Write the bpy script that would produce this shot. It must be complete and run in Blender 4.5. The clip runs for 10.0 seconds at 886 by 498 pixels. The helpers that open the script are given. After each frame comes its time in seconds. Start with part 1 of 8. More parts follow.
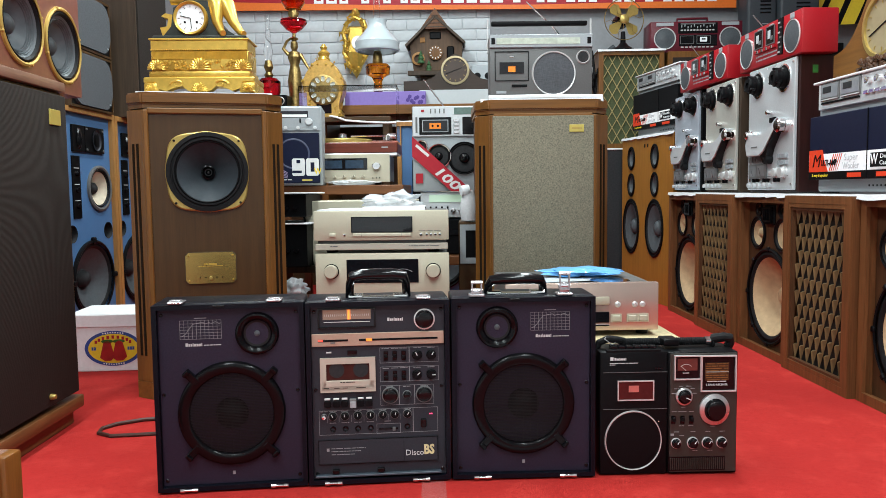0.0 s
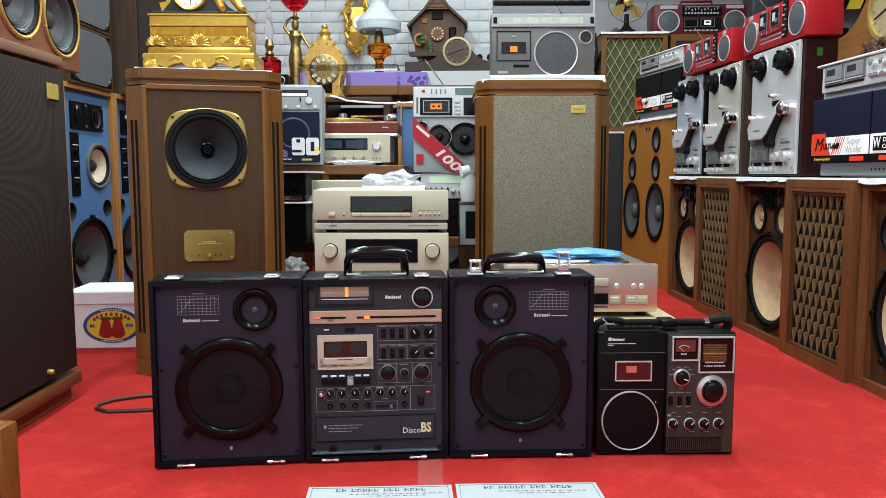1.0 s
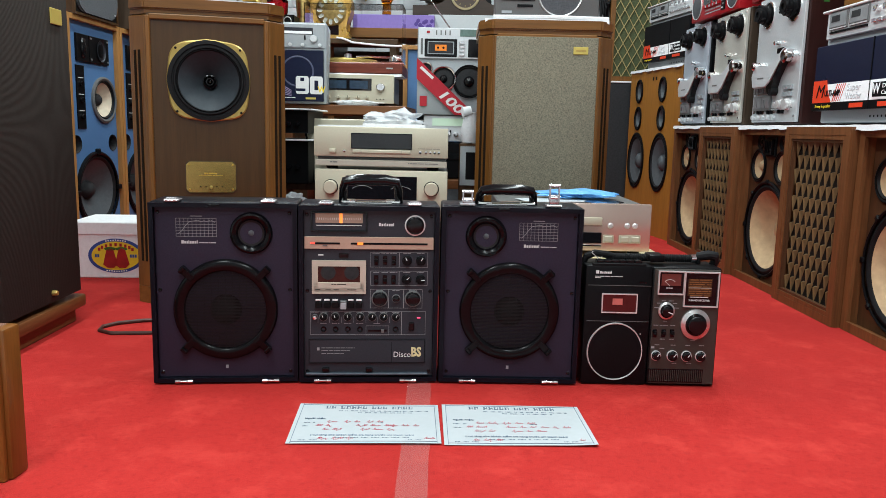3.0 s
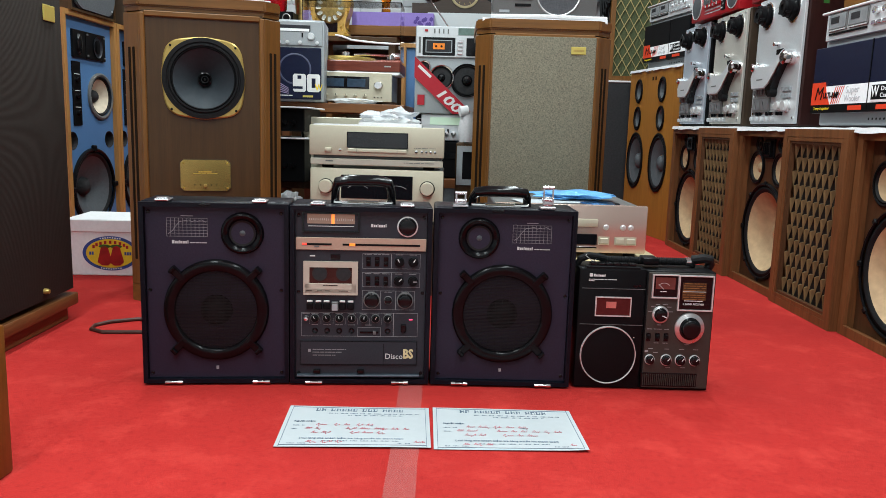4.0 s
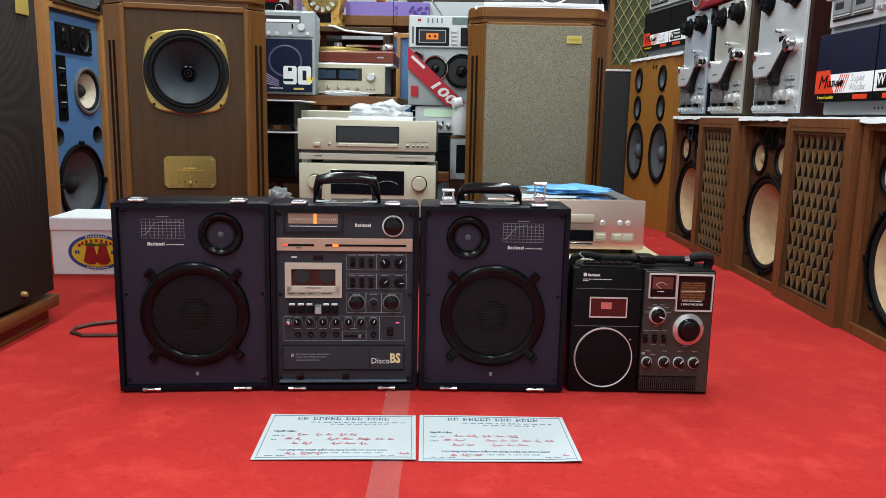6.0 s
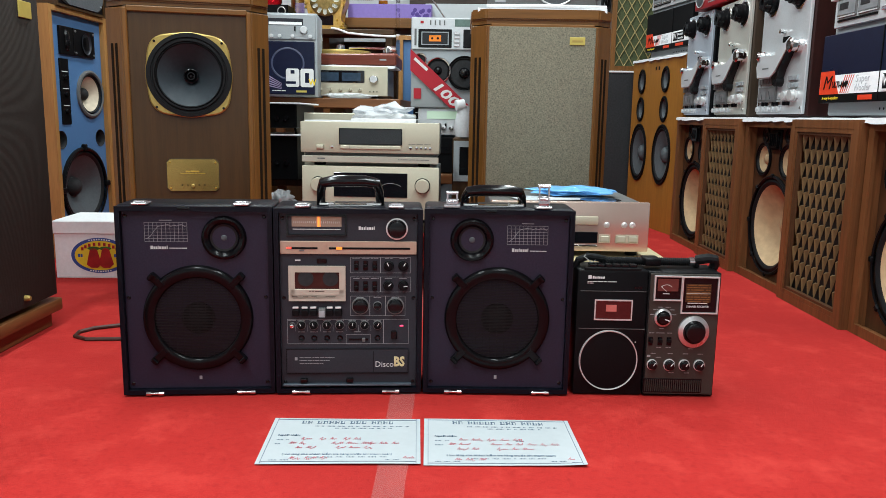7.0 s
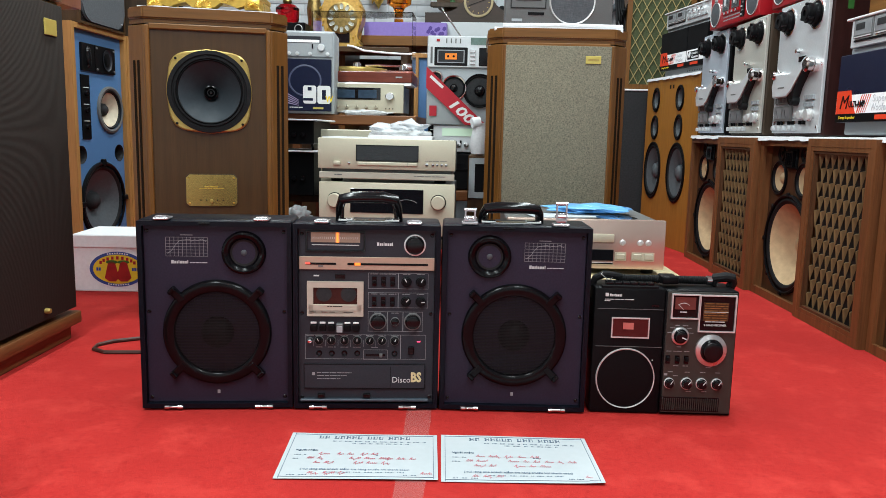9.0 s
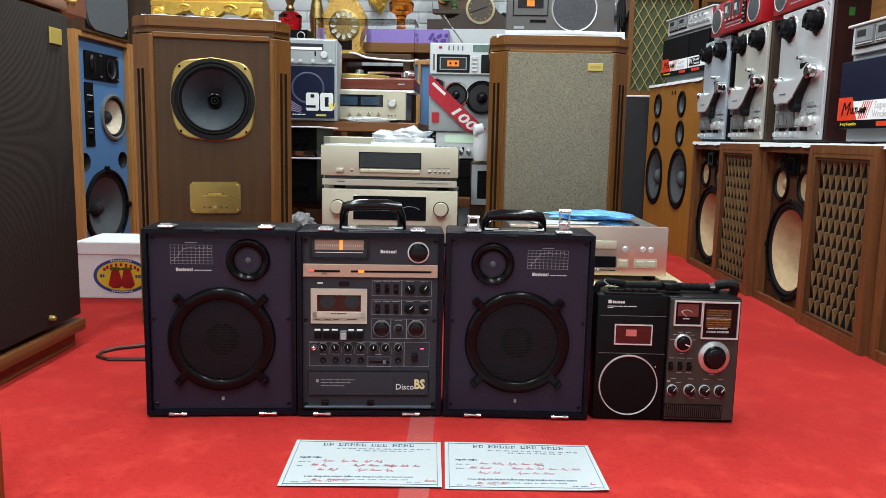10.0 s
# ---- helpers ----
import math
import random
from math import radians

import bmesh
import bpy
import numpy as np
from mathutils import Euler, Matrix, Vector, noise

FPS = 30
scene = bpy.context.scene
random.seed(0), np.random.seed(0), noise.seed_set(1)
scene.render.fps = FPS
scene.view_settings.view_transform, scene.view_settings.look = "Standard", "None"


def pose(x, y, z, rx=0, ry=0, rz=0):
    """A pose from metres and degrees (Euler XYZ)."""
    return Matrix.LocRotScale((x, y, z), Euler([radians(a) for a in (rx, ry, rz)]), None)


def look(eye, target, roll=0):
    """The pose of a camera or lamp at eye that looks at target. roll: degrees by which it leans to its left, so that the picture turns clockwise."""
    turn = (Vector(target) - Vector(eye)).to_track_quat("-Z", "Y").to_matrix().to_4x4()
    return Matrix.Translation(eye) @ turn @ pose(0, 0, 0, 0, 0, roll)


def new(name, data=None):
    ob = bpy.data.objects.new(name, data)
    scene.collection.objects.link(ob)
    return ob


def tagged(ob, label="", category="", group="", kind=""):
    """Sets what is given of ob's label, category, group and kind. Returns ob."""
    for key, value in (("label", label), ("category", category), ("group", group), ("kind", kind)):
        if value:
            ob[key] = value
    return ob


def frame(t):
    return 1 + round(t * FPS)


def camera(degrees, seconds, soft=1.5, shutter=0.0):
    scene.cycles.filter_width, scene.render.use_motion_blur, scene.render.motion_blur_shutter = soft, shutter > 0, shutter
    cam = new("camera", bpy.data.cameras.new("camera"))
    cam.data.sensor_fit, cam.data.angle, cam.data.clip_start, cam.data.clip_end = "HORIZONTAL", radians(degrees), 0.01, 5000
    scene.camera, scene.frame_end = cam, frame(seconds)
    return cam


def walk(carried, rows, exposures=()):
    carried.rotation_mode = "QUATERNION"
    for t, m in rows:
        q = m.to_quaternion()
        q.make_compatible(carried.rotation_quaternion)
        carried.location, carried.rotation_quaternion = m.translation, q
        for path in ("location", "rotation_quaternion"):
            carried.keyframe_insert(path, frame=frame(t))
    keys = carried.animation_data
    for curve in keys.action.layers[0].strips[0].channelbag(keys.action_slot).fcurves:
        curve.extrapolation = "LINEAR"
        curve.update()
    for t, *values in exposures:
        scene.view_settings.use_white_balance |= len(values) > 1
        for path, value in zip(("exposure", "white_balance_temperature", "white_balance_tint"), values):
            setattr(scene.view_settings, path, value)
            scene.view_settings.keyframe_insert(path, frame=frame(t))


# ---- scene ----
cam = camera(60.1, 10.0, soft=0.6)
PATH = [
    (0, (0.145, 0.001, 0.661), (0.08, 1.994, 0.506), -0.7),
    (0.5, (0.143, 0.003, 0.657), (0.081, 1.995, 0.489), -0.4),
    (1, (0.148, 0.007, 0.647), (0.082, 1.997, 0.451), -0.1),
    (1.5, (0.155, 0.003, 0.627), (0.085, 1.989, 0.397), 0.3),
    (2, (0.163, -0.015, 0.603), (0.088, 1.966, 0.334), 0.7),
    (2.5, (0.177, -0.035, 0.593), (0.095, 1.941, 0.293), 1.0),
    (4, (0.203, -0.019, 0.603), (0.116, 1.953, 0.283), 1.7),
    (4.5, (0.221, 0.006, 0.607), (0.131, 1.977, 0.28), 1.7),
    (5, (0.228, 0.029, 0.611), (0.136, 1.998, 0.273), 1.5),
    (5.5, (0.235, 0.046, 0.613), (0.142, 2.014, 0.267), 1.3),
    (7, (0.231, 0.064, 0.614), (0.129, 2.032, 0.273), 1.0),
    (7.5, (0.226, 0.06, 0.617), (0.115, 2.03, 0.29), 1.0),
    (8, (0.221, 0.056, 0.615), (0.101, 2.028, 0.3), 1.1),
    (8.5, (0.221, 0.054, 0.616), (0.092, 2.026, 0.309), 1.2),
    (9, (0.217, 0.054, 0.616), (0.085, 2.027, 0.316), 1.3),
    (9.5, (0.212, 0.051, 0.617), (0.076, 2.024, 0.325), 1.2),
    (10, (0.214, 0.048, 0.621), (0.077, 2.022, 0.335), 1.2),
]
EXPOSURE = [(0, 0.12), (1, 0.1), (2.5, 0.0), (5, -0.06), (7.5, 0.0), (10, 0.06)]
walk(cam, [(t, look(eye, target, roll)) for t, eye, target, roll in PATH], EXPOSURE)

# ---- world and light ----
world = bpy.data.worlds.new("shop_world")
world.use_nodes = True
scene.world = world
world.node_tree.nodes["Background"].inputs[0].default_value = (0.6, 0.65, 0.75, 1)
world.node_tree.nodes["Background"].inputs[1].default_value = 0.05


def area_lamp(name, m, sx, sy, watts, colour):
    d = bpy.data.lights.new(name, "AREA")
    d.shape, d.size, d.size_y, d.energy, d.color = "RECTANGLE", sx, sy, watts, colour
    ob = new(name, d)
    ob.matrix_world = m
    return ob


# ceiling tubes out of view, places assumed; the y=-1.2 pair is added to light fronts
LAMPS = [(-0.75, -1.2), (0.75, -1.2), (-0.75, 0.4), (0.75, 0.4), (-0.75, 2.0), (0.75, 2.0), (-0.75, 3.9), (0.75, 3.9)]
LAMP_WATTS = 36
for lx, ly in LAMPS:
    area_lamp("ceiling_tube_light", pose(lx, ly, 2.86), 0.16, 1.2, LAMP_WATTS, (0.855, 0.99, 1.0))


# ---- materials ----
def nodes_of(name):
    m = bpy.data.materials.new(name)
    m.use_nodes = True
    t = m.node_tree
    return m, t, t.nodes["Principled BSDF"]


def coords(t, stretch=(1, 1, 1)):
    c = t.nodes.new("ShaderNodeTexCoord")
    mp = t.nodes.new("ShaderNodeMapping")
    mp.inputs["Scale"].default_value = stretch
    t.links.new(c.outputs["Object"], mp.inputs["Vector"])
    return mp.outputs["Vector"]


def noise_node(t, vec, scale, detail=4, rough=0.55):
    n = t.nodes.new("ShaderNodeTexNoise")
    n.inputs["Scale"].default_value, n.inputs["Detail"].default_value = scale, detail
    n.inputs["Roughness"].default_value = rough
    t.links.new(vec, n.inputs["Vector"])
    return n.outputs["Fac"]


def ramp(t, fac, stops):
    r = t.nodes.new("ShaderNodeValToRGB")
    e = r.color_ramp.elements
    while len(e) < len(stops):
        e.new(0.5)
    for el, (p, c) in zip(e, stops):
        el.position, el.color = p, (*c, 1)
    t.links.new(fac, r.inputs["Fac"])
    return r.outputs["Color"]


def mixed(t, a, b, fac, kind="MIX"):
    n = t.nodes.new("ShaderNodeMix")
    n.data_type, n.blend_type = "RGBA", kind
    for sock, v in ((n.inputs[0], fac), (n.inputs[6], a), (n.inputs[7], b)):
        if hasattr(v, "is_linked"):
            t.links.new(v, sock)
        elif isinstance(v, tuple):
            sock.default_value = (*v, 1)
        else:
            sock.default_value = v
    return n.outputs[2]


def bumped(t, b, height, strength, dist=0.002):
    n = t.nodes.new("ShaderNodeBump")
    n.inputs["Strength"].default_value, n.inputs["Distance"].default_value = strength, dist
    t.links.new(height, n.inputs["Height"])
    t.links.new(n.outputs["Normal"], b.inputs["Normal"])


def shade(c, k):
    return tuple(min(1, v * k) for v in c)


def paint(name, c, rough=0.5, metal=0.0, var=0.15, grain=60, bump=0.05, coat=0.0, big=3, spec=0.35):
    """A plain surface with fine grain and slow wear."""
    m, t, b = nodes_of(name)
    v = coords(t)
    f1, f2 = noise_node(t, v, grain), noise_node(t, v, big, 3)
    c1 = ramp(t, f1, [(0.3, shade(c, 1 - var)), (0.7, shade(c, 1 + var))])
    c2 = mixed(t, c1, shade(c, 0.75), ramp(t, f2, [(0.5, (0, 0, 0)), (0.8, (var, var, var))]))
    t.links.new(c2, b.inputs["Base Color"])
    t.links.new(ramp(t, f2, [(0.3, (rough * 0.85,) * 3), (0.7, (min(1, rough * 1.15),) * 3)]), b.inputs["Roughness"])
    b.inputs["Metallic"].default_value = metal
    b.inputs["Specular IOR Level"].default_value = spec
    b.inputs["Coat Weight"].default_value = coat
    if bump:
        bumped(t, b, f1, bump, 0.001)
    return m


def wood(name, c, axis="z", rough=0.4, contrast=0.3, coat=0.04):
    m, t, b = nodes_of(name)
    s = {"x": (1.2, 22, 22), "y": (22, 1.2, 22), "z": (22, 22, 1.2)}[axis]
    v = coords(t, s)
    f1, f2 = noise_node(t, v, 2.2, 6, 0.65), noise_node(t, v, 11, 3)
    c1 = ramp(t, f1, [(0.3, shade(c, 1 - contrast)), (0.5, c), (0.72, shade(c, 1 + contrast))])
    c2 = mixed(t, c1, shade(c, 0.6), ramp(t, f2, [(0.52, (0, 0, 0)), (0.75, (0.55,) * 3)]))
    info = t.nodes.new("ShaderNodeObjectInfo")
    c3 = mixed(t, c2, ramp(t, info.outputs["Random"], [(0, (0.82,) * 3), (1, (1, 1, 1))]), 1.0, "MULTIPLY")
    t.links.new(c3, b.inputs["Base Color"])
    b.inputs["Roughness"].default_value = rough
    b.inputs["Coat Weight"].default_value, b.inputs["Coat Roughness"].default_value = coat, 0.25
    b.inputs["Specular IOR Level"].default_value = 0.3
    bumped(t, b, f2, 0.08, 0.001)
    return m


def metal(name, c, rough=0.25, brushed=None, var=0.08):
    m, t, b = nodes_of(name)
    v = coords(t, brushed or (1, 1, 1))
    f = noise_node(t, v, 60 if not brushed else 8, 3)
    t.links.new(ramp(t, f, [(0.3, shade(c, 1 - var)), (0.7, shade(c, 1 + var))]), b.inputs["Base Color"])
    t.links.new(ramp(t, f, [(0.3, (rough * 0.8,) * 3), (0.7, (rough * 1.25,) * 3)]), b.inputs["Roughness"])
    b.inputs["Metallic"].default_value = 1
    return m


def glow(name, c, strength, base=None):
    m, t, b = nodes_of(name)
    b.inputs["Base Color"].default_value = (*(base or c), 1)
    b.inputs["Emission Color"].default_value = (*c, 1)
    b.inputs["Emission Strength"].default_value = strength
    return m


def woven(name, c, cells, rough=0.9, contrast=0.5, bump=0.4):
    """Cloth: fine crossing threads with slubs."""
    m, t, b = nodes_of(name)
    fx = noise_node(t, coords(t, (cells, cells * 0.12, cells * 0.12)), 1, 2)
    fz = noise_node(t, coords(t, (cells * 0.12, cells * 0.12, cells)), 1, 2)
    a = t.nodes.new("ShaderNodeMath")
    a.operation = "ADD"
    t.links.new(fx, a.inputs[0])
    t.links.new(fz, a.inputs[1])
    h = t.nodes.new("ShaderNodeMath")
    h.operation, h.inputs[1].default_value = "MULTIPLY", 0.5
    t.links.new(a.outputs[0], h.inputs[0])
    f2 = noise_node(t, coords(t), 4, 3)
    c1 = ramp(t, h.outputs[0], [(0.36, shade(c, 1 - contrast)), (0.62, shade(c, 1 + contrast))])
    t.links.new(mixed(t, c1, shade(c, 0.8), ramp(t, f2, [(0.45, (0, 0, 0)), (0.8, (0.4,) * 3)])), b.inputs["Base Color"])
    b.inputs["Roughness"].default_value = rough
    bumped(t, b, h.outputs[0], bump, 0.002)
    return m


def ribbed(name, c, pitch):
    """Cloth with fine level ribs and a little fading."""
    m, t, b = nodes_of(name)
    v = coords(t)
    w = t.nodes.new("ShaderNodeTexWave")
    w.wave_type, w.bands_direction = "BANDS", "Z"
    w.inputs["Scale"].default_value, w.inputs["Distortion"].default_value = 0.314 / pitch, 1.2
    w.inputs["Detail"].default_value, w.inputs["Detail Scale"].default_value = 2, 0.8
    t.links.new(v, w.inputs["Vector"])
    f2, f3 = noise_node(t, v, 3, 4), noise_node(t, v, 260, 2)
    c1 = ramp(t, w.outputs["Fac"], [(0.1, shade(c, 0.86)), (0.8, shade(c, 1.12))])
    c1 = mixed(t, c1, shade(c, 1.6), ramp(t, f3, [(0.5, (0, 0, 0)), (0.75, (0.4,) * 3)]))
    t.links.new(mixed(t, c1, shade(c, 1.3), ramp(t, f2, [(0.45, (0, 0, 0)), (0.8, (0.4,) * 3)])), b.inputs["Base Color"])
    b.inputs["Roughness"].default_value = 0.85
    b.inputs["Specular IOR Level"].default_value = 0.15
    bumped(t, b, w.outputs["Fac"], 0.2, 0.0015)
    return m


def clear(name, c=(1, 1, 1), rough=0.02, ior=1.45):
    m, t, b = nodes_of(name)
    b.inputs["Base Color"].default_value = (*c, 1)
    b.inputs["Roughness"].default_value, b.inputs["IOR"].default_value = rough, ior
    b.inputs["Transmission Weight"].default_value = 1
    return m


def carpet_material():
    m, t, b = nodes_of("red_carpet")
    v = coords(t)
    fine, tuft, mid, big = noise_node(t, v, 420, 3), noise_node(t, v, 70, 5, 0.75), noise_node(t, v, 9, 6, 0.7), noise_node(t, v, 1.3, 3)
    c = ramp(t, fine, [(0.3, (0.335, 0.0155, 0.013)), (0.7, (0.45, 0.0235, 0.019))])
    c = mixed(t, c, (0.25, 0.008, 0.0085), ramp(t, tuft, [(0.5, (0, 0, 0)), (0.7, (0.6,) * 3)]))
    c = mixed(t, c, (0.55, 0.046, 0.035), ramp(t, mid, [(0.5, (0, 0, 0)), (0.72, (0.65,) * 3)]))
    c = mixed(t, c, (0.27, 0.010, 0.010), ramp(t, big, [(0.46, (0, 0, 0)), (0.72, (0.6,) * 3)]))
    t.links.new(c, b.inputs["Base Color"])
    b.inputs["Roughness"].default_value = 0.95
    b.inputs["Specular IOR Level"].default_value = 0.2
    bumped(t, b, mixed(t, fine, tuft, 0.5), 0.6, 0.003)
    return m


M_CARPET = carpet_material()
M_WALNUT, M_WALNUT_H = wood("walnut_upright", (0.059, 0.0272, 0.0084), "z", 0.42, 0.22), wood("walnut_level", (0.059, 0.0272, 0.0084), "x", 0.42, 0.22)
M_OAK, M_OAK_H = wood("golden_oak_upright", (0.155, 0.063, 0.0125)), wood("golden_oak_level", (0.165, 0.068, 0.0135), "x")
M_RED_WOOD, M_RED_WOOD_H = wood("reddish_walnut_upright", (0.155, 0.058, 0.02), "z", 0.45), wood("reddish_walnut_level", (0.155, 0.058, 0.02), "x", 0.45)
M_PANEL_WOOD = wood("baffle_wood", (0.075, 0.03, 0.012), "z", 0.5)
M_ORANGE_WOOD = wood("orange_teak", (0.3, 0.125, 0.02), "z", 0.45, 0.15)
M_PINE = wood("pine_edge", (0.42, 0.2, 0.06), "z", 0.5, 0.2)
M_BURGUNDY = paint("burgundy_lacquer", (0.215, 0.084, 0.062), 0.35, 0, 0.1, 40, 0.02, 0.2)
M_MAROON = wood("dark_mahogany_side", (0.03, 0.008, 0.007), "z", 0.35)
M_DARK_WOOD = wood("dark_brown_column", (0.055, 0.035, 0.022), "z", 0.55)
M_BLACK = paint("black_plastic", (0.0042, 0.0042, 0.005), 0.42, 0, 0.2, 300, 0.15, spec=0.1)
M_BLACK_GLOSS = paint("gloss_black_plastic", (0.0045, 0.0045, 0.0055), 0.15, 0, 0.15, 80, 0.02, 0.0, spec=0.26)
M_VINYL = paint("case_vinyl", (0.0035, 0.0045, 0.0085), 0.36, 0, 0.25, 500, 0.3, spec=0.14)
M_PURPLE = paint("purple_black_panel", (0.0195, 0.0155, 0.0295), 0.45, 0, 0.18, 260, 0.12, 0, 5, spec=0.2)
M_FACE = paint("charcoal_face_panel", (0.024, 0.0255, 0.033), 0.42, 0, 0.12, 260, 0.08, spec=0.22)
M_RUBBER = paint("rubber", (0.008, 0.008, 0.009), 0.6, 0, 0.2, 120, 0.1, spec=0.15)
M_CONE_GREY = paint("grey_paper_cone", (0.06, 0.068, 0.076), 0.6, 0, 0.12, 90, 0.1)
M_CONE_LIGHT = paint("pale_grey_cone", (0.09, 0.105, 0.116), 0.5, 0, 0.1, 60, 0.1)
M_CONE_TWIN = paint("slate_grey_cone", (0.034, 0.042, 0.05), 0.5, 0, 0.1, 90, 0.08, spec=0.3)
M_CONE_DARK = paint("dark_paper_cone", (0.025, 0.025, 0.027), 0.7, 0, 0.2, 90, 0.1, spec=0.15)
M_CONE_TAN = paint("tan_paper_cone", (0.43, 0.3, 0.17), 0.7, 0, 0.12, 40, 0.1)
M_CONE_CREAM = paint("cream_paper_cone", (0.55, 0.47, 0.36), 0.7, 0, 0.1, 40, 0.1)
M_CHROME = metal("chrome", (0.8, 0.8, 0.8), 0.12)
M_ALU = paint("satin_aluminium", (0.6, 0.62, 0.64), 0.33, 0.3, 0.04, 200, 0.03)
M_SILVER = paint("silver_paint", (0.32, 0.345, 0.365), 0.42, 0.2, 0.05, 200, 0.04)
M_STEEL_GREY = paint("grey_paint", (0.13, 0.132, 0.132), 0.45, 0.2, 0.06, 200, 0.04)
M_CHAMPAGNE = paint("champagne_aluminium", (0.5, 0.465, 0.36), 0.4, 0.15, 0.04, 300, 0.03)
# champagne with the red carpet's bounce mixed into the base colour
M_CHAMPAGNE_BOUNCE = paint("carpet_tinted_champagne", (0.6, 0.46, 0.39), 0.27, 0.65, 0.04, 300, 0.03)
M_BRASS = paint("brass", (0.42, 0.3, 0.09), 0.32, 0.55, 0.08, 90, 0.02)
M_GOLD = paint("gilt_gold", (0.66, 0.43, 0.085), 0.3, 0.65, 0.1, 60, 0.03)
M_RIM = paint("matt_gold_rim", (0.55, 0.37, 0.1), 0.42, 0.4, 0.06, 90, 0.02)
M_BRONZE = metal("aged_bronze", (0.3, 0.21, 0.08), 0.4, None, 0.3)
M_COPPER = paint("copper_strip", (0.42, 0.29, 0.22), 0.4, 0.25, 0.04, 200, 0.02)
M_LABEL_GOLD = paint("gold_label", (0.5, 0.4, 0.1), 0.4, 0.15, 0.05)
M_RING = paint("woofer_trim_plastic", (0.003, 0.0028, 0.0036), 0.2, 0, 0.15, 80, 0.02, 0, spec=0.16)
M_TRIM = paint("bright_silver_trim", (0.62, 0.62, 0.62), 0.26, 0.4, 0.05, 200, 0.02)
M_WHITE = paint("white_print", (0.62, 0.62, 0.62), 0.6, 0, 0.03, 60, 0)
M_GREY_PRINT = paint("grey_print", (0.27, 0.27, 0.28), 0.6, 0, 0.05, 60, 0)
M_DARK_GLASS = paint("dark_display_glass", (0.006, 0.006, 0.008), 0.07, 0, 0.1, 20, 0, 0.5)
M_CLOTH_WHITE = paint("white_foam_cloth", (0.62, 0.62, 0.635), 0.85, 0, 0.06, 120, 0.3)
M_GRILLE = woven("linen_grille", (0.158, 0.144, 0.103), 1050, 0.9, 0.6, 0.6)
M_DARK_GRILLE = ribbed("dark_ribbed_grille", (0.024, 0.019, 0.0165), 0.0027)
M_GREY_GRILLE = woven("grey_foam_grille", (0.066, 0.071, 0.08), 600, 0.9, 0.25, 0.3)
M_BLUE = paint("blue_baffle_paint", (0.066, 0.155, 0.32), 0.55, 0, 0.06, 150, 0.08)
M_RED = paint("red_plastic", (0.34, 0.008, 0.014), 0.35, 0, 0.06, 200, 0.04)
M_MAROON_PLASTIC = paint("maroon_plastic", (0.085, 0.006, 0.014), 0.35, 0, 0.08, 200, 0.04, spec=0.25)
M_CARD_WHITE = paint("white_cardboard", (0.84, 0.86, 0.88), 0.75, 0, 0.04, 80, 0.05)
M_PAPER = paint("printed_paper", (0.42, 0.452, 0.474), 0.7, 0, 0.02, 60, 0.02)
M_NAVY = paint("navy_card", (0.008, 0.011, 0.03), 0.3, 0, 0.1, 90, 0.03, 0.0, spec=0.2)
M_ORANGE_PRINT = paint("orange_red_print", (0.7, 0.05, 0.015), 0.45, 0, 0.05, 60, 0)
M_YELLOW = paint("yellow_print", (0.75, 0.55, 0.03), 0.5, 0, 0.05, 60, 0)
M_RED_PRINT = paint("red_print", (0.36, 0.008, 0.02), 0.5, 0, 0.05, 60, 0)
M_BLUE_PRINT = paint("blue_print", (0.03, 0.07, 0.3), 0.5, 0, 0.05, 60, 0)
M_WALL = paint("white_wall_paint", (0.8, 0.82, 0.84), 0.7, 0, 0.04, 30, 0.05)
M_BRICK = paint("white_brick_paint", (0.53, 0.555, 0.58), 0.65, 0, 0.05, 30, 0.12)
M_GREY_WALL = paint("grey_wall_paint", (0.27, 0.275, 0.29), 0.7, 0, 0.06, 30, 0.05)
M_CEIL = paint("ceiling_paint", (0.6, 0.6, 0.6), 0.8, 0, 0.04, 30, 0.03)


# ---- building helpers ----
def thing(name, label, category, m, group=""):
    ob = new(name)
    ob.empty_display_size = 0.05
    ob.matrix_world = m
    return tagged(ob, label, category, group)


def finish(bm, name, material):
    bmesh.ops.recalc_face_normals(bm, faces=bm.faces[:])
    me = bpy.data.meshes.new(name)
    bm.to_mesh(me)
    bm.free()
    me.materials.append(material)
    me.polygons.foreach_set("use_smooth", [True] * len(me.polygons))
    me.set_sharp_from_angle(angle=radians(32))
    return me


FINE_MARKS = {"print", "control_print", "ruled_lines", "handwriting", "panel_print", "door_print", "scale_marks", "band_print", "plate_print", "label_print", "cover_print",
              "maker_mark", "chart_grid", "printed_stars", "gilt_mount", "leaf_ornament", "hour_marks", "printed_bar", "plate_screw", "plate_hole", "printed_rays", "orange_ray"}


def part(name, bm, material, parent, label=""):
    ob = new(name, finish(bm, name, material))
    ob.parent = parent
    return tagged(ob, label, kind="stuff" if name in FINE_MARKS else "")


def share(name, me, parent, m):
    """Another object on the same mesh."""
    ob = new(name, me)
    ob.parent = parent
    ob.matrix_local = m
    return ob


def box(bm, c, s, bev=0.0, seg=1):
    vs = bmesh.ops.create_cube(bm, size=1, matrix=Matrix.Translation(c) @ Matrix.Diagonal((*s, 1)))["verts"]
    if bev:
        es = list({e for v in vs for e in v.link_edges})
        bmesh.ops.bevel(bm, geom=es, offset=bev, segments=seg, affect="EDGES", profile=0.5)
    return bm


AX = {"y": Matrix.Rotation(radians(90), 4, "X"), "z": Matrix.Identity(4), "x": Matrix.Rotation(radians(90), 4, "Y")}


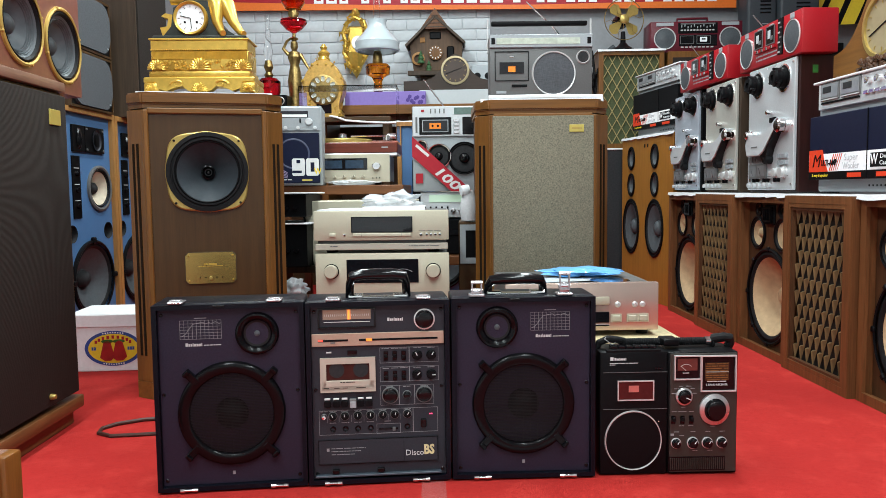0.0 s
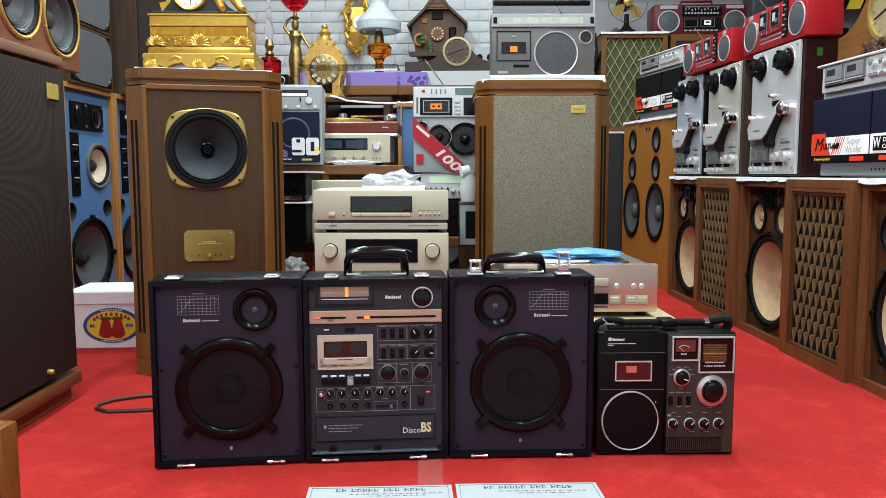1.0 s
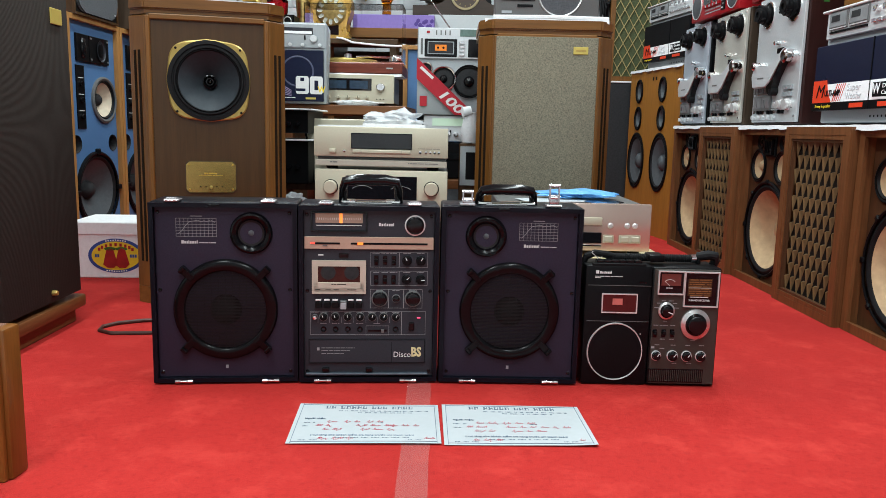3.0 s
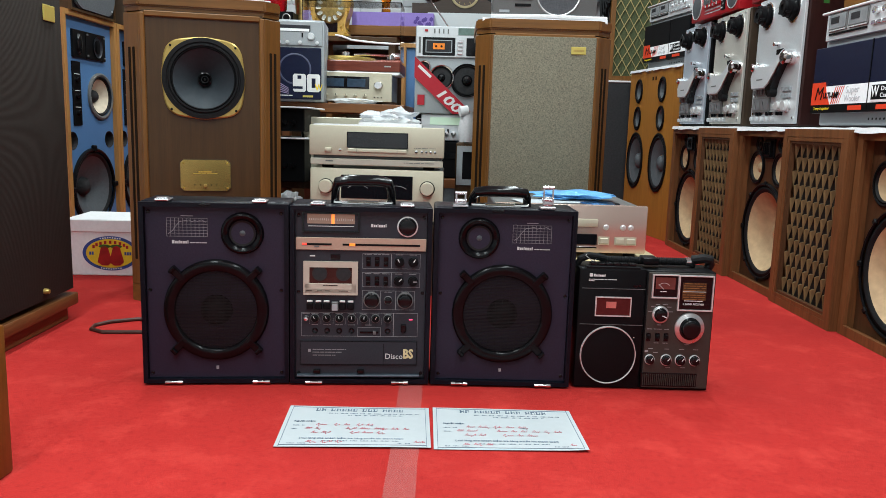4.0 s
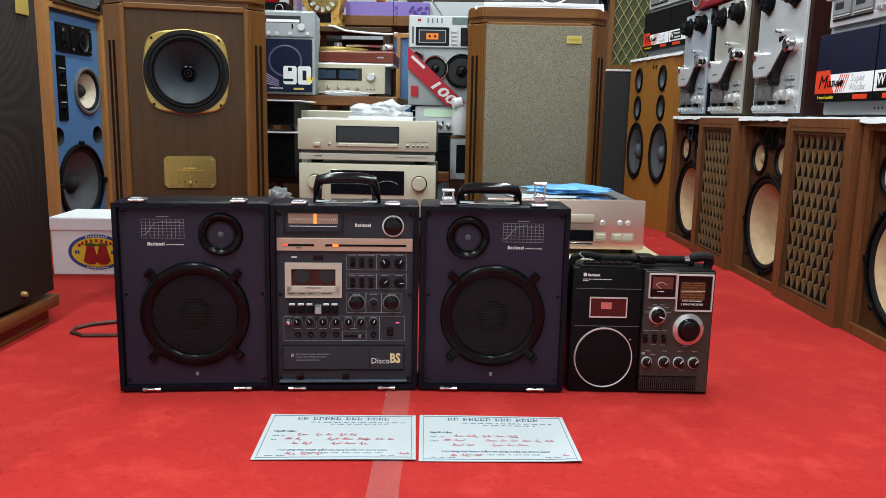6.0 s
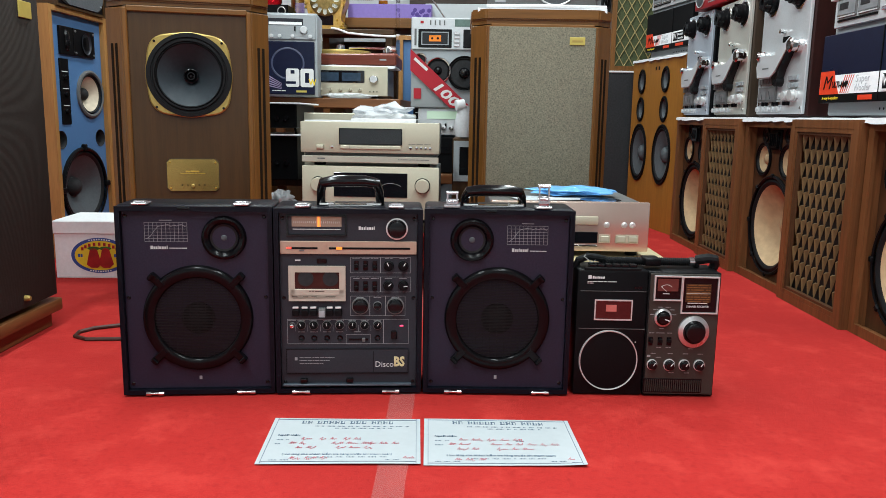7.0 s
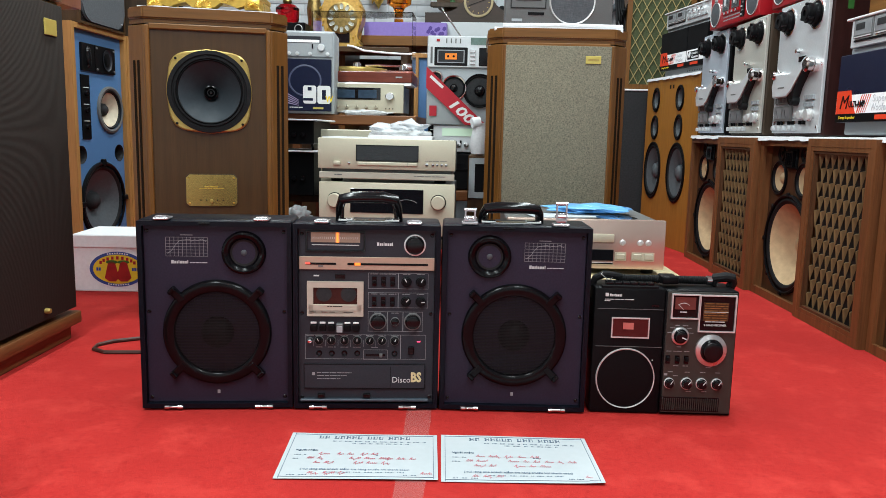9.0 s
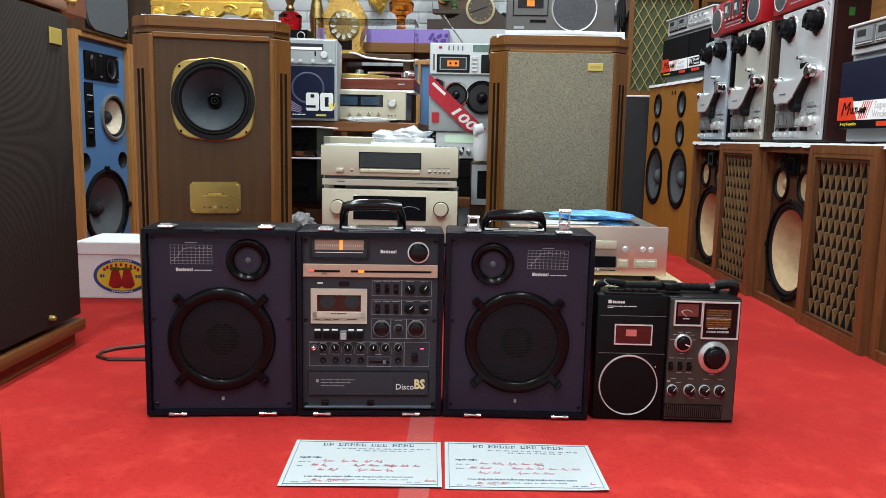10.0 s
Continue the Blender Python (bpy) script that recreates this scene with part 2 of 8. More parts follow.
def lathe(bm, prof, c=(0, 0, 0), axis="y", seg=32, m=None):
    """Turn a profile of (radius, way along the axis). Along y a positive way comes towards the viewer."""
    m = m or (Matrix.Translation(c) @ AX[axis])
    rings = []
    for r, h in prof:
        if r < 1e-6:
            rings.append([bm.verts.new(m @ Vector((0, 0, h)))])
        else:
            rings.append([bm.verts.new(m @ Vector((r * math.cos(2 * math.pi * i / seg), r * math.sin(2 * math.pi * i / seg), h))) for i in range(seg)])
    for a, b in zip(rings, rings[1:]):
        for i in range(seg):
            j = (i + 1) % seg
            q = [a[i % len(a)], a[j % len(a)], b[j % len(b)], b[i % len(b)]]
            q = list(dict.fromkeys(q))
            if len(q) > 2:
                bm.faces.new(q)
    return bm


def frame_ring(bm, c, w, h, t, d):
    """A rectangular frame in the xz plane, w by h outside, t wide, d deep."""
    x, y, z = c
    rows = []
    for yy in (y - d / 2, y + d / 2):
        for k in (0, t):
            rows.append([bm.verts.new((x + sx * (w / 2 - k), yy, z + sz * (h / 2 - k))) for sx, sz in ((-1, -1), (1, -1), (1, 1), (-1, 1))])
    fo, fi, bo, bi = rows
    for a, b in ((fo, fi), (fi, bi), (bi, bo), (bo, fo)):
        for i in range(4):
            j = (i + 1) % 4
            bm.faces.new((a[i], a[j], b[j], b[i]))
    return bm


def tube(bm, pts, r, seg=8):
    pts = [Vector(p) for p in pts]
    rings = []
    for i, p in enumerate(pts):
        d = (pts[min(i + 1, len(pts) - 1)] - pts[max(i - 1, 0)]).normalized()
        u = d.orthogonal().normalized() if i == 0 else (u - d * u.dot(d)).normalized()
        w = d.cross(u)
        rr = r[i] if isinstance(r, (list, tuple)) else r
        rings.append([bm.verts.new(p + rr * (u * math.cos(2 * math.pi * k / seg) + w * math.sin(2 * math.pi * k / seg))) for k in range(seg)])
    for a, b in zip(rings, rings[1:]):
        for k in range(seg):
            bm.faces.new((a[k], a[(k + 1) % seg], b[(k + 1) % seg], b[k]))
    bm.faces.new(rings[0][::-1])
    bm.faces.new(rings[-1])
    return bm


def prism(bm, poly, y0, y1):
    """A polygon of (x, z) drawn out from y0 to y1."""
    a = [bm.verts.new((x, y0, z)) for x, z in poly]
    b = [bm.verts.new((x, y1, z)) for x, z in poly]
    bm.faces.new(a)
    bm.faces.new(b[::-1])
    for i in range(len(poly)):
        j = (i + 1) % len(poly)
        bm.faces.new((a[j], a[i], b[i], b[j]))
    return bm


def slab(bm, poly, z0, z1):
    """A polygon of (x, y) drawn up from z0 to z1."""
    a = [bm.verts.new((x, y, z0)) for x, y in poly]
    b = [bm.verts.new((x, y, z1)) for x, y in poly]
    bm.faces.new(a[::-1])
    bm.faces.new(b)
    for i in range(len(poly)):
        j = (i + 1) % len(poly)
        bm.faces.new((a[i], a[j], b[j], b[i]))
    return bm


def B():
    return bmesh.new()


def pbox(name, material, parent, c, s, bev=0.0, seg=1, label=""):
    return part(name, box(B(), c, s, bev, seg), material, parent, label)


def plathe(name, material, parent, prof, c=(0, 0, 0), axis="y", seg=32, label=""):
    return part(name, lathe(B(), prof, c, axis, seg), material, parent, label)


def words(name, body, size, material, parent, c, m=None, width=None, spacing=1.0, shear=0.0, bold=0.0):
    """Lettering that faces -y, with its middle at c; width fits it to a length."""
    cu = bpy.data.curves.new(name, "FONT")
    cu.body, cu.size, cu.align_x, cu.align_y, cu.extrude, cu.resolution_u = body, size, "CENTER", "CENTER", 0.0004, 6 if bold > 0.003 else 2
    cu.space_character, cu.shear, cu.offset = spacing, shear, bold
    tmp = new(name, cu)
    bpy.context.view_layer.update()
    me = bpy.data.meshes.new_from_object(tmp.evaluated_get(bpy.context.evaluated_depsgraph_get()))
    wide = max((v.co.x for v in me.vertices), default=1) - min((v.co.x for v in me.vertices), default=0)
    bpy.data.objects.remove(tmp)
    me.materials.clear()
    me.materials.append(material)
    k = width / wide if width else 1
    ob = new(name, me)
    ob.parent = parent
    ob.matrix_local = Matrix.Translation(c) @ (m or Matrix.Identity(4)) @ Matrix.Rotation(radians(90), 4, "X") @ Matrix.Diagonal((k, 1, 1, 1))
    return ob


def print_bars(bm, x0, x1, y, z, h, words_n=4, rnd=None, th=0.0006):
    """Writing too small to read: a row of short bars that faces -y."""
    rnd = rnd or random.Random(7)
    cuts = sorted(rnd.random() for _ in range(words_n - 1))
    marks = [0, *cuts, 1]
    for a, b in zip(marks, marks[1:]):
        w = (b - a) * (x1 - x0)
        if w > h:
            box(bm, (x0 + a * (x1 - x0) + w * 0.45, y, z), (w * 0.85, th, h))
    return bm


def baffle(name, material, parent, w, h, zc, y0, y1, holes, label=""):
    """A board with holes of (x, z, half width, half height or none) cut through it."""
    bm = B()
    loops = [[(-w / 2, zc - h / 2), (w / 2, zc - h / 2), (w / 2, zc + h / 2), (-w / 2, zc + h / 2)]]
    for x, z, r, *tall in holes:
        loops.append([(x + r * math.cos(2 * math.pi * i / 40), z + (tall[0] if tall else r) * math.sin(2 * math.pi * i / 40)) for i in range(40)])
    edges = []
    for lp in loops:
        vs = [bm.verts.new((x, y0, z)) for x, z in lp]
        edges += [bm.edges.new((vs[i], vs[(i + 1) % len(vs)])) for i in range(len(vs))]
    bmesh.ops.triangle_fill(bm, use_beauty=True, use_dissolve=False, edges=edges, normal=(0, -1, 0))
    got = bmesh.ops.extrude_face_region(bm, geom=bm.faces[:])["geom"]
    bmesh.ops.translate(bm, verts=[g for g in got if isinstance(g, bmesh.types.BMVert)], vec=(0, y1 - y0, 0))
    return part(name, bm, material, parent, label)


def speaker_driver(parent, name, c, r, cone, rim=None, rim_w=0.012, depth=0.05, dust=0.3, dust_mat=None, proud=0.004, surround=None):
    """A round driver that faces -y: rim, rolled edge, cone, dome."""
    x, y, z = c
    drv = part(name, lathe(B(), [(r, 0.0), (r + rim_w, 0), (r + rim_w, proud), (r + rim_w * 0.5, proud * 1.4), (r, proud)], c), rim or M_BLACK, parent)
    part("surround", lathe(B(), [(r, 0.001), (r * 0.97, 0.004), (r * 0.93, 0.006), (r * 0.89, 0.003), (r * 0.86, -0.002)], c, seg=40), surround or M_RUBBER, drv)
    part("cone", lathe(B(), [(r * 0.865, -0.0015), (r * 0.7, -depth * 0.36), (r * 0.5, -depth * 0.68), (r * dust, -depth)], c, seg=40), cone, drv)
    d = r * dust * 1.02
    part("dust_cap", lathe(B(), [(d, -depth * 0.99), (d * 0.88, -depth * 0.99 + d * 0.42), (d * 0.55, -depth * 0.99 + d * 0.72), (0, -depth * 0.99 + d * 0.84)], c, seg=24), dust_mat or cone, drv)
    return drv


# ---- the room ----
# unseen floor behind the camera, kept pale to offset the carpet's red bounce
M_BOUNCE_FLOOR = paint("pale_bounce_floor", (0.55, 0.55, 0.54), 0.35, 0, 0.05, 20, 0.02)
WALL_Y, WEST, EAST, SOUTH, CEIL = 5.6, -3.2, 3.2, -3.4, 2.95


def structure(name, bm, material, label, category):
    ob = new(name, finish(bm, name, material))
    return tagged(ob, label, category, kind="structure")


structure("floor", box(B(), (0, 1.15, -0.06), (6.6, 9.1, 0.1)), M_BOUNCE_FLOOR, "unseen pale grey floor under the carpet, added to offset red bounce", "floor")
structure("carpet", box(B(), (0, 2.6, -0.005), (6.38, 5.98, 0.01)), M_CARPET, "worn red felt carpet over the shop floor", "carpet")
wall_north = structure("wall_north", box(B(), (0, WALL_Y + 0.08, CEIL / 2), (6.6, 0.12, CEIL)), M_GREY_WALL, "grey painted back wall with white brick cladding", "wall")
# closes the room behind the camera; white chosen as a neutral bounce
structure("wall_south", box(B(), (0, SOUTH - 0.06, CEIL / 2), (6.6, 0.12, CEIL)), M_WALL, "unseen closing wall, white to bounce light onto the fronts", "wall")
structure("wall_west", box(B(), (WEST - 0.06, 1.15, CEIL / 2), (0.12, 8.9, CEIL)), M_WALL, "plain white painted side wall", "wall")
structure("wall_east", box(B(), (EAST + 0.06, 1.15, CEIL / 2), (0.12, 8.9, CEIL)), M_GREY_WALL, "plain grey painted side wall", "wall")
structure("ceiling", box(B(), (0, 1.15, CEIL + 0.05), (6.6, 9.1, 0.1)), M_CEIL, "plain pale painted ceiling", "ceiling")

M_TUBE = glow("lit_tube", (1.0, 0.97, 0.93), 6)
# fittings for the assumed lamps, all out of view
for lx, ly in LAMPS:
    lamp = thing("ceiling_light", "assumed white ceiling fitting with a lit tube, out of view", "ceiling light", pose(lx, ly, CEIL), "ceiling lights")
    pbox("body", M_WALL, lamp, (0, 0, -0.025), (0.2, 1.26, 0.05), 0.006)
    pbox("diffuser", M_TUBE, lamp, (0, 0, -0.056), (0.12, 1.2, 0.012), 0.004)


# ---- suitcase boomboxes ----
M_GREY_MARK = paint("pale_grey_mark", (0.45, 0.45, 0.45), 0.6, 0, 0.03, 60, 0)


def case_shell(t, w, h, d):
    """A vinyl case: shell with a raised lip, corner screws and hinge feet."""
    pbox("shell", M_VINYL, t, (0, d / 2 + 0.006, h / 2), (w, d, h), 0.007, 3)
    part("lip", frame_ring(B(), (0, 0.0, h / 2), w - 0.004, h - 0.004, 0.010, 0.018), M_VINYL, t)
    me = finish(lathe(B(), [(0.0042, 0), (0.0042, 0.0022), (0.003, 0.0035), (0, 0.0028)], seg=10), "screw", M_BLACK_GLOSS)
    for sx in (-1, 1):
        for z in (0.024, h * 0.52, h - 0.024):
            share("screw", me, t, Matrix.Translation((sx * (w / 2 - 0.02), 0.0055, z)))


def hinge_foot(t, x, w=0.04):
    bm = B()
    box(bm, (x, -0.001, 0.0035), (w * 0.9, 0.012, 0.004), 0.001)
    h2 = w / 2
    lathe(bm, [(0.0012, -h2), (0.0042, -h2 + 0.001), (0.0046, -h2 + 0.011), (0.0028, -h2 + 0.012), (0.0028, h2 - 0.012), (0.0046, h2 - 0.011), (0.0042, h2 - 0.001), (0.0012, h2)], (x, -0.010, 0.005), "x", 12)
    part("hinge", bm, M_CHROME, t, "chrome hinge")


M_LATCH = paint("bright_nickel", (0.42, 0.42, 0.44), 0.26, 0.8, 0.06, 200, 0.02)


def flat_latch(t, x, h):
    bm = B()
    box(bm, (x, 0.012, h + 0.003), (0.034, 0.036, 0.005), 0.0015)
    box(bm, (x, 0.004, h + 0.007), (0.024, 0.018, 0.004), 0.0012)
    tube(bm, [(x - 0.014, -0.004, h + 0.003), (x + 0.014, -0.004, h + 0.003)], 0.0035)
    part("latch", bm, M_LATCH, t, "chrome latch")


def tall_latch(t, x, h, tall):
    bm = B()
    box(bm, (x, 0.012, h + 0.003), (0.036, 0.03, 0.006), 0.0015)
    box(bm, (x, 0.008, h + tall * 0.3), (0.022, 0.01, tall * 0.5), 0.003, 2)
    frame_ring(bm, (x, 0.003, h + tall * 0.6), 0.024, tall * 0.75, 0.0035, 0.005)
    tube(bm, [(x - 0.013, 0.006, h + tall * 0.42), (x + 0.013, 0.006, h + tall * 0.42)], 0.0045)
    tube(bm, [(x - 0.013, 0.004, h + tall * 0.95), (x + 0.013, 0.004, h + tall * 0.95)], 0.004)
    part("latch", bm, M_LATCH, t, "raised chrome latch")


def carry_handle(t, x, h, w, tall, lean=0.0):
    pts = [(x - w / 2, 0.05, h), (x - w / 2 + 0.002, 0.05 - lean * 0.5, h + tall * 0.6), (x - w / 2 + 0.008, 0.05 - lean, h + tall * 0.92),
           (x - w / 4, 0.05 - lean, h + tall), (x + w / 4, 0.05 - lean, h + tall), (x + w / 2 - 0.008, 0.05 - lean, h + tall * 0.92),
           (x + w / 2 - 0.002, 0.05 - lean * 0.5, h + tall * 0.6), (x + w / 2, 0.05, h)]
    handle = part("handle", tube(B(), pts, [0.0095, 0.0095, 0.0115, 0.0128, 0.0128, 0.0115, 0.0095, 0.0095], 14), M_BLACK_GLOSS, t)
    for sx in (-1, 1):
        pbox("mount", M_CHROME, handle, (x + sx * (w / 2 - 0.014), 0.045, h + 0.004), (0.034, 0.03, 0.008), 0.002)
    pbox("plate", M_CHROME, handle, (x, 0.04, h + 0.002), (w * 0.75, 0.03, 0.004), 0.001)


M_SMOKE = paint("smoke_grey_window", (0.2, 0.21, 0.22), 0.12, 0, 0.12, 30, 0, 0.3)
M_WOOFER = paint("black_paper_cone", (0.009, 0.0085, 0.009), 0.7, 0, 0.2, 90, 0.1, spec=0.1)
M_MESH = paint("charcoal_wire", (0.0095, 0.0085, 0.009), 0.5, 0, 0.2, 200, 0.05, spec=0.2)


def speaker_case(m, side, label):
    """side 1: chart to the left and tweeter to the right; -1 the other way."""
    w, h, d = 0.328, 0.417, 0.125
    t = thing("speaker_case", label, "suitcase speaker", m, "suitcase boombox sections")
    case_shell(t, w, h, d)
    pbox("baffle", M_PURPLE, t, (0, 0.007, h / 2), (w - 0.024, 0.006, h - 0.024), 0.001)
    y = 0.004
    tw = plathe("tweeter", M_RING, t, [(0.027, -0.005), (0.0295, 0.0005), (0.0325, 0.005), (0.0365, 0.0085), (0.041, 0.0098), (0.0445, 0.0085), (0.0468, 0.005), (0.0478, 0)], (side * 0.059, y, 0.347), label="glossy black tweeter")
    plathe("cone", M_MESH, tw, [(0.029, 0.001), (0.016, -0.002), (0.0075, -0.003)], (side * 0.059, y, 0.347))
    plathe("dome", M_CONE_GREY, tw, [(0.0075, -0.003), (0.006, 0.0015), (0.003, 0.003), (0, 0.0032)], (side * 0.059, y, 0.347), seg=16)
    wc = (0, y, 0.166)
    wf = plathe("woofer_ring", M_RING, t, [(0.0925, -0.004), (0.093, 0.004), (0.094, 0.0075), (0.0955, 0.0095), (0.098, 0.0105), (0.1135, 0.0112), (0.1165, 0.0103), (0.119, 0.0078), (0.1205, 0.004), (0.121, 0)], wc, seg=64, label="black woofer trim ring")
    plathe("woofer_cone", M_WOOFER, wf, [(0.093, -0.0005), (0.066, -0.001), (0.037, -0.001), (0.036, 0.003), (0.022, 0.006), (0, 0.007)], wc, seg=48)
    g = B()
    n = 52
    for i in range(n):
        z = wc[2] + 0.092 * (2 * (i + 0.5) / n - 1)
        half = math.sqrt(max(0, 0.0932 ** 2 - (z - wc[2]) ** 2))
        box(g, (0, y - 0.0072 + 0.004 * abs(z - wc[2]) / 0.083, z), (2 * half, 0.0012, 0.0012))
    for i in range(-5, 6):
        xx = i * 0.0163
        half = math.sqrt(max(0, 0.0932 ** 2 - xx ** 2))
        box(g, (xx, y - 0.0058, wc[2]), (0.001, 0.001, 2 * half))
    part("woofer_grille", g, M_MESH, wf, "fine black wire grille")
    clamp = B()
    box(clamp, (0, 0, 0), (0.04, 0.016, 0.017), 0.002)
    box(clamp, (0.014, -0.007, 0), (0.009, 0.014, 0.018), 0.002)
    me = finish(clamp, "clamp", M_RING)
    for k in range(4):
        a = radians(45 + 90 * k)
        share("clamp", me, wf, Matrix.Translation((math.cos(a) * 0.123, y - 0.004, wc[2] + math.sin(a) * 0.123)) @ Matrix.Rotation(-a, 4, "Y"))
    wf.matrix_local = Matrix.Translation((0, 0, 0.171)) @ Matrix.Diagonal((0.965, 1, 0.965, 1)) @ Matrix.Translation((0, 0, -0.166))
    # response chart and maker's mark
    cx, cz, cw, ch = -side * 0.0615, 0.359, 0.088, 0.041
    gl = B()
    for i in range(11):
        box(gl, (cx - cw / 2 + cw * i / 10, y - 0.0004, cz), (0.0005, 0.0004, ch))
    for i in range(7):
        box(gl, (cx, y - 0.0004, cz - ch / 2 + ch * i / 6), (cw, 0.0004, 0.0005))
    box(gl, (cx, y - 0.0004, cz + ch / 2 + 0.005), (0.026, 0.0004, 0.0014))
    part("chart_grid", gl, M_GREY_PRINT, t)
    cv = [(-0.46, -0.36), (-0.36, -0.2), (-0.27, 0.08), (-0.18, 0.3), (-0.06, 0.36), (0.06, 0.4), (0.12, 0.3), (0.2, 0.38), (0.26, 0.32), (0.36, 0.42), (0.47, 0.28)]
    part("chart_curve", tube(B(), [(cx + a * cw, y - 0.0006, cz + b * ch) for a, b in cv], 0.0005, 5), M_GREY_PRINT, t)
    mk = B()
    x0 = cx - cw / 2 + 0.011
    for wid in (5.2, 4.0, 3.0, 1.6, 4.4, 4.4, 4.0, 1.8):
        hh = 0.0072 if wid in (5.2, 1.6, 1.8) else 0.0055
        box(mk, (x0 + wid * 0.0005, y - 0.0004, 0.326 + hh / 2 - 0.0035), (wid * 0.001, 0.0005, hh))
        x0 += wid * 0.001 + 0.001
    print_bars(mk, cx + 0.006, cx + cw / 2, y - 0.0004, 0.3245, 0.0018, 6)
    part("maker_mark", mk, M_GREY_MARK, t)
    pbox("badge", M_GREY_PRINT, t, (0.0, y - 0.001, 0.036), (0.006, 0.001, 0.008), 0.0003)
    pbox("lip_catch", M_BLACK_GLOSS, t, (-0.02, -0.006, h - 0.005), (0.026, 0.012, 0.004), 0.001)
    for x in (-0.095, 0.1):
        hinge_foot(t, x)
    return t, h


caseA, ch_ = speaker_case(pose(-0.379, 1.643, 0.003, 0, 0, 8.5), 1, "black vinyl suitcase speaker with purple-black baffle on the carpet")
flat_latch(caseA, -0.112, ch_)
flat_latch(caseA, 0.098, ch_)
caseC, ch_ = speaker_case(pose(0.268, 1.712, 0.003, 0, 0, 3.5), -1, "black vinyl suitcase speaker with raised chrome latches and handle")
tall_latch(caseC, -0.104, ch_, 0.034)
tall_latch(caseC, 0.094, ch_, 0.052)
carry_handle(caseC, -0.012, ch_, 0.128, 0.036, 0.02)


def knob(parent, name, c, r, d=0.012, material=None, ring=None, pointer=True, turn=30):
    x, y, z = c
    k = plathe(name, material or M_BLACK, parent, [(r, 0), (r, d * 0.35), (r * 0.86, d * 0.45), (r * 0.8, d), (r * 0.6, d * 1.05), (0, d * 1.05)], c, seg=24)
    if ring:
        plathe("ring", ring, k, [(r * 1.02, 0), (r * 1.16, 0), (r * 1.16, d * 0.25), (r * 1.02, d * 0.3)], c, seg=24)
    if pointer:
        b = B()
        box(b, (0, 0, r * 0.45), (max(0.0013, r * 0.14), 0.0008, r * 0.75))
        o = part("pointer", b, M_WHITE, k)
        o.matrix_local = Matrix.Translation((x, y - d * 1.07, z)) @ Matrix.Rotation(radians(turn), 4, "Y")
    return k


def mixer_case(m):
    w, h, d = 0.322, 0.415, 0.125
    t = thing("mixer_case", "black suitcase cassette deck and mixer with lit meter window", "cassette deck", m, "suitcase boombox sections")
    case_shell(t, w, h, d)
    pbox("face_panel", M_FACE, t, (0, 0.007, h / 2), (w - 0.024, 0.006, h - 0.024), 0.001)
    y, q = 0.004, 0.000487

    def X(u):
        return (u - 372) * q

    def Z(v):
        return (935 - v) * q * 1.043
    # meter window and its needle light
    mw = part("meter_window", frame_ring(B(), (X(231), y - 0.002, Z(195)), 262 * q, 92 * q, 0.003, 0.006), M_BLACK_GLOSS, t)
    pbox("scale_plate", glow("lit_scale", (0.8, 0.42, 0.2), 0.07, (0.22, 0.16, 0.13)), mw, (X(231), y - 0.0004, Z(178)), (218 * q, 0.001, 48 * q))
    pbox("lit_needle", glow("lit_needle", (1.0, 0.32, 0.04), 1.0), mw, (X(240), y - 0.0018, Z(178)), (5 * q, 0.001, 48 * q))
    pbox("needle_glow", glow("needle_glow", (1.0, 0.34, 0.1), 0.4), mw, (X(240), y - 0.0012, Z(178)), (16 * q, 0.001, 48 * q))
    bm = B()
    box(bm, (X(231), y - 0.0012, Z(212)), (210 * q, 0.0006, 3 * q))
    for i in range(24):
        box(bm, (X(132 + i * 8.6), y - 0.0012, Z(182)), (1.6 * q, 0.0006, 9 * q))
    part("scale_marks", bm, M_WHITE, mw)
    knob(t, "tuning_knob", (X(585), y, Z(208)), 0.0205, 0.012, M_BLACK_GLOSS, M_TRIM, False)
    mk = B()
    x0 = X(415)
    for wid in (5.2, 4.0, 3.0, 1.6, 4.4, 4.4, 4.0, 1.8):
        hh = 0.0072 if wid in (5.2, 1.6, 1.8) else 0.0055
        box(mk, (x0 + wid * 0.0005, y - 0.0004, Z(206) + hh / 2 - 0.0035), (wid * 0.00092, 0.0005, hh))
        x0 += wid * 0.001 + 0.0009
    part("maker_mark", mk, M_WHITE, t)
    # copper indicator strip
    st = pbox("indicator_strip", M_COPPER, t, (0, y - 0.0025, Z(290)), (604 * q, 0.006, 58 * q), 0.001, label="copper coloured indicator strip")
    for a, b_ in ((100, 235), (285, 645)):
        pbox("slot", M_BLACK, st, (X((a + b_) / 2), y - 0.006, Z(292)), ((b_ - a) * q, 0.001, 9 * q))
    pbox("button", M_STEEL_GREY, st, (X(166), y - 0.006, Z(302)), (22 * q, 0.002, 7 * q))
    pbox("red_lamp", glow("lit_red", (1.0, 0.06, 0.04), 1.6), st, (X(110), y - 0.0066, Z(291)), (20 * q, 0.001, 7 * q))
    pbox("orange_lamp", glow("lit_orange", (1.0, 0.24, 0.03), 0.9), st, (X(330), y - 0.0066, Z(292)), (26 * q, 0.001, 12 * q))
    # cassette door
    M_CREAM_DOOR = paint("cream_silver", (0.46, 0.41, 0.34), 0.4, 0.15, 0.04)
    door = part("cassette_door", frame_ring(B(), (X(231), y - 0.003, Z(446)), 252 * q, 159 * q, 0.0135, 0.007), M_CREAM_DOOR, t, "cream silver cassette door")
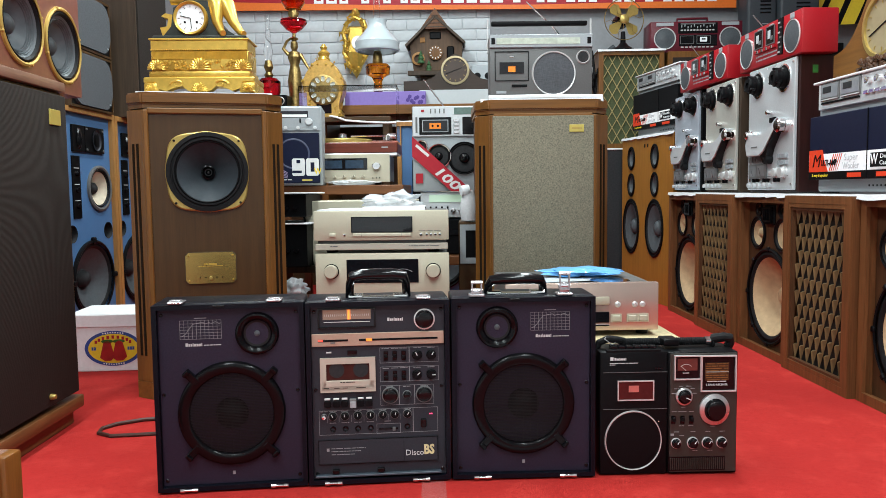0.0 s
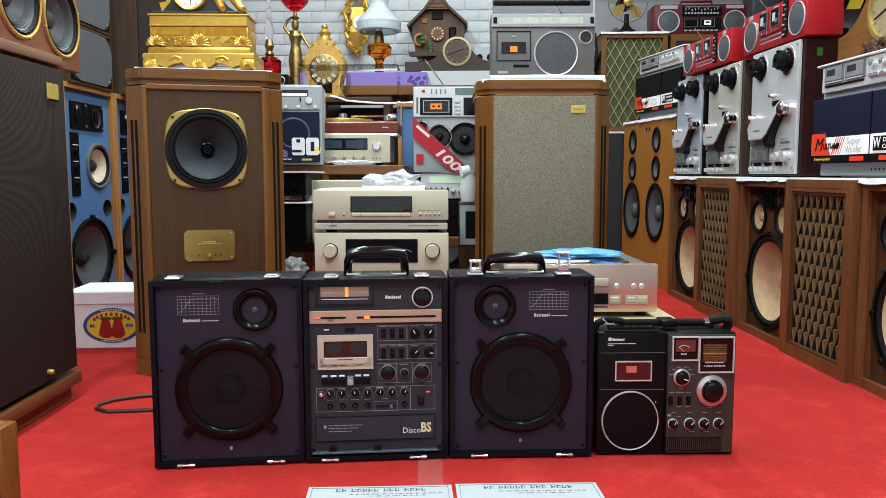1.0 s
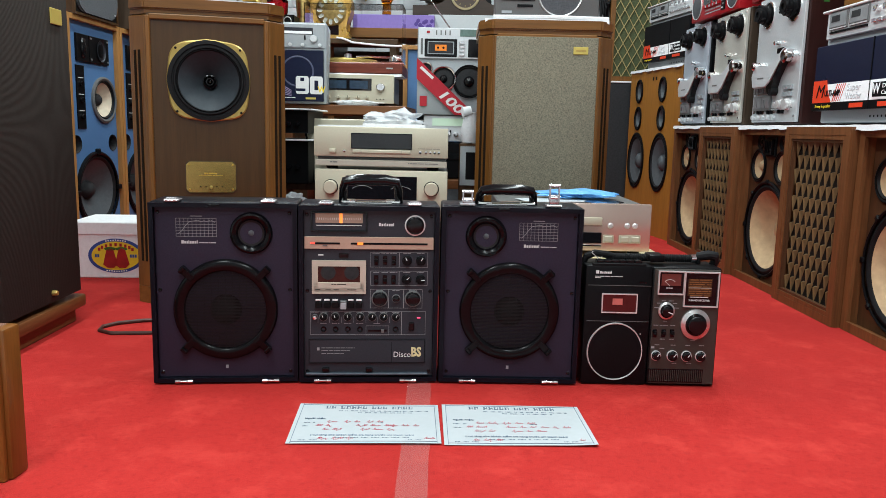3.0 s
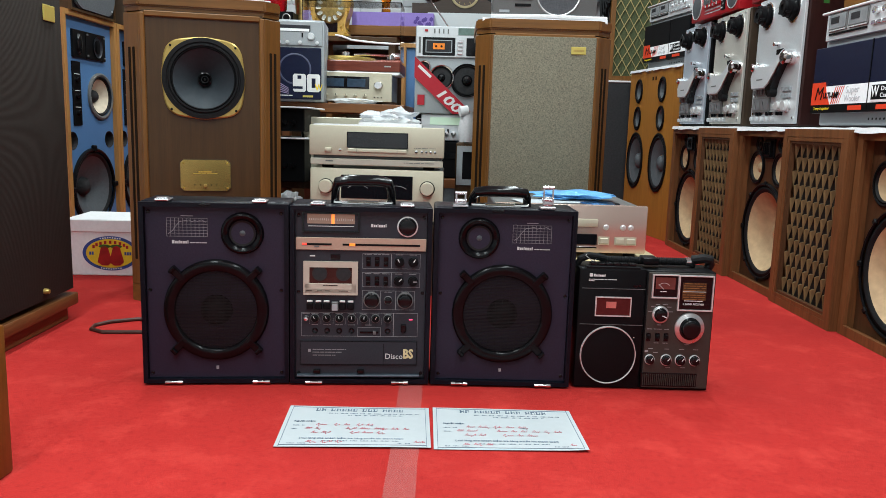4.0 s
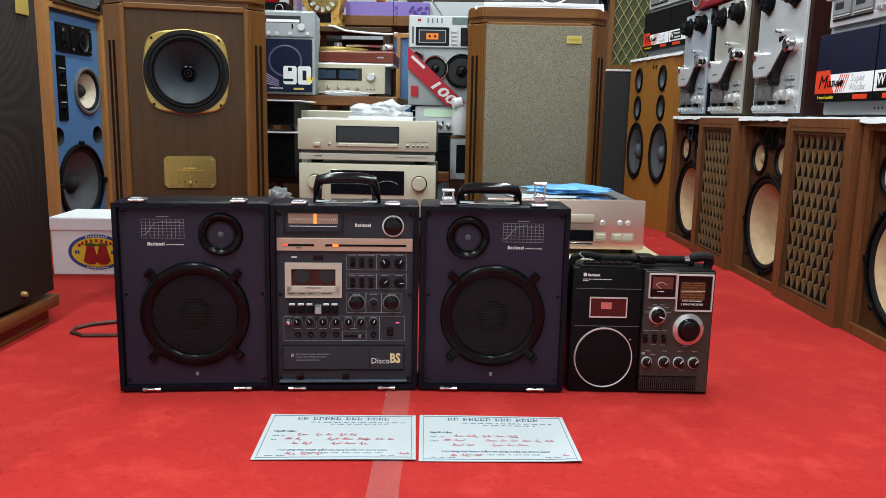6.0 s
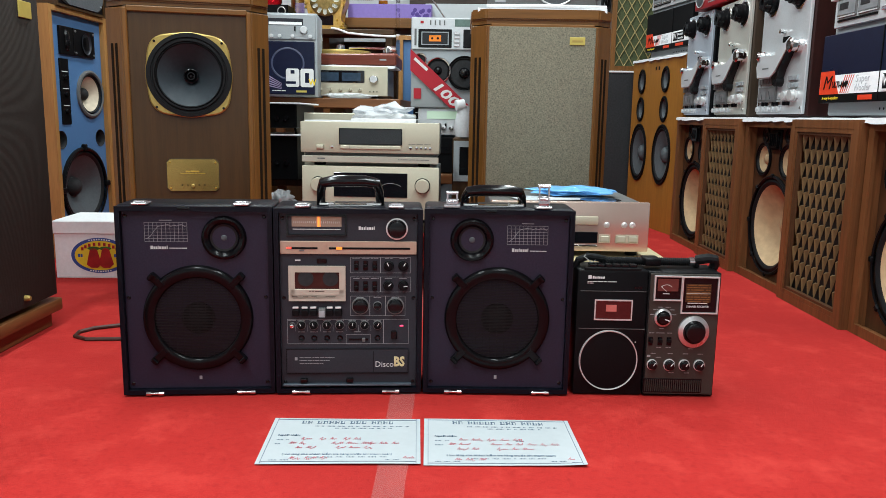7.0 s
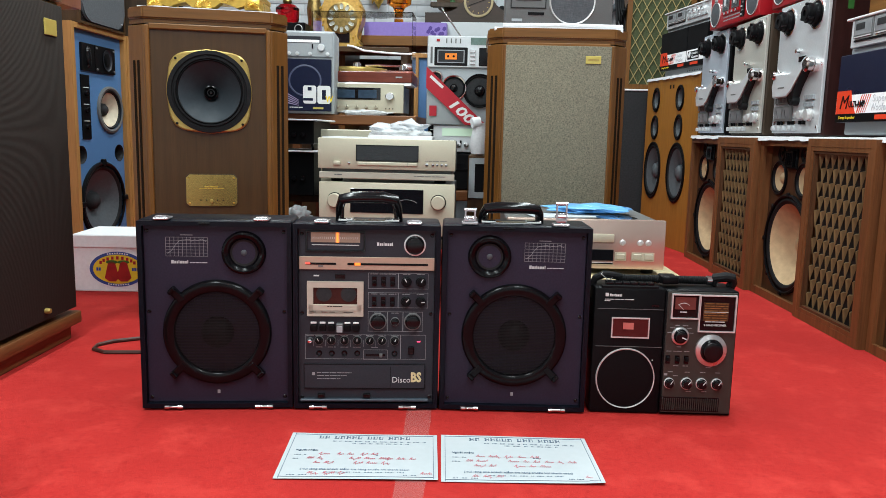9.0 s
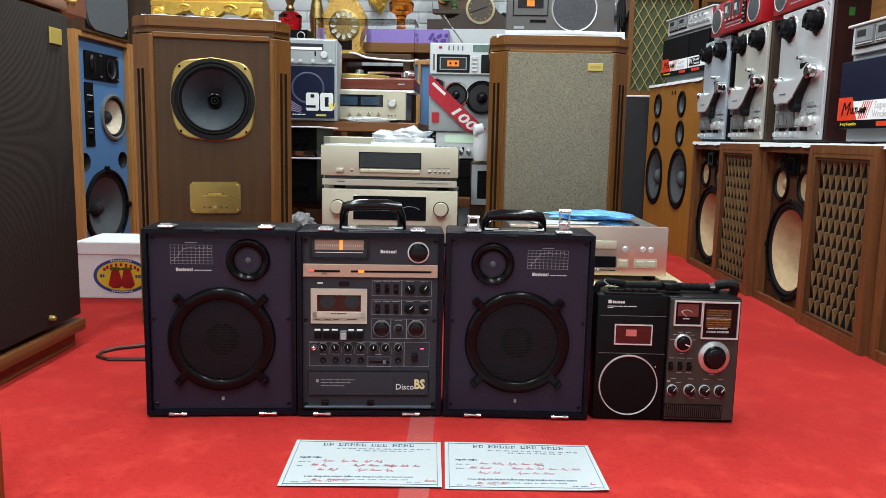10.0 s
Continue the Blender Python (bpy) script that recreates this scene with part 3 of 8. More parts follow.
    pbox("window", paint("brown_window", (0.035, 0.014, 0.012), 0.15, 0, 0.2), door, (X(233), y - 0.0015, Z(440)), (222 * q, 0.003, 120 * q), 0.001)
    pbox("door_plate", M_CREAM_DOOR, door, (X(231), y - 0.0045, Z(492)), (240 * q, 0.004, 46 * q), 0.001)
    for u in (180, 290):
        plathe("spool", M_CONE_DARK, door, [(0.017, 0), (0.017, 0.0012), (0.006, 0.0016), (0, 0.0016)], (X(u), y - 0.003, Z(425)), seg=24)
    print_bars(mk := B(), X(195), X(270), y - 0.0068, Z(478), 0.0015, 3)
    for a in (132, 180, 218, 280, 300):
        box(mk, (X(a), y - 0.0068, Z(503)), (24 * q, 0.0005, 0.0012))
    part("door_print", mk, M_BLACK, door)
    pbox("white_lamp", M_WHITE, t, (X(146), y - 0.001, Z(346)), (24 * q, 0.001, 6 * q))
    pbox("counter", M_BLACK_GLOSS, t, (X(252), y - 0.0015, Z(348)), (44 * q, 0.004, 20 * q), 0.0008)
    # piano keys
    for i, u in enumerate((136, 176, 214, 252, 287, 325)):
        low = i == 3
        key = pbox("key", M_STEEL_GREY if low else M_BLACK, t, (X(u), y - 0.006, Z(572)), (31 * q, 0.014, (40 if low else 30) * q), 0.0015)
        pbox("key_cap", M_SILVER if low else M_WHITE, key, (X(u), y - 0.012, Z(576 if low else 548)), (26 * q, 0.004, (30 if low else 8) * q), 0.0006)
    # fields ruled round the controls
    ln = B()

    def ruled(a, b_, v0, v1):
        frame_ring(ln, (X((a + b_) / 2), y - 0.0004, Z((v0 + v1) / 2)), (b_ - a) * q, (v1 - v0) * q, 0.0006, 0.0006)
    for a in ((378, 513, 330, 402), (513, 648, 330, 402), (378, 513, 416, 486), (513, 648, 416, 486), (378, 465, 500, 592), (465, 536, 500, 592),
              (536, 625, 500, 592), (95, 527, 603, 718), (527, 642, 603, 718), (358, 468, 672, 718)):
        ruled(*a)
    for u in (132, 186, 243, 300, 358, 414, 470):
        box(ln, (X(u), y - 0.0004, Z(645)), (0.0005, 0.0005, 30 * q))
    part("print", ln, M_GREY_PRINT, t)
    pr = B()
    rnd = random.Random(3)
    for v, us in ((336, (405, 447, 487, 550, 615)), (424, (405, 447, 487, 550, 615)), (508, (423, 500, 580)), (610, (118, 158, 213, 272, 330, 387, 442, 500)), (662, (158, 215, 272, 330, 410))):
        for u in us:
            print_bars(pr, X(u) - 0.009, X(u) + 0.009, y - 0.0004, Z(v), 0.0012, 2, rnd)
    part("control_print", pr, M_GREY_PRINT, t)
    for v in (368, 457):
        for u in (405, 446, 487):
            sl = pbox("slide_slot", M_BLACK_GLOSS, t, (X(u), y - 0.0012, Z(v)), (20 * q, 0.003, 44 * q), 0.0008)
            pbox("slide_cap", M_BLACK, sl, (X(u), y - 0.005, Z(v + rnd.choice((-8, 0, 6)))), (15 * q, 0.008, 14 * q), 0.001)
    for u, v, a in ((550, 368, -25), (615, 368, 30), (548, 455, 45), (615, 455, 90)):
        knob(t, "knob", (X(u), y, Z(v)), 0.0112, 0.011, turn=a)
    for u, r in ((423, 0.0165), (580, 0.0165)):
        knob(t, "volume_knob", (X(u), y, Z(545)), r, 0.016, M_BLACK_GLOSS, M_STEEL_GREY, False)
    knob(t, "balance_knob", (X(500), y, Z(545)), 0.0085, 0.014, M_BLACK_GLOSS, M_STEEL_GREY, False)
    for i, u in enumerate((118, 158, 213, 272, 330, 387, 442, 500)):
        knob(t, "mixer_knob", (X(u), y, Z(631)), 0.0055 if i == 0 else 0.0088, 0.012, M_CHROME if i == 0 else M_BLACK, M_STEEL_GREY, i > 0, -30 + 8 * i)
    for u in (158, 215, 272, 330, 500):
        plathe("jack", M_BLACK_GLOSS, t, [(0.003, -0.002), (0.0035, 0.002), (0.006, 0.003), (0.007, 0)], (X(u), y, Z(690)), seg=16)
    fd = pbox("fader_slot", M_BLACK_GLOSS, t, (X(413), y - 0.001, Z(696)), (88 * q, 0.002, 8 * q))
    pbox("fader", M_STEEL_GREY, fd, (X(438), y - 0.004, Z(696)), (14 * q, 0.008, 16 * q), 0.001)
    pbox("power_switch", M_BLACK_GLOSS, t, (X(575), y - 0.004, Z(674)), (26 * q, 0.01, 38 * q), 0.0015)
    pbox("pilot_lamp", glow("lit_pilot", (1.0, 0.08, 0.2), 1.2), t, (X(609), y - 0.001, Z(635)), (16 * q, 0.001, 5 * q))
    # lower panel with the name plate
    lp = pbox("lower_panel", M_FACE, t, (X(365), y - 0.0015, Z(792)), (550 * q, 0.004, 114 * q), 0.001)
    bm = B()
    for i, v in enumerate((776, 789, 803)):
        print_bars(bm, X(148), X(306 - 50 * (i == 2) - 20 * (i == 1)), y - 0.0037, Z(v), 0.0014, 8, rnd)
    box(bm, (X(133), y - 0.0037, Z(781)), (12 * q, 0.0005, 14 * q))
    part("panel_print", bm, M_GREY_PRINT, lp)
    bm = frame_ring(B(), (X(365), y - 0.0037, Z(792)), 552 * q, 116 * q, 0.0012, 0.0008)
    box(bm, (X(482), y - 0.0037, Z(795)), (0.001, 0.0006, 100 * q))
    part("panel_groove", bm, M_BLACK, lp)
    words("lettering", "Disco", 0.0185, M_WHITE, lp, (X(532), y - 0.004, Z(808)), width=82 * q)
    words("lettering", "BS", 0.030, paint("cream_print", (0.62, 0.55, 0.3), 0.5), lp, (X(599), y - 0.004, Z(797)), width=48 * q, bold=0.0012)
    pbox("ledge", paint("blue_grey_ledge", (0.05, 0.065, 0.085), 0.35), t, (X(365), -0.002, Z(897)), (580 * q, 0.012, 10 * q), 0.001)
    for u in (168, 375):
        pbox("clip", M_BLACK_GLOSS, t, (X(u), -0.001, Z(878)), (32 * q, 0.01, 18 * q), 0.001)
    for x in (-0.105, 0.092):
        hinge_foot(t, x)
    flat_latch(t, -0.098, h)
    flat_latch(t, 0.102, h)
    carry_handle(t, 0.002, h, 0.13, 0.056, 0.035)
    return t


mixer_case(pose(-0.057, 1.683, 0.003, 0, 0, 7.0))


def radio_recorder(m):
    """A portable radio recorder in two halves under a ribbed strap handle."""
    t = thing("radio_recorder", "black and brown radio cassette recorder with silver-ringed dials", "radio", m)
    q = 0.000417
    w, h = 0.316, 0.27

    def X(u):
        return (u - 455) * q

    def Z(v):
        return (798 - v) * q
    M_DIALRING = paint("turned_silver", (0.6, 0.6, 0.6), 0.28, 0.85, 0.05, 200, 0.02)
    M_BROWN = paint("brown_grey_panel", (0.04, 0.036, 0.031), 0.42, 0.2, 0.08, 200, 0.05)
    M_REDDISH = paint("smoked_red_window", (0.06, 0.012, 0.012), 0.1, 0, 0.2, 30, 0)
    pbox("deck_body", M_BLACK, t, (X(268), 0.05, h / 2), (374 * q, 0.1, h), 0.005, 2)
    pbox("receiver_body", M_BLACK, t, (X(648), 0.05, h / 2 - 0.001), (384 * q, 0.1, h - 0.002), 0.004, 2)
    pbox("receiver_face", M_BROWN, t, (X(648), -0.001, h / 2), (366 * q, 0.006, h - 0.01), 0.001, 1, "brown-grey metal control face")
    for v in (257, 450):
        pbox("seam", M_STEEL_GREY, t, (X(275), -0.0006, Z(v)), (352 * q, 0.0014, 2.2 * q))
    dr = part("cassette_frame", frame_ring(B(), (X(277), -0.002, Z(352)), 200 * q, 105 * q, 0.0025, 0.004), M_TRIM, t)
    pbox("window", M_REDDISH, dr, (X(277), -0.001, Z(352)), (190 * q, 0.002, 96 * q))
    pbox("cassette_label", paint("pink_label", (0.5, 0.13, 0.11), 0.5), dr, (X(266), -0.0024, Z(343)), (56 * q, 0.0008, 34 * q))
    mk = B()
    box(mk, (X(146), -0.0006, Z(186)), (17 * q, 0.0012, 17 * q))
    x0 = X(160)
    for wid in (9, 7, 5, 3, 8, 8, 7, 3):
        hh = (13 if wid in (9, 3) else 10) * q
        box(mk, (x0 + wid * 0.5 * q, -0.0006, Z(194) + hh / 2), (wid * q, 0.0012, hh))
        x0 += (wid + 2) * q
    print_bars(mk, X(134), X(295), -0.0006, Z(209), 3.5 * q, 7)
    print_bars(mk, X(134), X(168), -0.0006, Z(217), 3.5 * q, 2)
    box(mk, (X(405), -0.0006, Z(517)), (5 * q, 0.001, 5 * q))
    part("maker_mark", mk, M_WHITE, t)
    c = (X(265), 0, Z(615))
    rg = plathe("speaker_ring", M_TRIM, t, [(150 * q, 0.001), (151 * q, 0.004), (155 * q, 0.0045), (158 * q, 0.0)], c, seg=64, label="thin silver speaker ring")
    plathe("speaker_mesh", M_BLACK, rg, [(150 * q, 0.002), (80 * q, 0.004), (0, 0.0045)], c, seg=48)
    me = finish(box(B(), (0, 0, 0), (10 * q, 0.002, 9 * q)), "slit", M_BLACK_GLOSS)
    for i in range(3):
        share("slit", me, t, Matrix.Translation((X(388 + 15 * i), -0.0006, Z(238))))
    # meter and dial
    for (a, b_, v0, v1, nm) in ((483, 631, 170, 297, "level_meter"), (629, 823, 172, 361, "tuning_dial")):
        f = part(nm, frame_ring(B(), (X((a + b_) / 2), -0.006, Z((v0 + v1) / 2)), (b_ - a) * q, (v1 - v0) * q, 0.0027, 0.008), M_TRIM, t)
        pbox("backing", M_BLACK_GLOSS, f, (X((a + b_) / 2), -0.0045, Z((v0 + v1) / 2)), ((b_ - a - 14) * q, 0.003, (v1 - v0 - 14) * q))
        if nm == "level_meter":
            pbox("scale", paint("dark_red_scale", (0.12, 0.03, 0.025), 0.3), f, (X(556), -0.0065, Z(218)), (108 * q, 0.001, 62 * q))
            arc = [(X(548) + 40 * q * math.sin(radians(a_)), -0.0075, Z(256) + 40 * q * math.cos(radians(a_))) for a_ in range(-45, 50, 10)]
            part("arc", tube(B(), arc, 0.0006, 5), M_WHITE, f)
            part("needle", tube(B(), [(X(548), -0.0078, Z(250)), (X(518), -0.0078, Z(224))], 0.0005, 5), M_WHITE, f)
            part("print", print_bars(B(), X(530), X(568), -0.0065, Z(262), 4 * q, 2), M_WHITE, f)
        else:
            pbox("scale", paint("amber_scale", (0.045, 0.018, 0.007), 0.3), f, (X(718), -0.0065, Z(257)), (132 * q, 0.001, 92 * q))
            bm = B()
            rnd = random.Random(5)
            for i in range(8):
                print_bars(bm, X(656), X(780), -0.0073, Z(216 + 12 * i), 4.5 * q, 9, rnd)
            part("band_print", bm, paint("amber_print", (0.22, 0.1, 0.03), 0.5), f)
            pbox("pointer", M_WHITE, f, (X(718), -0.0077, Z(258)), (128 * q, 0.0006, 2 * q))
            part("print", print_bars(B(), X(664), X(772), -0.0065, Z(308), 4 * q, 6), M_WHITE, f)
            words("lettering", "5 BAND RECEIVER", 0.006, M_WHITE, f, (X(718), -0.0064, Z(326)), width=118 * q)
    knob(t, "band_knob", (X(540), -0.004, Z(385)), 36 * q, 0.014, M_BLACK_GLOSS, None, True, 110)
    plathe("knob_ring", M_DIALRING, t, [(36 * q, 0), (46 * q, 0), (46 * q, 0.004), (37 * q, 0.006)], (X(540), -0.004, Z(385)))
    knob(t, "tuning_knob", (X(707), -0.004, Z(455)), 58 * q, 0.02, M_BLACK_GLOSS, None, False)
    plathe("knob_ring", M_DIALRING, t, [(58 * q, 0), (83 * q, 0), (82 * q, 0.004), (60 * q, 0.008)], (X(707), -0.004, Z(455)), seg=48)
    for u in (483, 533, 581):
        sw = pbox("switch_slot", M_BLACK_GLOSS, t, (X(u), -0.004, Z(508)), (24 * q, 0.003, 44 * q), 0.0006)
        pbox("lever", M_BLACK, sw, (X(u), -0.009, Z(503)), (18 * q, 0.01, 20 * q), 0.001)
    for u, r in ((498, 24), (590, 27), (670, 26), (750, 26)):
        knob(t, "tone_knob", (X(u), -0.004, Z(630)), r * q, 0.013, M_BLACK_GLOSS, M_TRIM, True, -40 + r * 3)
    pr = B()
    rnd = random.Random(11)
    for v, us in ((465, (488, 525, 546, 583)), (540, (530, 580)), (572, (503, 593, 675, 753)), (442, (537,)), (545, (702,)), (332, (524, 565)), (345, (500, 588)), (370, (486, 600)), (672, (605, 688)), (592, (532,))):
        for u in us:
            print_bars(pr, X(u) - 0.006, X(u) + 0.006, -0.0043, Z(v), 0.0013, 2, rnd)
    box(pr, (X(478), -0.0043, Z(586)), (18 * q, 0.0006, 11 * q))
    part("control_print", pr, M_GREY_PRINT, t)
    vt = pbox("vent", M_BLACK_GLOSS, t, (X(615), -0.0042, Z(740)), (312 * q, 0.002, 74 * q), 0.0005)
    me = finish(box(B(), (0, 0, 0), (5 * q, 0.004, 62 * q), 0.0006), "vent_slat", M_BROWN)
    for i in range(28):
        share("vent_slat", me, vt, Matrix.Translation((X(468 + 10.9 * i), -0.0055, Z(740))))
    # top: keys, ribbed handle, strap
    for i in range(6):
        pbox("top_key", M_BLACK_GLOSS, t, (X(165 + 43 * i), 0.022, h + 0.004), (38 * q, 0.022, 0.012), 0.0015)
    pbox("top_ridge", M_BLACK, t, (X(268), 0.008, h + 0.001), (300 * q, 0.012, 0.006), 0.001)
    hp = B()
    prof = []
    for i in range(46):
        prof += [(0.0075, i * 0.0045), (0.0088, i * 0.0045 + 0.0014), (0.0088, i * 0.0045 + 0.003), (0.0075, i * 0.0045 + 0.0044)]
    lathe(hp, prof, (X(240), 0.06, h + 0.010), "x", 12)
    hd = part("handle", hp, M_RUBBER, t, "ribbed black rubber handle")
    plathe("collar", M_CHROME, hd, [(0.0085, 0), (0.0098, 0.001), (0.0098, 0.012), (0.0085, 0.013)], (X(706), 0.06, h + 0.010), "x", 16)
    pbox("saddle", M_BLACK, hd, (X(492), 0.05, h + 0.013), (88 * q, 0.05, 0.016), 0.004, 2)
    for u in (236, 748):
        pbox("bracket", M_BLACK, hd, (X(u), 0.06, h + 0.008), (24 * q, 0.02, 0.022), 0.003)
    for pts, rr in (([(X(84), 0.05, h - 0.006), (X(100), 0.046, h + 0.012), (X(150), 0.048, h + 0.02), (X(210), 0.055, h + 0.016), (X(250), 0.06, h + 0.012)], 0.008),
                    ([(X(745), 0.06, h + 0.014), (X(770), 0.055, h + 0.017), (X(805), 0.05, h + 0.02), (X(838), 0.05, h + 0.018), (X(846), 0.055, h + 0.008), (X(838), 0.06, h - 0.004)], 0.0105)):
        part("strap", tube(B(), pts, rr, 10), M_RUBBER, t, "black shoulder strap")
    bk = B()
    tube(bk, [(X(125), 0.035, h + 0.022), (X(172), 0.04, h + 0.008), (X(205), 0.05, h + 0.016), (X(150), 0.055, h + 0.026), (X(125), 0.035, h + 0.022)], 0.0011, 6)
    part("buckle", bk, M_TRIM, t, "chrome strap buckle")
    return t


radio_recorder(pose(0.598, 1.733, 0.002, 0, 0, 3.0) @ Matrix.Diagonal((1, 1, 1.06, 1)))


# ---- papers, tape and cable on the carpet ----
M_SCRIPT = paint("red_ink", (0.5, 0.03, 0.06), 0.6, 0, 0.05, 60, 0)
M_PALE_INK = paint("pale_blue_ink", (0.13, 0.18, 0.25), 0.6, 0, 0.05, 60, 0)
M_INK = paint("navy_ink", (0.05, 0.085, 0.14), 0.6, 0, 0.05, 60, 0)


def delivery_note(m, seed, curl):
    """A printed sheet lying on the carpet; x across, y up the sheet."""
    t = thing("paper_sheet", "printed pale blue delivery note with red handwriting on the carpet", "paper", m, "delivery notes")
    rnd = random.Random(seed)
    w, h = 0.294, 0.208
    bm = B()
    nx, ny = 24, 16
    def lift(x, y):
        return 0.0015 + 0.0012 * math.sin(9 * x + seed) * math.sin(13 * y) + curl * max(0, (x / w - 0.3)) ** 2 * max(0, 0.35 - y / h)
    g = [[[bm.verts.new((w * (i / nx - 0.5), h * (j / ny - 0.5), lift(w * (i / nx - 0.5), h * (j / ny - 0.5)) + k)) for j in range(ny + 1)] for i in range(nx + 1)] for k in (0, 0.0003)]
    for i in range(nx):
        for j in range(ny):
            bm.faces.new((g[1][i][j], g[1][i + 1][j], g[1][i + 1][j + 1], g[1][i][j + 1]))
            bm.faces.new((g[0][i][j], g[0][i][j + 1], g[0][i + 1][j + 1], g[0][i + 1][j]))
    edge = [(i, 0) for i in range(nx)] + [(nx, j) for j in range(ny)] + [(i, ny) for i in range(nx, 0, -1)] + [(0, j) for j in range(ny, 0, -1)]
    for (a, b), (c, d) in zip(edge, edge[1:] + edge[:1]):
        bm.faces.new((g[0][a][b], g[0][c][d], g[1][c][d], g[1][a][b]))
    part("sheet", bm, M_PAPER, t)

    def bar(bm, x, y, sx, sy):
        box(bm, (x, y, lift(x, y) + 0.0008), (sx, sy, 0.0006))
    ink = B()
    for y in (-h / 2 + 0.008, h / 2 - 0.008):
        for i in range(14):
            bar(ink, (i / 13 - 0.5) * (w - 0.035), y, (w - 0.035) / 13, 0.0008)
    for x in (-w / 2 + 0.008, w / 2 - 0.008):
        for j in range(8):
            bar(ink, x, (j / 7 - 0.5) * (h - 0.03), 0.0008, (h - 0.03) / 7)
    x = -0.085
    for n in (2, 5, 3, 4):
        for _ in range(n):
            bar(ink, x - 0.003, 0.083, 0.0024, 0.012)
            bar(ink, x + 0.003, 0.083, 0.0012, 0.012)
            bar(ink, x, 0.083 + rnd.choice((-0.005, 0, 0.005)), 0.0065, 0.0013)
            for s_ in (-1, 1):
                bar(ink, x - 0.003, 0.083 + s_ * 0.0058, 0.0042, 0.001)
            x += 0.0115
        x += 0.008
    def line(x0, x1, y, hh):
        xx = x0
        while xx < x1:
            ww = rnd.uniform(0.006, 0.018)
            n_ = max(2, int(ww / 0.0026))
            for q_ in range(n_):
                bar(ink, xx + 0.0026 * q_, y, 0.0014, hh * rnd.uniform(0.6, 1.0))
            xx += ww + 0.004
    line(-0.06, 0.12, 0.064, 0.004)
    line(-0.02, 0.085, 0.054, 0.004)
    words("lettering", "Người nhận:", 0.009, M_INK, t, (-0.105, 0.018, 0.0028), Matrix.Rotation(radians(-90), 4, "X"), width=0.042)
    line(-0.125, -0.1, -0.002, 0.003)
    line(-0.125, -0.115, -0.02, 0.003)
    line(0.03, 0.04, -0.002, 0.003)
    line(-0.06, 0.08, -0.078, 0.003)
    line(-0.125, -0.09, -0.089, 0.003)
    line(0.085, 0.11, -0.089, 0.003)
    part("print", ink, M_INK, t)
    o = words("lettering", "( vui lòng cho khách kiểm tra hàng trước khi thanh toán)", 0.0088, M_PALE_INK, t, (-0.005, -0.066, 0.0028), Matrix.Rotation(radians(-90), 4, "X"), width=0.2)
    red = B()
    for y, spans in ((0.0, ((-0.08, -0.055), (-0.045, -0.01), (0.0, 0.03))), (-0.02, ((-0.1, -0.075), (-0.02, 0.045), (0.05, 0.1))), (-0.04, ((-0.085, -0.05), (-0.01, 0.05))), (-0.084, ((-0.09, -0.03), (0.115, 0.124)))):
        for x0, x1 in spans:
            xx = x0
            while xx < x1:
                wl_ = rnd.uniform(0.012, 0.024)
                n_ = max(3, int(wl_ / 0.0042))
                pts = []
                for q_ in range(n_):
                    up_ = 0.0095 if q_ == 0 else rnd.choice((0.0036, 0.0042, 0.0034, 0.0078, -0.0045))
                    for fx_, fy_ in ((0.0, 0.0), (0.25, 0.8), (0.5, 1.0), (0.62, 0.4), (0.8, 0.05)):
                        py_ = y + fy_ * up_
                        px_ = xx + 0.0042 * (q_ + fx_) + 0.4 * (py_ - y)
                        pts.append((px_, py_, lift(px_, py_) + 0.0009))
                tube(red, pts, 0.00042, 4)
                xx += n_ * 0.0042 + 0.007
    part("handwriting", red, M_SCRIPT, t)
    return t


delivery_note(pose(-0.024, 1.430, 0.0015, 0, 0, 5.0), 4, 0.0)
delivery_note(pose(0.276, 1.452, 0.0015, 0, 0, 4.2), 9, 0.06)

M_TAPE, tt, tb = nodes_of("clear_packing_tape")
tb.inputs["Base Color"].default_value = (0.55, 0.36, 0.34, 1)
tb.inputs["Roughness"].default_value = 0.12
tb.inputs["Alpha"].default_value = 0.16
tv = coords(tt, (14, 3, 1))
bumped(tt, tb, noise_node(tt, tv, 6, 5), 0.6, 0.003)
tape = B()
rnd = random.Random(2)
cols = [[tape.verts.new((0.024 + 0.027 * k + rnd.uniform(-0.0015, 0.0015) + (1.9 - yy) * 0.055, yy, 0.0006 + rnd.uniform(0, 0.0009))) for k in range(3)] for yy in np.linspace(0.3, 3.2, 60)]
for a, b in zip(cols, cols[1:]):
    for k in range(2):
        tape.faces.new((a[k], a[k + 1], b[k + 1], b[k]))
tagged(new("floor_tape", finish(tape, "floor_tape", M_TAPE)), "strip of clear packing tape stuck along the carpet seam", "tape")

cable = thing("power_cable", "loop of thin brown power cable lying on the carpet", "cable", pose(0, 0, 0))
part("cord", tube(B(), [(-0.60, 2.05, 0.005), (-0.68, 2.03, 0.005), (-0.76, 2.015, 0.005), (-0.83, 2.005, 0.005), (-0.875, 2.03, 0.005), (-0.885, 2.07, 0.005), (-0.86, 2.11, 0.006), (-0.80, 2.15, 0.006), (-0.72, 2.17, 0.005), (-0.6, 2.16, 0.005)], 0.0055, 8), paint("brown_cable", (0.05, 0.02, 0.015), 0.45), cable)


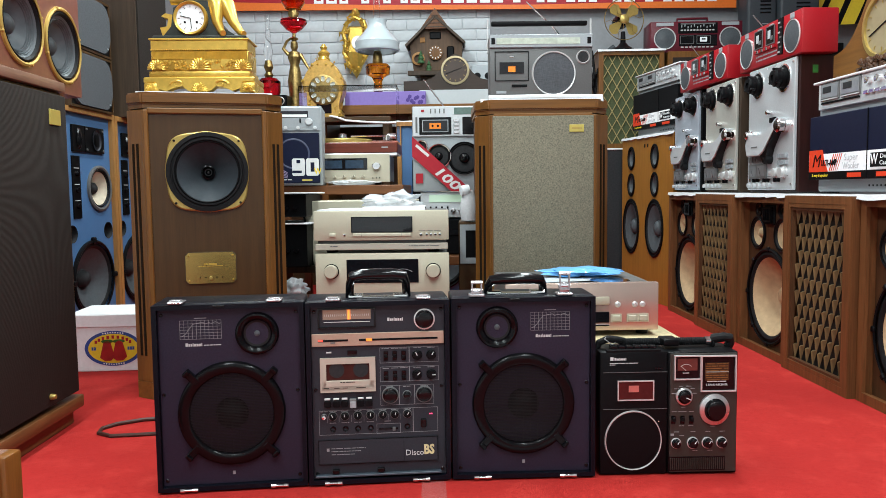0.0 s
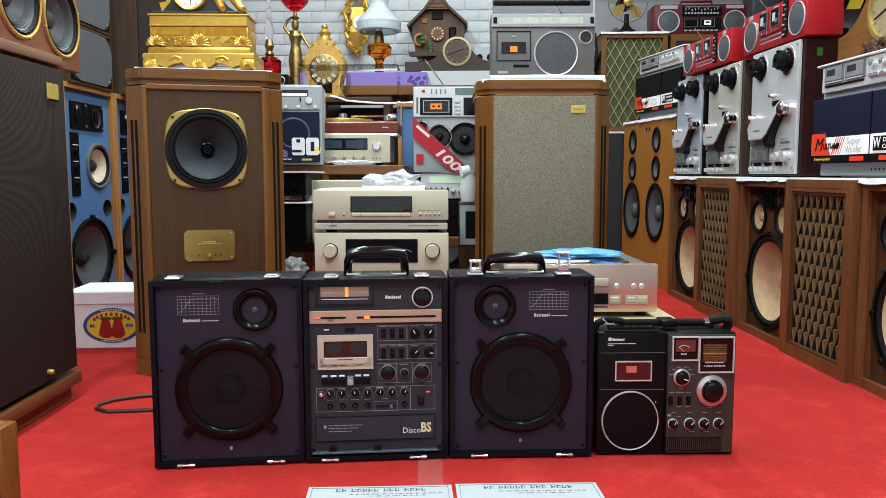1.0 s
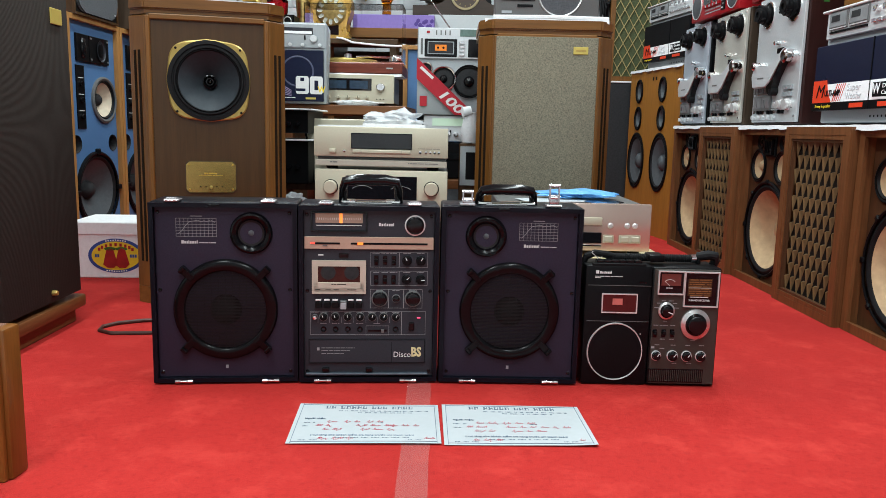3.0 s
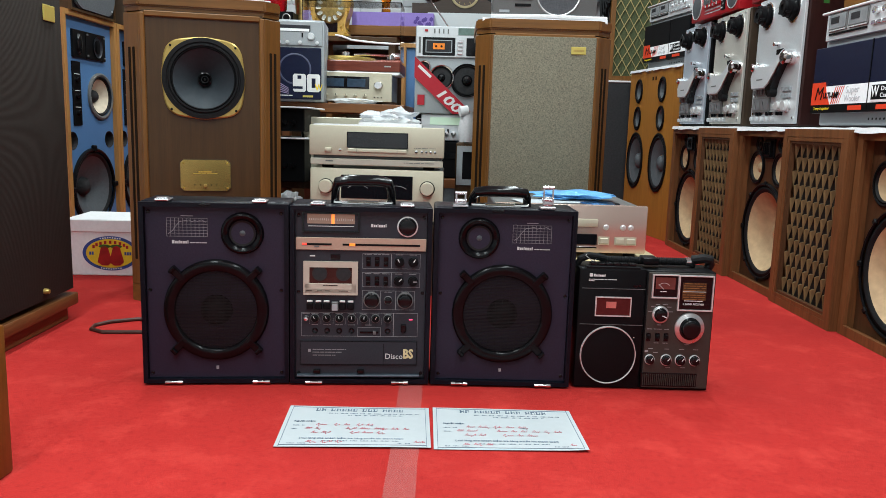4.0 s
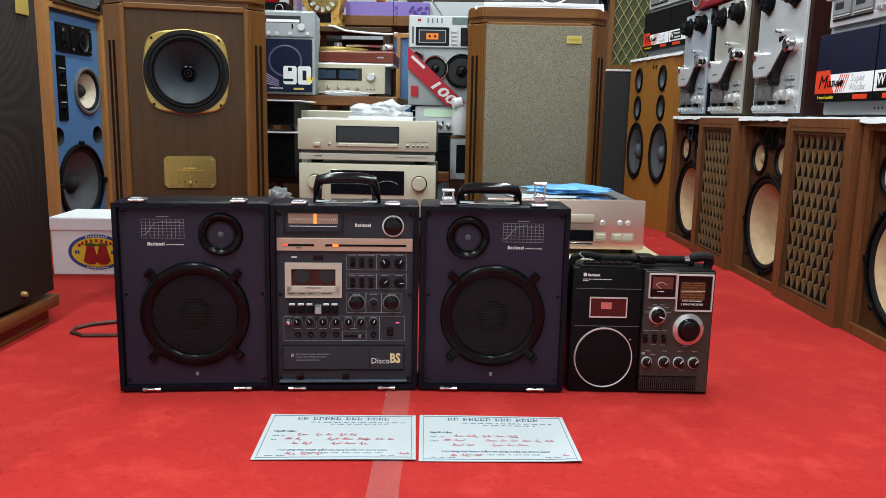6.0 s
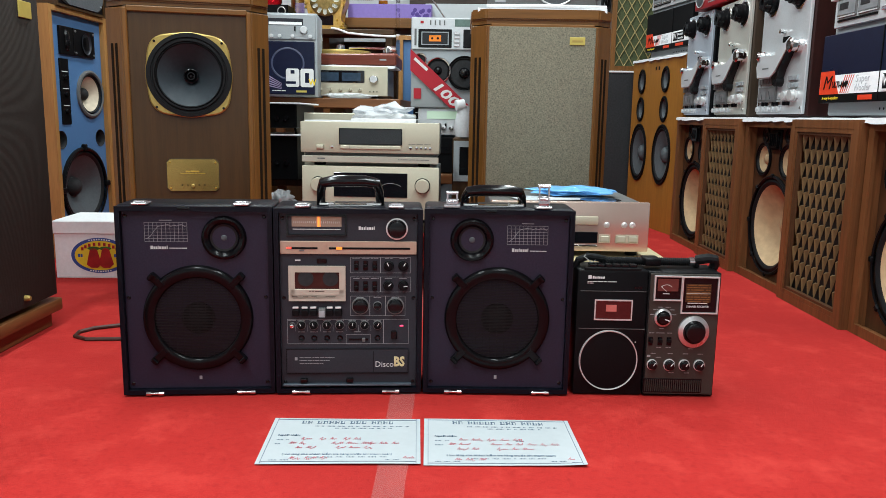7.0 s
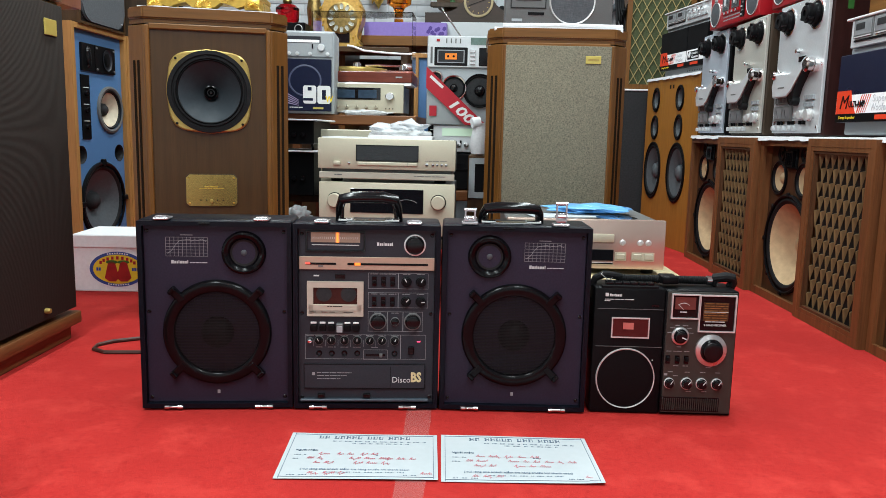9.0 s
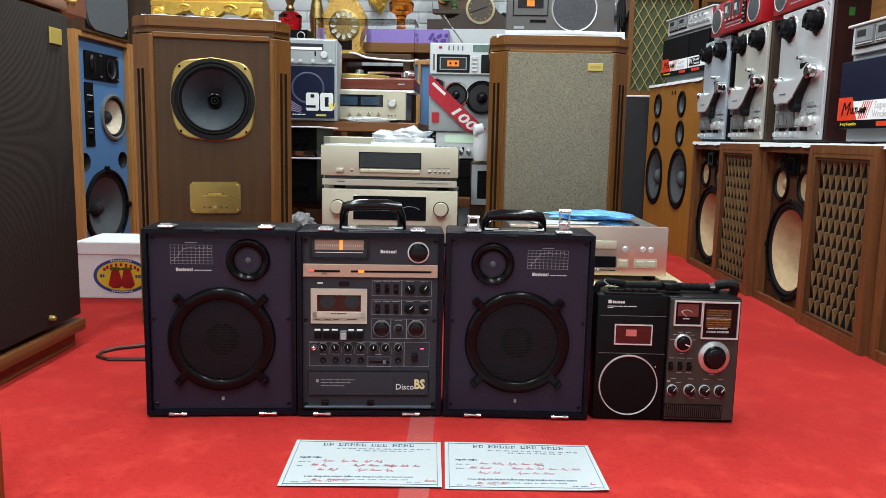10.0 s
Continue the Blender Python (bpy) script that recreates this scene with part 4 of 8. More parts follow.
# ---- the tall twin speakers ----
def baffle_rim(t, poly, cz):
    """The eared frame: its outline with the driver's opening cut out."""
    bm = B()
    n = len(poly)
    ring = [(0.123 * math.cos(2 * math.pi * i / n), cz + 0.123 * math.sin(2 * math.pi * i / n)) for i in range(n)]
    rows = [[bm.verts.new((x, y, z)) for x, z in lp] for lp, y in ((poly, 0.0), (poly, -0.006), ([(x * 0.97, cz + (z - cz) * 0.97) for x, z in poly], -0.009), (ring, -0.009), (ring, 0.0))]
    for a, b in zip(rows, rows[1:]):
        for i in range(n):
            bm.faces.new((a[i], a[(i + 1) % n], b[(i + 1) % n], b[i]))
    return part("driver_frame", bm, M_BRASS, t, "gold four-eared driver frame")


M_PLATE = paint("brushed_brass_plate", (0.36, 0.25, 0.075), 0.26, 0.75, 0.08, 90, 0.02)
# near-black colour for the shade inside flutes that are not cut
M_GROOVE_SHADE = paint("groove_shade", (0.014, 0.008, 0.004), 0.8, 0, 0.2, 90, 0.05, spec=0.1)


def tall_speaker(m, label, grille):
    t = thing("floor_speaker", label, "speaker", m, "tall oak and walnut speakers")
    w, h, d, c = 0.47, 0.976, 0.34, 0.049
    oct_ = [(-w / 2, c), (-w / 2 + c, 0), (w / 2 - c, 0), (w / 2, c), (w / 2, d), (-w / 2, d)]

    def grown(k):
        return [(x + math.copysign(k, x), y + (k if y > 0.2 else -k)) for x, y in oct_]
    cab = slab(B(), [(-w * 0.49, 0.1), (w * 0.49, 0.1), (w * 0.49, d), (-w * 0.49, d)], 0.06, h - 0.04)
    for s in (-1, 1):
        box(cab, (s * (w * 0.49 - 0.008), 0.0745, h / 2), (0.016, 0.05, h - 0.1))
    part("cabinet", cab, M_WALNUT, t)
    top = slab(B(), grown(0.006), h - 0.036, h)
    bmesh.ops.bevel(top, geom=top.edges[:], offset=0.005, segments=2, affect="EDGES")
    part("top_board", top, M_OAK_H, t, "golden oak moulded top")
    part("top_step", slab(B(), grown(-0.003), h - 0.05, h - 0.036), M_OAK_H, t)
    part("plinth", slab(B(), grown(0.006), 0.0, 0.055), M_OAK_H, t)
    part("plinth_step", slab(B(), grown(0.001), 0.055, 0.075), M_OAK_H, t)
    # slanted corner posts; dark strips stand in for the shade of recessed grooves
    for s in (-1, 1):
        bm = B()
        L = c * math.sqrt(2)
        box(bm, (0, 0, h / 2), (L + 0.004, 0.016, h - 0.11), 0.002)
        post = part("corner_post", bm, M_OAK, t, "oak corner post with dark strips as groove shade")
        post.matrix_local = Matrix.Translation((s * (w / 2 - c / 2), c / 2, 0)) @ Matrix.Rotation(radians(45 * s), 4, "Z")
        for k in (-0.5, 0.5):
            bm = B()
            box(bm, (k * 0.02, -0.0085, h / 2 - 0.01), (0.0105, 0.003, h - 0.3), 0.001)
            part("groove", bm, M_GROOVE_SHADE, post)
        bm = B()
        box(bm, (s * (w / 2 - c - 0.005), -0.004, h / 2), (0.016, 0.012, h - 0.11), 0.003)
        part("stile", bm, M_OAK, t)
    pbox("top_rail", M_OAK_H, t, (0, -0.003, h - 0.058), (w - 2 * c - 0.02, 0.012, 0.018), 0.003)
    pbox("bottom_rail", M_OAK_H, t, (0, -0.003, 0.085), (w - 2 * c - 0.02, 0.012, 0.02), 0.003)
    if grille:
        gr = part("grille", box(B(), (0, -0.006, 0.5), (0.36, 0.016, 0.835), 0.004, 2), M_GRILLE, t, "grey-beige linen grille cloth")
        pbox("label_plate", M_LABEL_GOLD, gr, (0.118, -0.0155, 0.872), (0.052, 0.003, 0.026), 0.001)
        pbox("label_print", M_BRASS, gr, (0.118, -0.0174, 0.872), (0.036, 0.0006, 0.006))
    else:
        cz = 0.726
        baffle("baffle", M_WALNUT, t, w - 2 * c - 0.005, 0.86, 0.5, 0.0, 0.012, [(0, cz, 0.124)])
        poly = []
        for i in range(72):
            a = 2 * math.pi * i / 72
            r = 0.1285 + 0.019 * abs(math.sin(2 * a)) ** 4
            poly.append((r * math.cos(a), cz + r * math.sin(a)))
        basket = baffle_rim(t, poly, cz)
        plathe("edge_ring", M_RUBBER, basket, [(0.127, 0.008), (0.126, 0.013), (0.114, 0.014), (0.112, 0.010), (0.109, 0.010), (0.106, 0.0145), (0.102, 0.0145), (0.1, 0.0095), (0.097, 0.013), (0.094, 0.007)], (0, 0, cz), seg=64)
        plathe("cone", M_CONE_TWIN, basket, [(0.095, 0.008), (0.083, -0.004), (0.068, -0.019), (0.052, -0.034), (0.036, -0.051), (0.022, -0.066)], (0, 0, cz), seg=64)
        plathe("phase_horn", M_BLACK_GLOSS, basket, [(0.023, -0.066), (0.0225, -0.05), (0.019, -0.049), (0.017, -0.06), (0.013, -0.062), (0.012, -0.052), (0.009, -0.052), (0.007, -0.064), (0.004, -0.058), (0, -0.057)], (0, 0, cz), seg=32)
        me = finish(lathe(B(), [(0.004, 0), (0.004, 0.003), (0, 0.004)], seg=10), "bolt", M_BLACK)
        for k in range(4):
            a = radians(45 + 90 * k)
            share("bolt", me, basket, Matrix.Translation((0.1395 * math.cos(a), -0.009, cz + 0.1395 * math.sin(a))))
        pz = 0.418
        pl = [(-0.078, -0.04), (-0.068, -0.05), (0.068, -0.05), (0.078, -0.04), (0.078, 0.04), (0.068, 0.05), (-0.068, 0.05), (-0.078, 0.04)]
        plate = part("control_plate", prism(B(), [(x, z + pz) for x, z in pl], -0.006, 0.0), M_PLATE, t, "brass control plate")
        part("plate_rim", prism(B(), [(x * 1.025, z * 1.04 + pz) for x, z in pl], -0.003, 0.0005), M_DARK_WOOD, plate)
        bm = B()
        for i in range(5):
            lathe(bm, [(0.0022, 0), (0.0022, 0.001), (0, 0.001)], (-0.034 + 0.017 * i, -0.006, pz - 0.031), seg=8)
        part("plate_hole", bm, M_BLACK, plate)
        plathe("plate_knob", M_BRASS, plate, [(0.0055, 0), (0.0055, 0.012), (0.004, 0.014), (0, 0.014)], (-0.001, -0.006, pz - 0.033), seg=16)
        bm = B()
        for x, z in ((-0.068, -0.04), (0.068, -0.04), (-0.068, 0.04), (0.068, 0.04)):
            lathe(bm, [(0.003, 0), (0.003, 0.002), (0, 0.003)], (x, -0.006, pz + z), seg=8)
        part("plate_screw", bm, M_GOLD, plate)
        print_bars(bm := B(), -0.038, 0.04, -0.0064, pz + 0.006, 0.002, 6)
        print_bars(bm, -0.022, 0.022, -0.0064, pz + 0.012, 0.005, 3)
        part("plate_print", bm, M_GOLD, plate)
    return t


tall_speaker(pose(-0.686, 2.442, 0, 0, 0, 16.5), "golden oak and walnut floor speaker with open gold-framed driver", False)
tall_speaker(pose(0.416, 2.765, 0, 0, 0, 2.2), "golden oak floor speaker with grey-beige linen grille", True)


# ---- the row of walnut speakers along the aisle ----
ROW_D = Vector((-0.064, 0.998, 0))
ROW_TURN = -86.3


def on_row(s, back=0.0, z=0.0, turn=0.0):
    p = Vector((1.330, 2.36, 0)) + ROW_D * s + Vector((0.998, 0.064, 0)) * back
    return pose(p.x, p.y, z, 0, 0, ROW_TURN + turn)


def walnut_box(t, w, h, d, st=0.03):
    """A box open to the front with mitred walls and a lip."""
    bm = B()
    frame_ring(bm, (0, d / 2, h / 2), w, h, 0.02, d)
    box(bm, (0, d - 0.01, h / 2), (w - 0.041, 0.018, h - 0.041))
    part("cabinet", bm, M_RED_WOOD, t)
    part("front_frame", frame_ring(B(), (0, -0.001, h / 2), w - 0.001, h - 0.001, st, 0.012), M_RED_WOOD, t)


def open_speaker(m):
    t = thing("row_speaker", "walnut box speaker with bare tan woofer on the red carpet", "speaker", m, "walnut speakers along the aisle")
    w, h, d = 0.435, 0.625, 0.33
    walnut_box(t, w, h, d)
    y = 0.032
    baffle("baffle", M_PANEL_WOOD, t, w - 0.042, h - 0.042, h / 2, y, y + 0.015, [(0, 0.225, 0.18), (-0.106, 0.472, 0.058), (0.106, 0.472, 0.058)])
    speaker_driver(t, "woofer", (0, y, 0.225), 0.18, M_CONE_TAN, M_BLACK, 0.011, 0.085, 0.28, M_CONE_TAN, 0.008)
    lug = finish(box(B(), (0, -0.006, 0), (0.018, 0.01, 0.018), 0.003), "lug", M_BLACK)
    for k in range(8):
        a = radians(45 * k)
        share("lug", lug, t, Matrix.Translation((0.188 * math.cos(a), y - 0.002, 0.225 + 0.188 * math.sin(a))) @ Matrix.Rotation(-a, 4, "Y"))
    for x in (-0.106, 0.106):
        speaker_driver(t, "midrange", (x, y, 0.472), 0.058, M_CONE_TAN, M_BLACK, 0.01, 0.02, 0.38, M_CONE_TAN, 0.006)
    pbox("horn_plate", M_BLACK, t, (0, y - 0.002, 0.548), (0.086, 0.01, 0.076), 0.003)
    hm = part("horn_mouth", frame_ring(B(), (0, y - 0.012, 0.548), 0.07, 0.06, 0.008, 0.014), M_BLACK_GLOSS, t)
    for k in (-1, 0, 1):
        pbox("horn_vane", M_BLACK_GLOSS, hm, (0.016 * k, y - 0.012, 0.548), (0.003, 0.012, 0.046))
    for x in (-0.1, 0.1):
        plathe("tweeter", M_BLACK, t, [(0.028, 0), (0.028, 0.006), (0.018, 0.004), (0.013, -0.004), (0.006, 0.004), (0, 0.005)], (x, y, 0.566), seg=24)
    return t


def lattice_piece():
    """One wedge of the carved lattice: a folded leaf, broad above and pointed below."""
    bm = B()
    v = [bm.verts.new(p) for p in ((-0.0135, 0.007, 0.024), (0.0125, 0.009, 0.028), (0.003, -0.009, 0.022), (-0.001, 0.0, -0.034), (0.0, 0.013, 0.02))]
    for f in ((0, 3, 2), (2, 3, 1), (0, 2, 1), (0, 1, 4), (0, 4, 3), (1, 3, 4)):
        bm.faces.new([v[i] for i in f])
    bmesh.ops.recalc_face_normals(bm, faces=bm.faces[:])
    return finish(bm, "lattice_leaf", M_LATTICE)


M_LATTICE = wood("lattice_wood", (0.17, 0.108, 0.047), "z", 0.5, 0.3)
LEAF = lattice_piece()


def lattice_speaker(m):
    t = thing("row_speaker", "walnut box speaker with carved wooden lattice grille", "speaker", m, "walnut speakers along the aisle")
    w, h, d = 0.435, 0.625, 0.33
    walnut_box(t, w, h, d, 0.026)
    part("inner_moulding", frame_ring(B(), (0, 0.001, h / 2), w - 0.054, h - 0.054, 0.014, 0.014), M_RED_WOOD, t)
    part("inner_step", frame_ring(B(), (0, 0.006, h / 2), w - 0.084, h - 0.084, 0.008, 0.016), M_PANEL_WOOD, t)
    gr = pbox("grille_backing", paint("brown_grille_cloth", (0.012, 0.008, 0.006), 0.9), t, (0, 0.03, h / 2), (w - 0.08, 0.006, h - 0.08))
    nx, nz = 8, 11
    gw, gh = w - 0.1, h - 0.1
    for j in range(nz):
        for i in range(nx):
            x = gw * ((i + 0.5) / nx - 0.5) + (0.25 if j % 2 else -0.25) * gw / nx
            share("lattice_leaf", LEAF, gr, Matrix.Translation((x, 0.014, h / 2 + gh * ((j + 0.5) / nz - 0.5))))
    return t


for s, kind in ((-0.222, 0), (0.222, 1), (0.666, 0), (1.110, 1), (1.554, 0)):
    (lattice_speaker if kind else open_speaker)(on_row(s, -0.012 if kind else 0.008, 0, -0.6))

# orange speaker at the row's end
def orange_speaker(m):
    t = thing("row_speaker", "orange teak tower speaker with two columns of dark drivers", "speaker", m)
    w, h, d = 0.68, 0.955, 0.32
    part("cabinet", box(frame_ring(B(), (0, d / 2 + 0.006, h / 2), w, h, 0.02, d - 0.012), (0, d - 0.01, h / 2), (w - 0.041, 0.016, h - 0.041)), M_ORANGE_WOOD, t)
    spots = [(x, z, r, sx, sz) for x in (-0.2, 0.115) for z, r, sx, sz in ((0.425, 0.122, 0.85, 1.25), (0.675, 0.055, 0.72, 1.05), (0.835, 0.055, 0.72, 1.05))]
    baffle("baffle", M_ORANGE_WOOD, t, w - 0.001, h - 0.001, h / 2, -0.001, 0.012, [(x, z, r * sx, r * sz) for x, z, r, sx, sz in spots])
    for x, z, r, sx, sz in spots:
        dr = speaker_driver(t, "driver", (0, -0.002, 0), r, M_CONE_GREY, M_BLACK, 0.012, 0.03, 0.3, M_CONE_GREY, 0.006)
        dr.matrix_local = Matrix.Translation((x, 0, z)) @ Matrix.Diagonal((sx, 1, sz, 1))
    for x in (-0.02, 0.02):
        pbox("badge", M_BLACK, t, (x, -0.001, 0.9), (0.014, 0.004, 0.02), 0.001)
    return t


orange_speaker(pose(1.187, 4.515, 0, 0, 0, -78))
cloth = thing("dust_cloth", "thin white foam sheet draped along the speaker tops", "cloth", pose(0, 0, 0))
def foam_strip(name, parent, m, L, W, seed, over=0.012):
    rnd_ = random.Random(seed)
    bm = B()
    n = max(6, int(L / 0.03))
    rows = []
    for i in range(n + 1):
        e = rnd_.uniform(0, over)
        x = L * (i / n - 0.5)
        rows.append([bm.verts.new(p) for p in ((x, -e - 0.004, -0.006 - e * 0.5), (x, -e, 0.004 + rnd_.uniform(0, 0.003)), (x, W * 0.4, 0.004 + rnd_.uniform(0, 0.002)), (x, W, 0.004), (x, W, 0.0005), (x, 0.0, 0.0005))])
    for a, b in zip(rows, rows[1:]):
        for k in range(6):
            bm.faces.new((a[k], b[k], b[(k + 1) % 6], a[(k + 1) % 6]))
    bm.faces.new(rows[0])
    bm.faces.new(rows[-1][::-1])
    o = part(name, bm, M_CLOTH_WHITE, parent)
    o.matrix_local = m
    return o


foam_strip("foam_sheet", cloth, on_row(0.67, 0.0, 0.625), 2.2, 0.3, 1)


# ---- open-reel decks on the row ----
def reel_deck(m, w, h, side, tint):
    t = thing("reel_deck", "silver open-reel tape deck with black reel hubs on the speaker row", "tape deck", m, "open-reel decks")
    pbox("cabinet", side, t, (0, 0.125, h / 2), (w, 0.22, h), 0.004)
    pl = pbox("face_plate", paint("deck_aluminium", tint, 0.3, 0.4, 0.05, 200, 0.03), t, (0, 0.008, h / 2 + 0.002), (w - 0.02, 0.012, h - 0.014), 0.002, label="brushed aluminium face plate")
    hub = [(0.046, 0), (0.046, 0.003), (0.037, 0.004), (0.037, 0.02), (0.033, 0.022), (0.033, 0.036), (0.028, 0.038), (0.026, 0.046), (0.012, 0.046), (0.012, 0.04), (0, 0.04)]
    for x in (-w * 0.27, w * 0.27):
        k = plathe("reel_hub", M_BLACK, t, hub, (x, 0.002, h * 0.86), seg=24, label="black reel hub")
        plathe("hub_ring", M_CHROME, k, [(0.046, 0), (0.052, 0), (0.052, 0.003), (0.046, 0.004)], (x, 0.002, h * 0.86), seg=24)
        me = finish(box(B(), (0, 0, 0), (0.009, 0.02, 0.008), 0.001), "hub_lug", M_BLACK_GLOSS)
        for i in range(3):
            a = radians(90 + 120 * i)
            share("hub_lug", me, k, Matrix.Translation((x + 0.032 * math.cos(a), -0.032, h * 0.86 + 0.032 * math.sin(a))) @ Matrix.Rotation(-a, 4, "Y"))
    hb = B()
    z = h * 0.40
    prism(hb, [(-0.15, z - 0.01), (-0.135, z - 0.055), (-0.02, z - 0.055), (0.02, z - 0.035), (0.10, z + 0.045), (0.145, z + 0.05), (0.15, z + 0.075), (0.11, z + 0.08), (0.06, z + 0.045), (0.0, z + 0.022), (-0.13, z + 0.03)], -0.03, 0.004)
    bmesh.ops.bevel(hb, geom=hb.edges[:], offset=0.003, segments=2, affect="EDGES")
    head = part("head_cover", hb, M_ALU, t, "silver tape head cover")
    part("head_block", prism(B(), [(-0.02, z - 0.052), (0.0, z - 0.082), (0.02, z - 0.076), (0.045, z - 0.027), (0.105, z + 0.04), (0.1, z + 0.045), (0.02, z - 0.036)], -0.026, 0.002), M_BLACK_GLOSS, head, "black tape head block")
    for x, zz, r in ((0.135, z + 0.05, 0.026), (-0.128, z + 0.03, 0.016)):
        plathe("guide_roller", M_CHROME, head, [(r, 0), (r, 0.014), (r * 0.8, 0.016), (r * 0.8, 0.034), (r, 0.036), (r * 0.7, 0.042), (0, 0.042)], (x, 0.002, zz), seg=20)
    plathe("pinch_roller", M_RUBBER, head, [(0.018, 0), (0.018, 0.026), (0.008, 0.028), (0, 0.028)], (0.015, 0.002, z - 0.07), seg=20)
    print_bars(bm := B(), -0.09, -0.03, -0.0305, z - 0.02, 0.005, 3)
    part("cover_print", bm, M_STEEL_GREY, head)
    plathe("lever", M_CHROME, t, [(0.008, 0), (0.008, 0.02), (0.006, 0.022), (0, 0.022)], (0.01, 0.002, h * 0.62), seg=14)
    pbox("counter", M_BLACK_GLOSS, t, (0.03, -0.001, h * 0.56), (0.05, 0.006, 0.02), 0.001)
    mt = pbox("level_meter", M_STEEL_GREY, t, (-0.09, -0.002, h * 0.165), (0.15, 0.008, 0.058), 0.002)
    for x in (-0.125, -0.055):
        pbox("meter_scale", M_SMOKE, mt, (x, -0.0065, h * 0.168), (0.062, 0.001, 0.04))
        part("meter_needle", tube(B(), [(x, -0.0074, h * 0.165 - 0.016), (x - 0.015, -0.0074, h * 0.165 + 0.014)], 0.0008, 5), M_BLACK, mt)
    for x, r, zz in ((0.07, 0.024, 0.15), (0.125, 0.027, 0.15), (0.045, 0.013, 0.15)):
        plathe("knob", M_TRIM, t, [(r * 0.85, 0), (r * 0.85, 0.006), (r * 0.7, 0.008), (r * 0.68, 0.02), (0, 0.021)], (x, 0.002, h * zz), seg=24)
    for i in range(5):
        plathe("small_knob", M_ALU, t, [(0.009, 0), (0.009, 0.014), (0, 0.015)], (-0.16 + 0.045 * i, 0.002, h * 0.055), seg=14)
    for i in range(6):
        pbox("button", M_STEEL_GREY, t, (-0.16 + 0.024 * i, -0.003, h * 0.265), (0.018, 0.01, 0.022), 0.001)
    for i in range(2):
        for j in range(3):
            pbox("push_button", M_SILVER, t, (0.09 + 0.024 * j, -0.002, h * (0.225 + 0.05 * i)), (0.02, 0.008, 0.016), 0.001)
    for i in range(9):
        pbox("toggle", M_BLACK if i % 3 else M_CHROME, t, (-0.15 + 0.03 * i, -0.003, h * 0.095), (0.008, 0.012, 0.014), 0.001)
    for x, zz in ((-0.15, 0.33), (-0.135, 0.33), (-0.1, 0.325), (-0.085, 0.325), (-0.07, 0.325)):
        pbox("tape_switch", M_BLACK, t, (x, -0.004, h * zz), (0.008, 0.012, 0.02), 0.001)
    print_bars(bm := B(), -0.17, 0.17, 0.0016, h * 0.125, 0.003, 14)
    print_bars(bm, -0.17, -0.04, 0.0016, h * 0.31, 0.003, 6)
    part("print", bm, M_STEEL_GREY, t)
    me = finish(lathe(B(), [(0.005, 0), (0.005, 0.003), (0, 0.004)], seg=10), "screw", M_CHROME)
    for sx in (-1, 1):
        for zz in (0.03, h * 0.5, h - 0.02):
            share("screw", me, t, Matrix.Translation((sx * (w / 2 - 0.022), 0.002, zz)))
    return t


TOP = 0.635
reel_deck(on_row(0.652, 0.02, TOP), 0.40, 0.49, M_MAROON, (0.6, 0.62, 0.64))
reel_deck(on_row(1.126, 0.015, TOP), 0.36, 0.485, M_DARK_WOOD, (0.57, 0.555, 0.5))
reel_deck(on_row(1.574, 0.02, TOP), 0.36, 0.49, M_BLACK, (0.5, 0.56, 0.64))


# ---- left row ----
def grille_speaker(m):
    t = thing("floor_speaker", "tall walnut speaker with dark ribbed grille and gold label", "speaker", m)
    w, h, d = 0.44, 0.944, 0.36
    pbox("cabinet", M_WALNUT, t, (0, d / 2, h / 2 + 0.05), (w, d, h - 0.1), 0.004)
    pbox("plinth", M_RED_WOOD_H, t, (-0.006, d / 2 + 0.003, 0.022), (w - 0.008, d - 0.002, 0.044), 0.003)
    pbox("base_board", M_RED_WOOD_H, t, (0.004, d / 2 - 0.006, 0.062), (w + 0.022, d + 0.024, 0.036), 0.006, 2)
    gr = pbox("grille", M_DARK_GRILLE, t, (0.006, -0.006, h / 2 + 0.042), (w - 0.03, 0.02, h - 0.106), 0.004, 2, "dark ribbed grille cloth")
    pbox("label_plate", M_LABEL_GOLD, gr, (w / 2 - 0.08, -0.018, h - 0.075), (0.06, 0.004, 0.042), 0.001)
    plathe("lock", M_BRASS, gr, [(0.008, 0), (0.008, 0.006), (0.006, 0.014), (0, 0.014)], (w / 2 - 0.177, -0.016, 0.122), seg=16)
    return t


grille_speaker(pose(-0.985, 1.93, 0, 0, 0, 93))


M_LEDGE = wood("pinkish_brown_ledge", (0.27, 0.15, 0.105), "x", 0.4, 0.2)


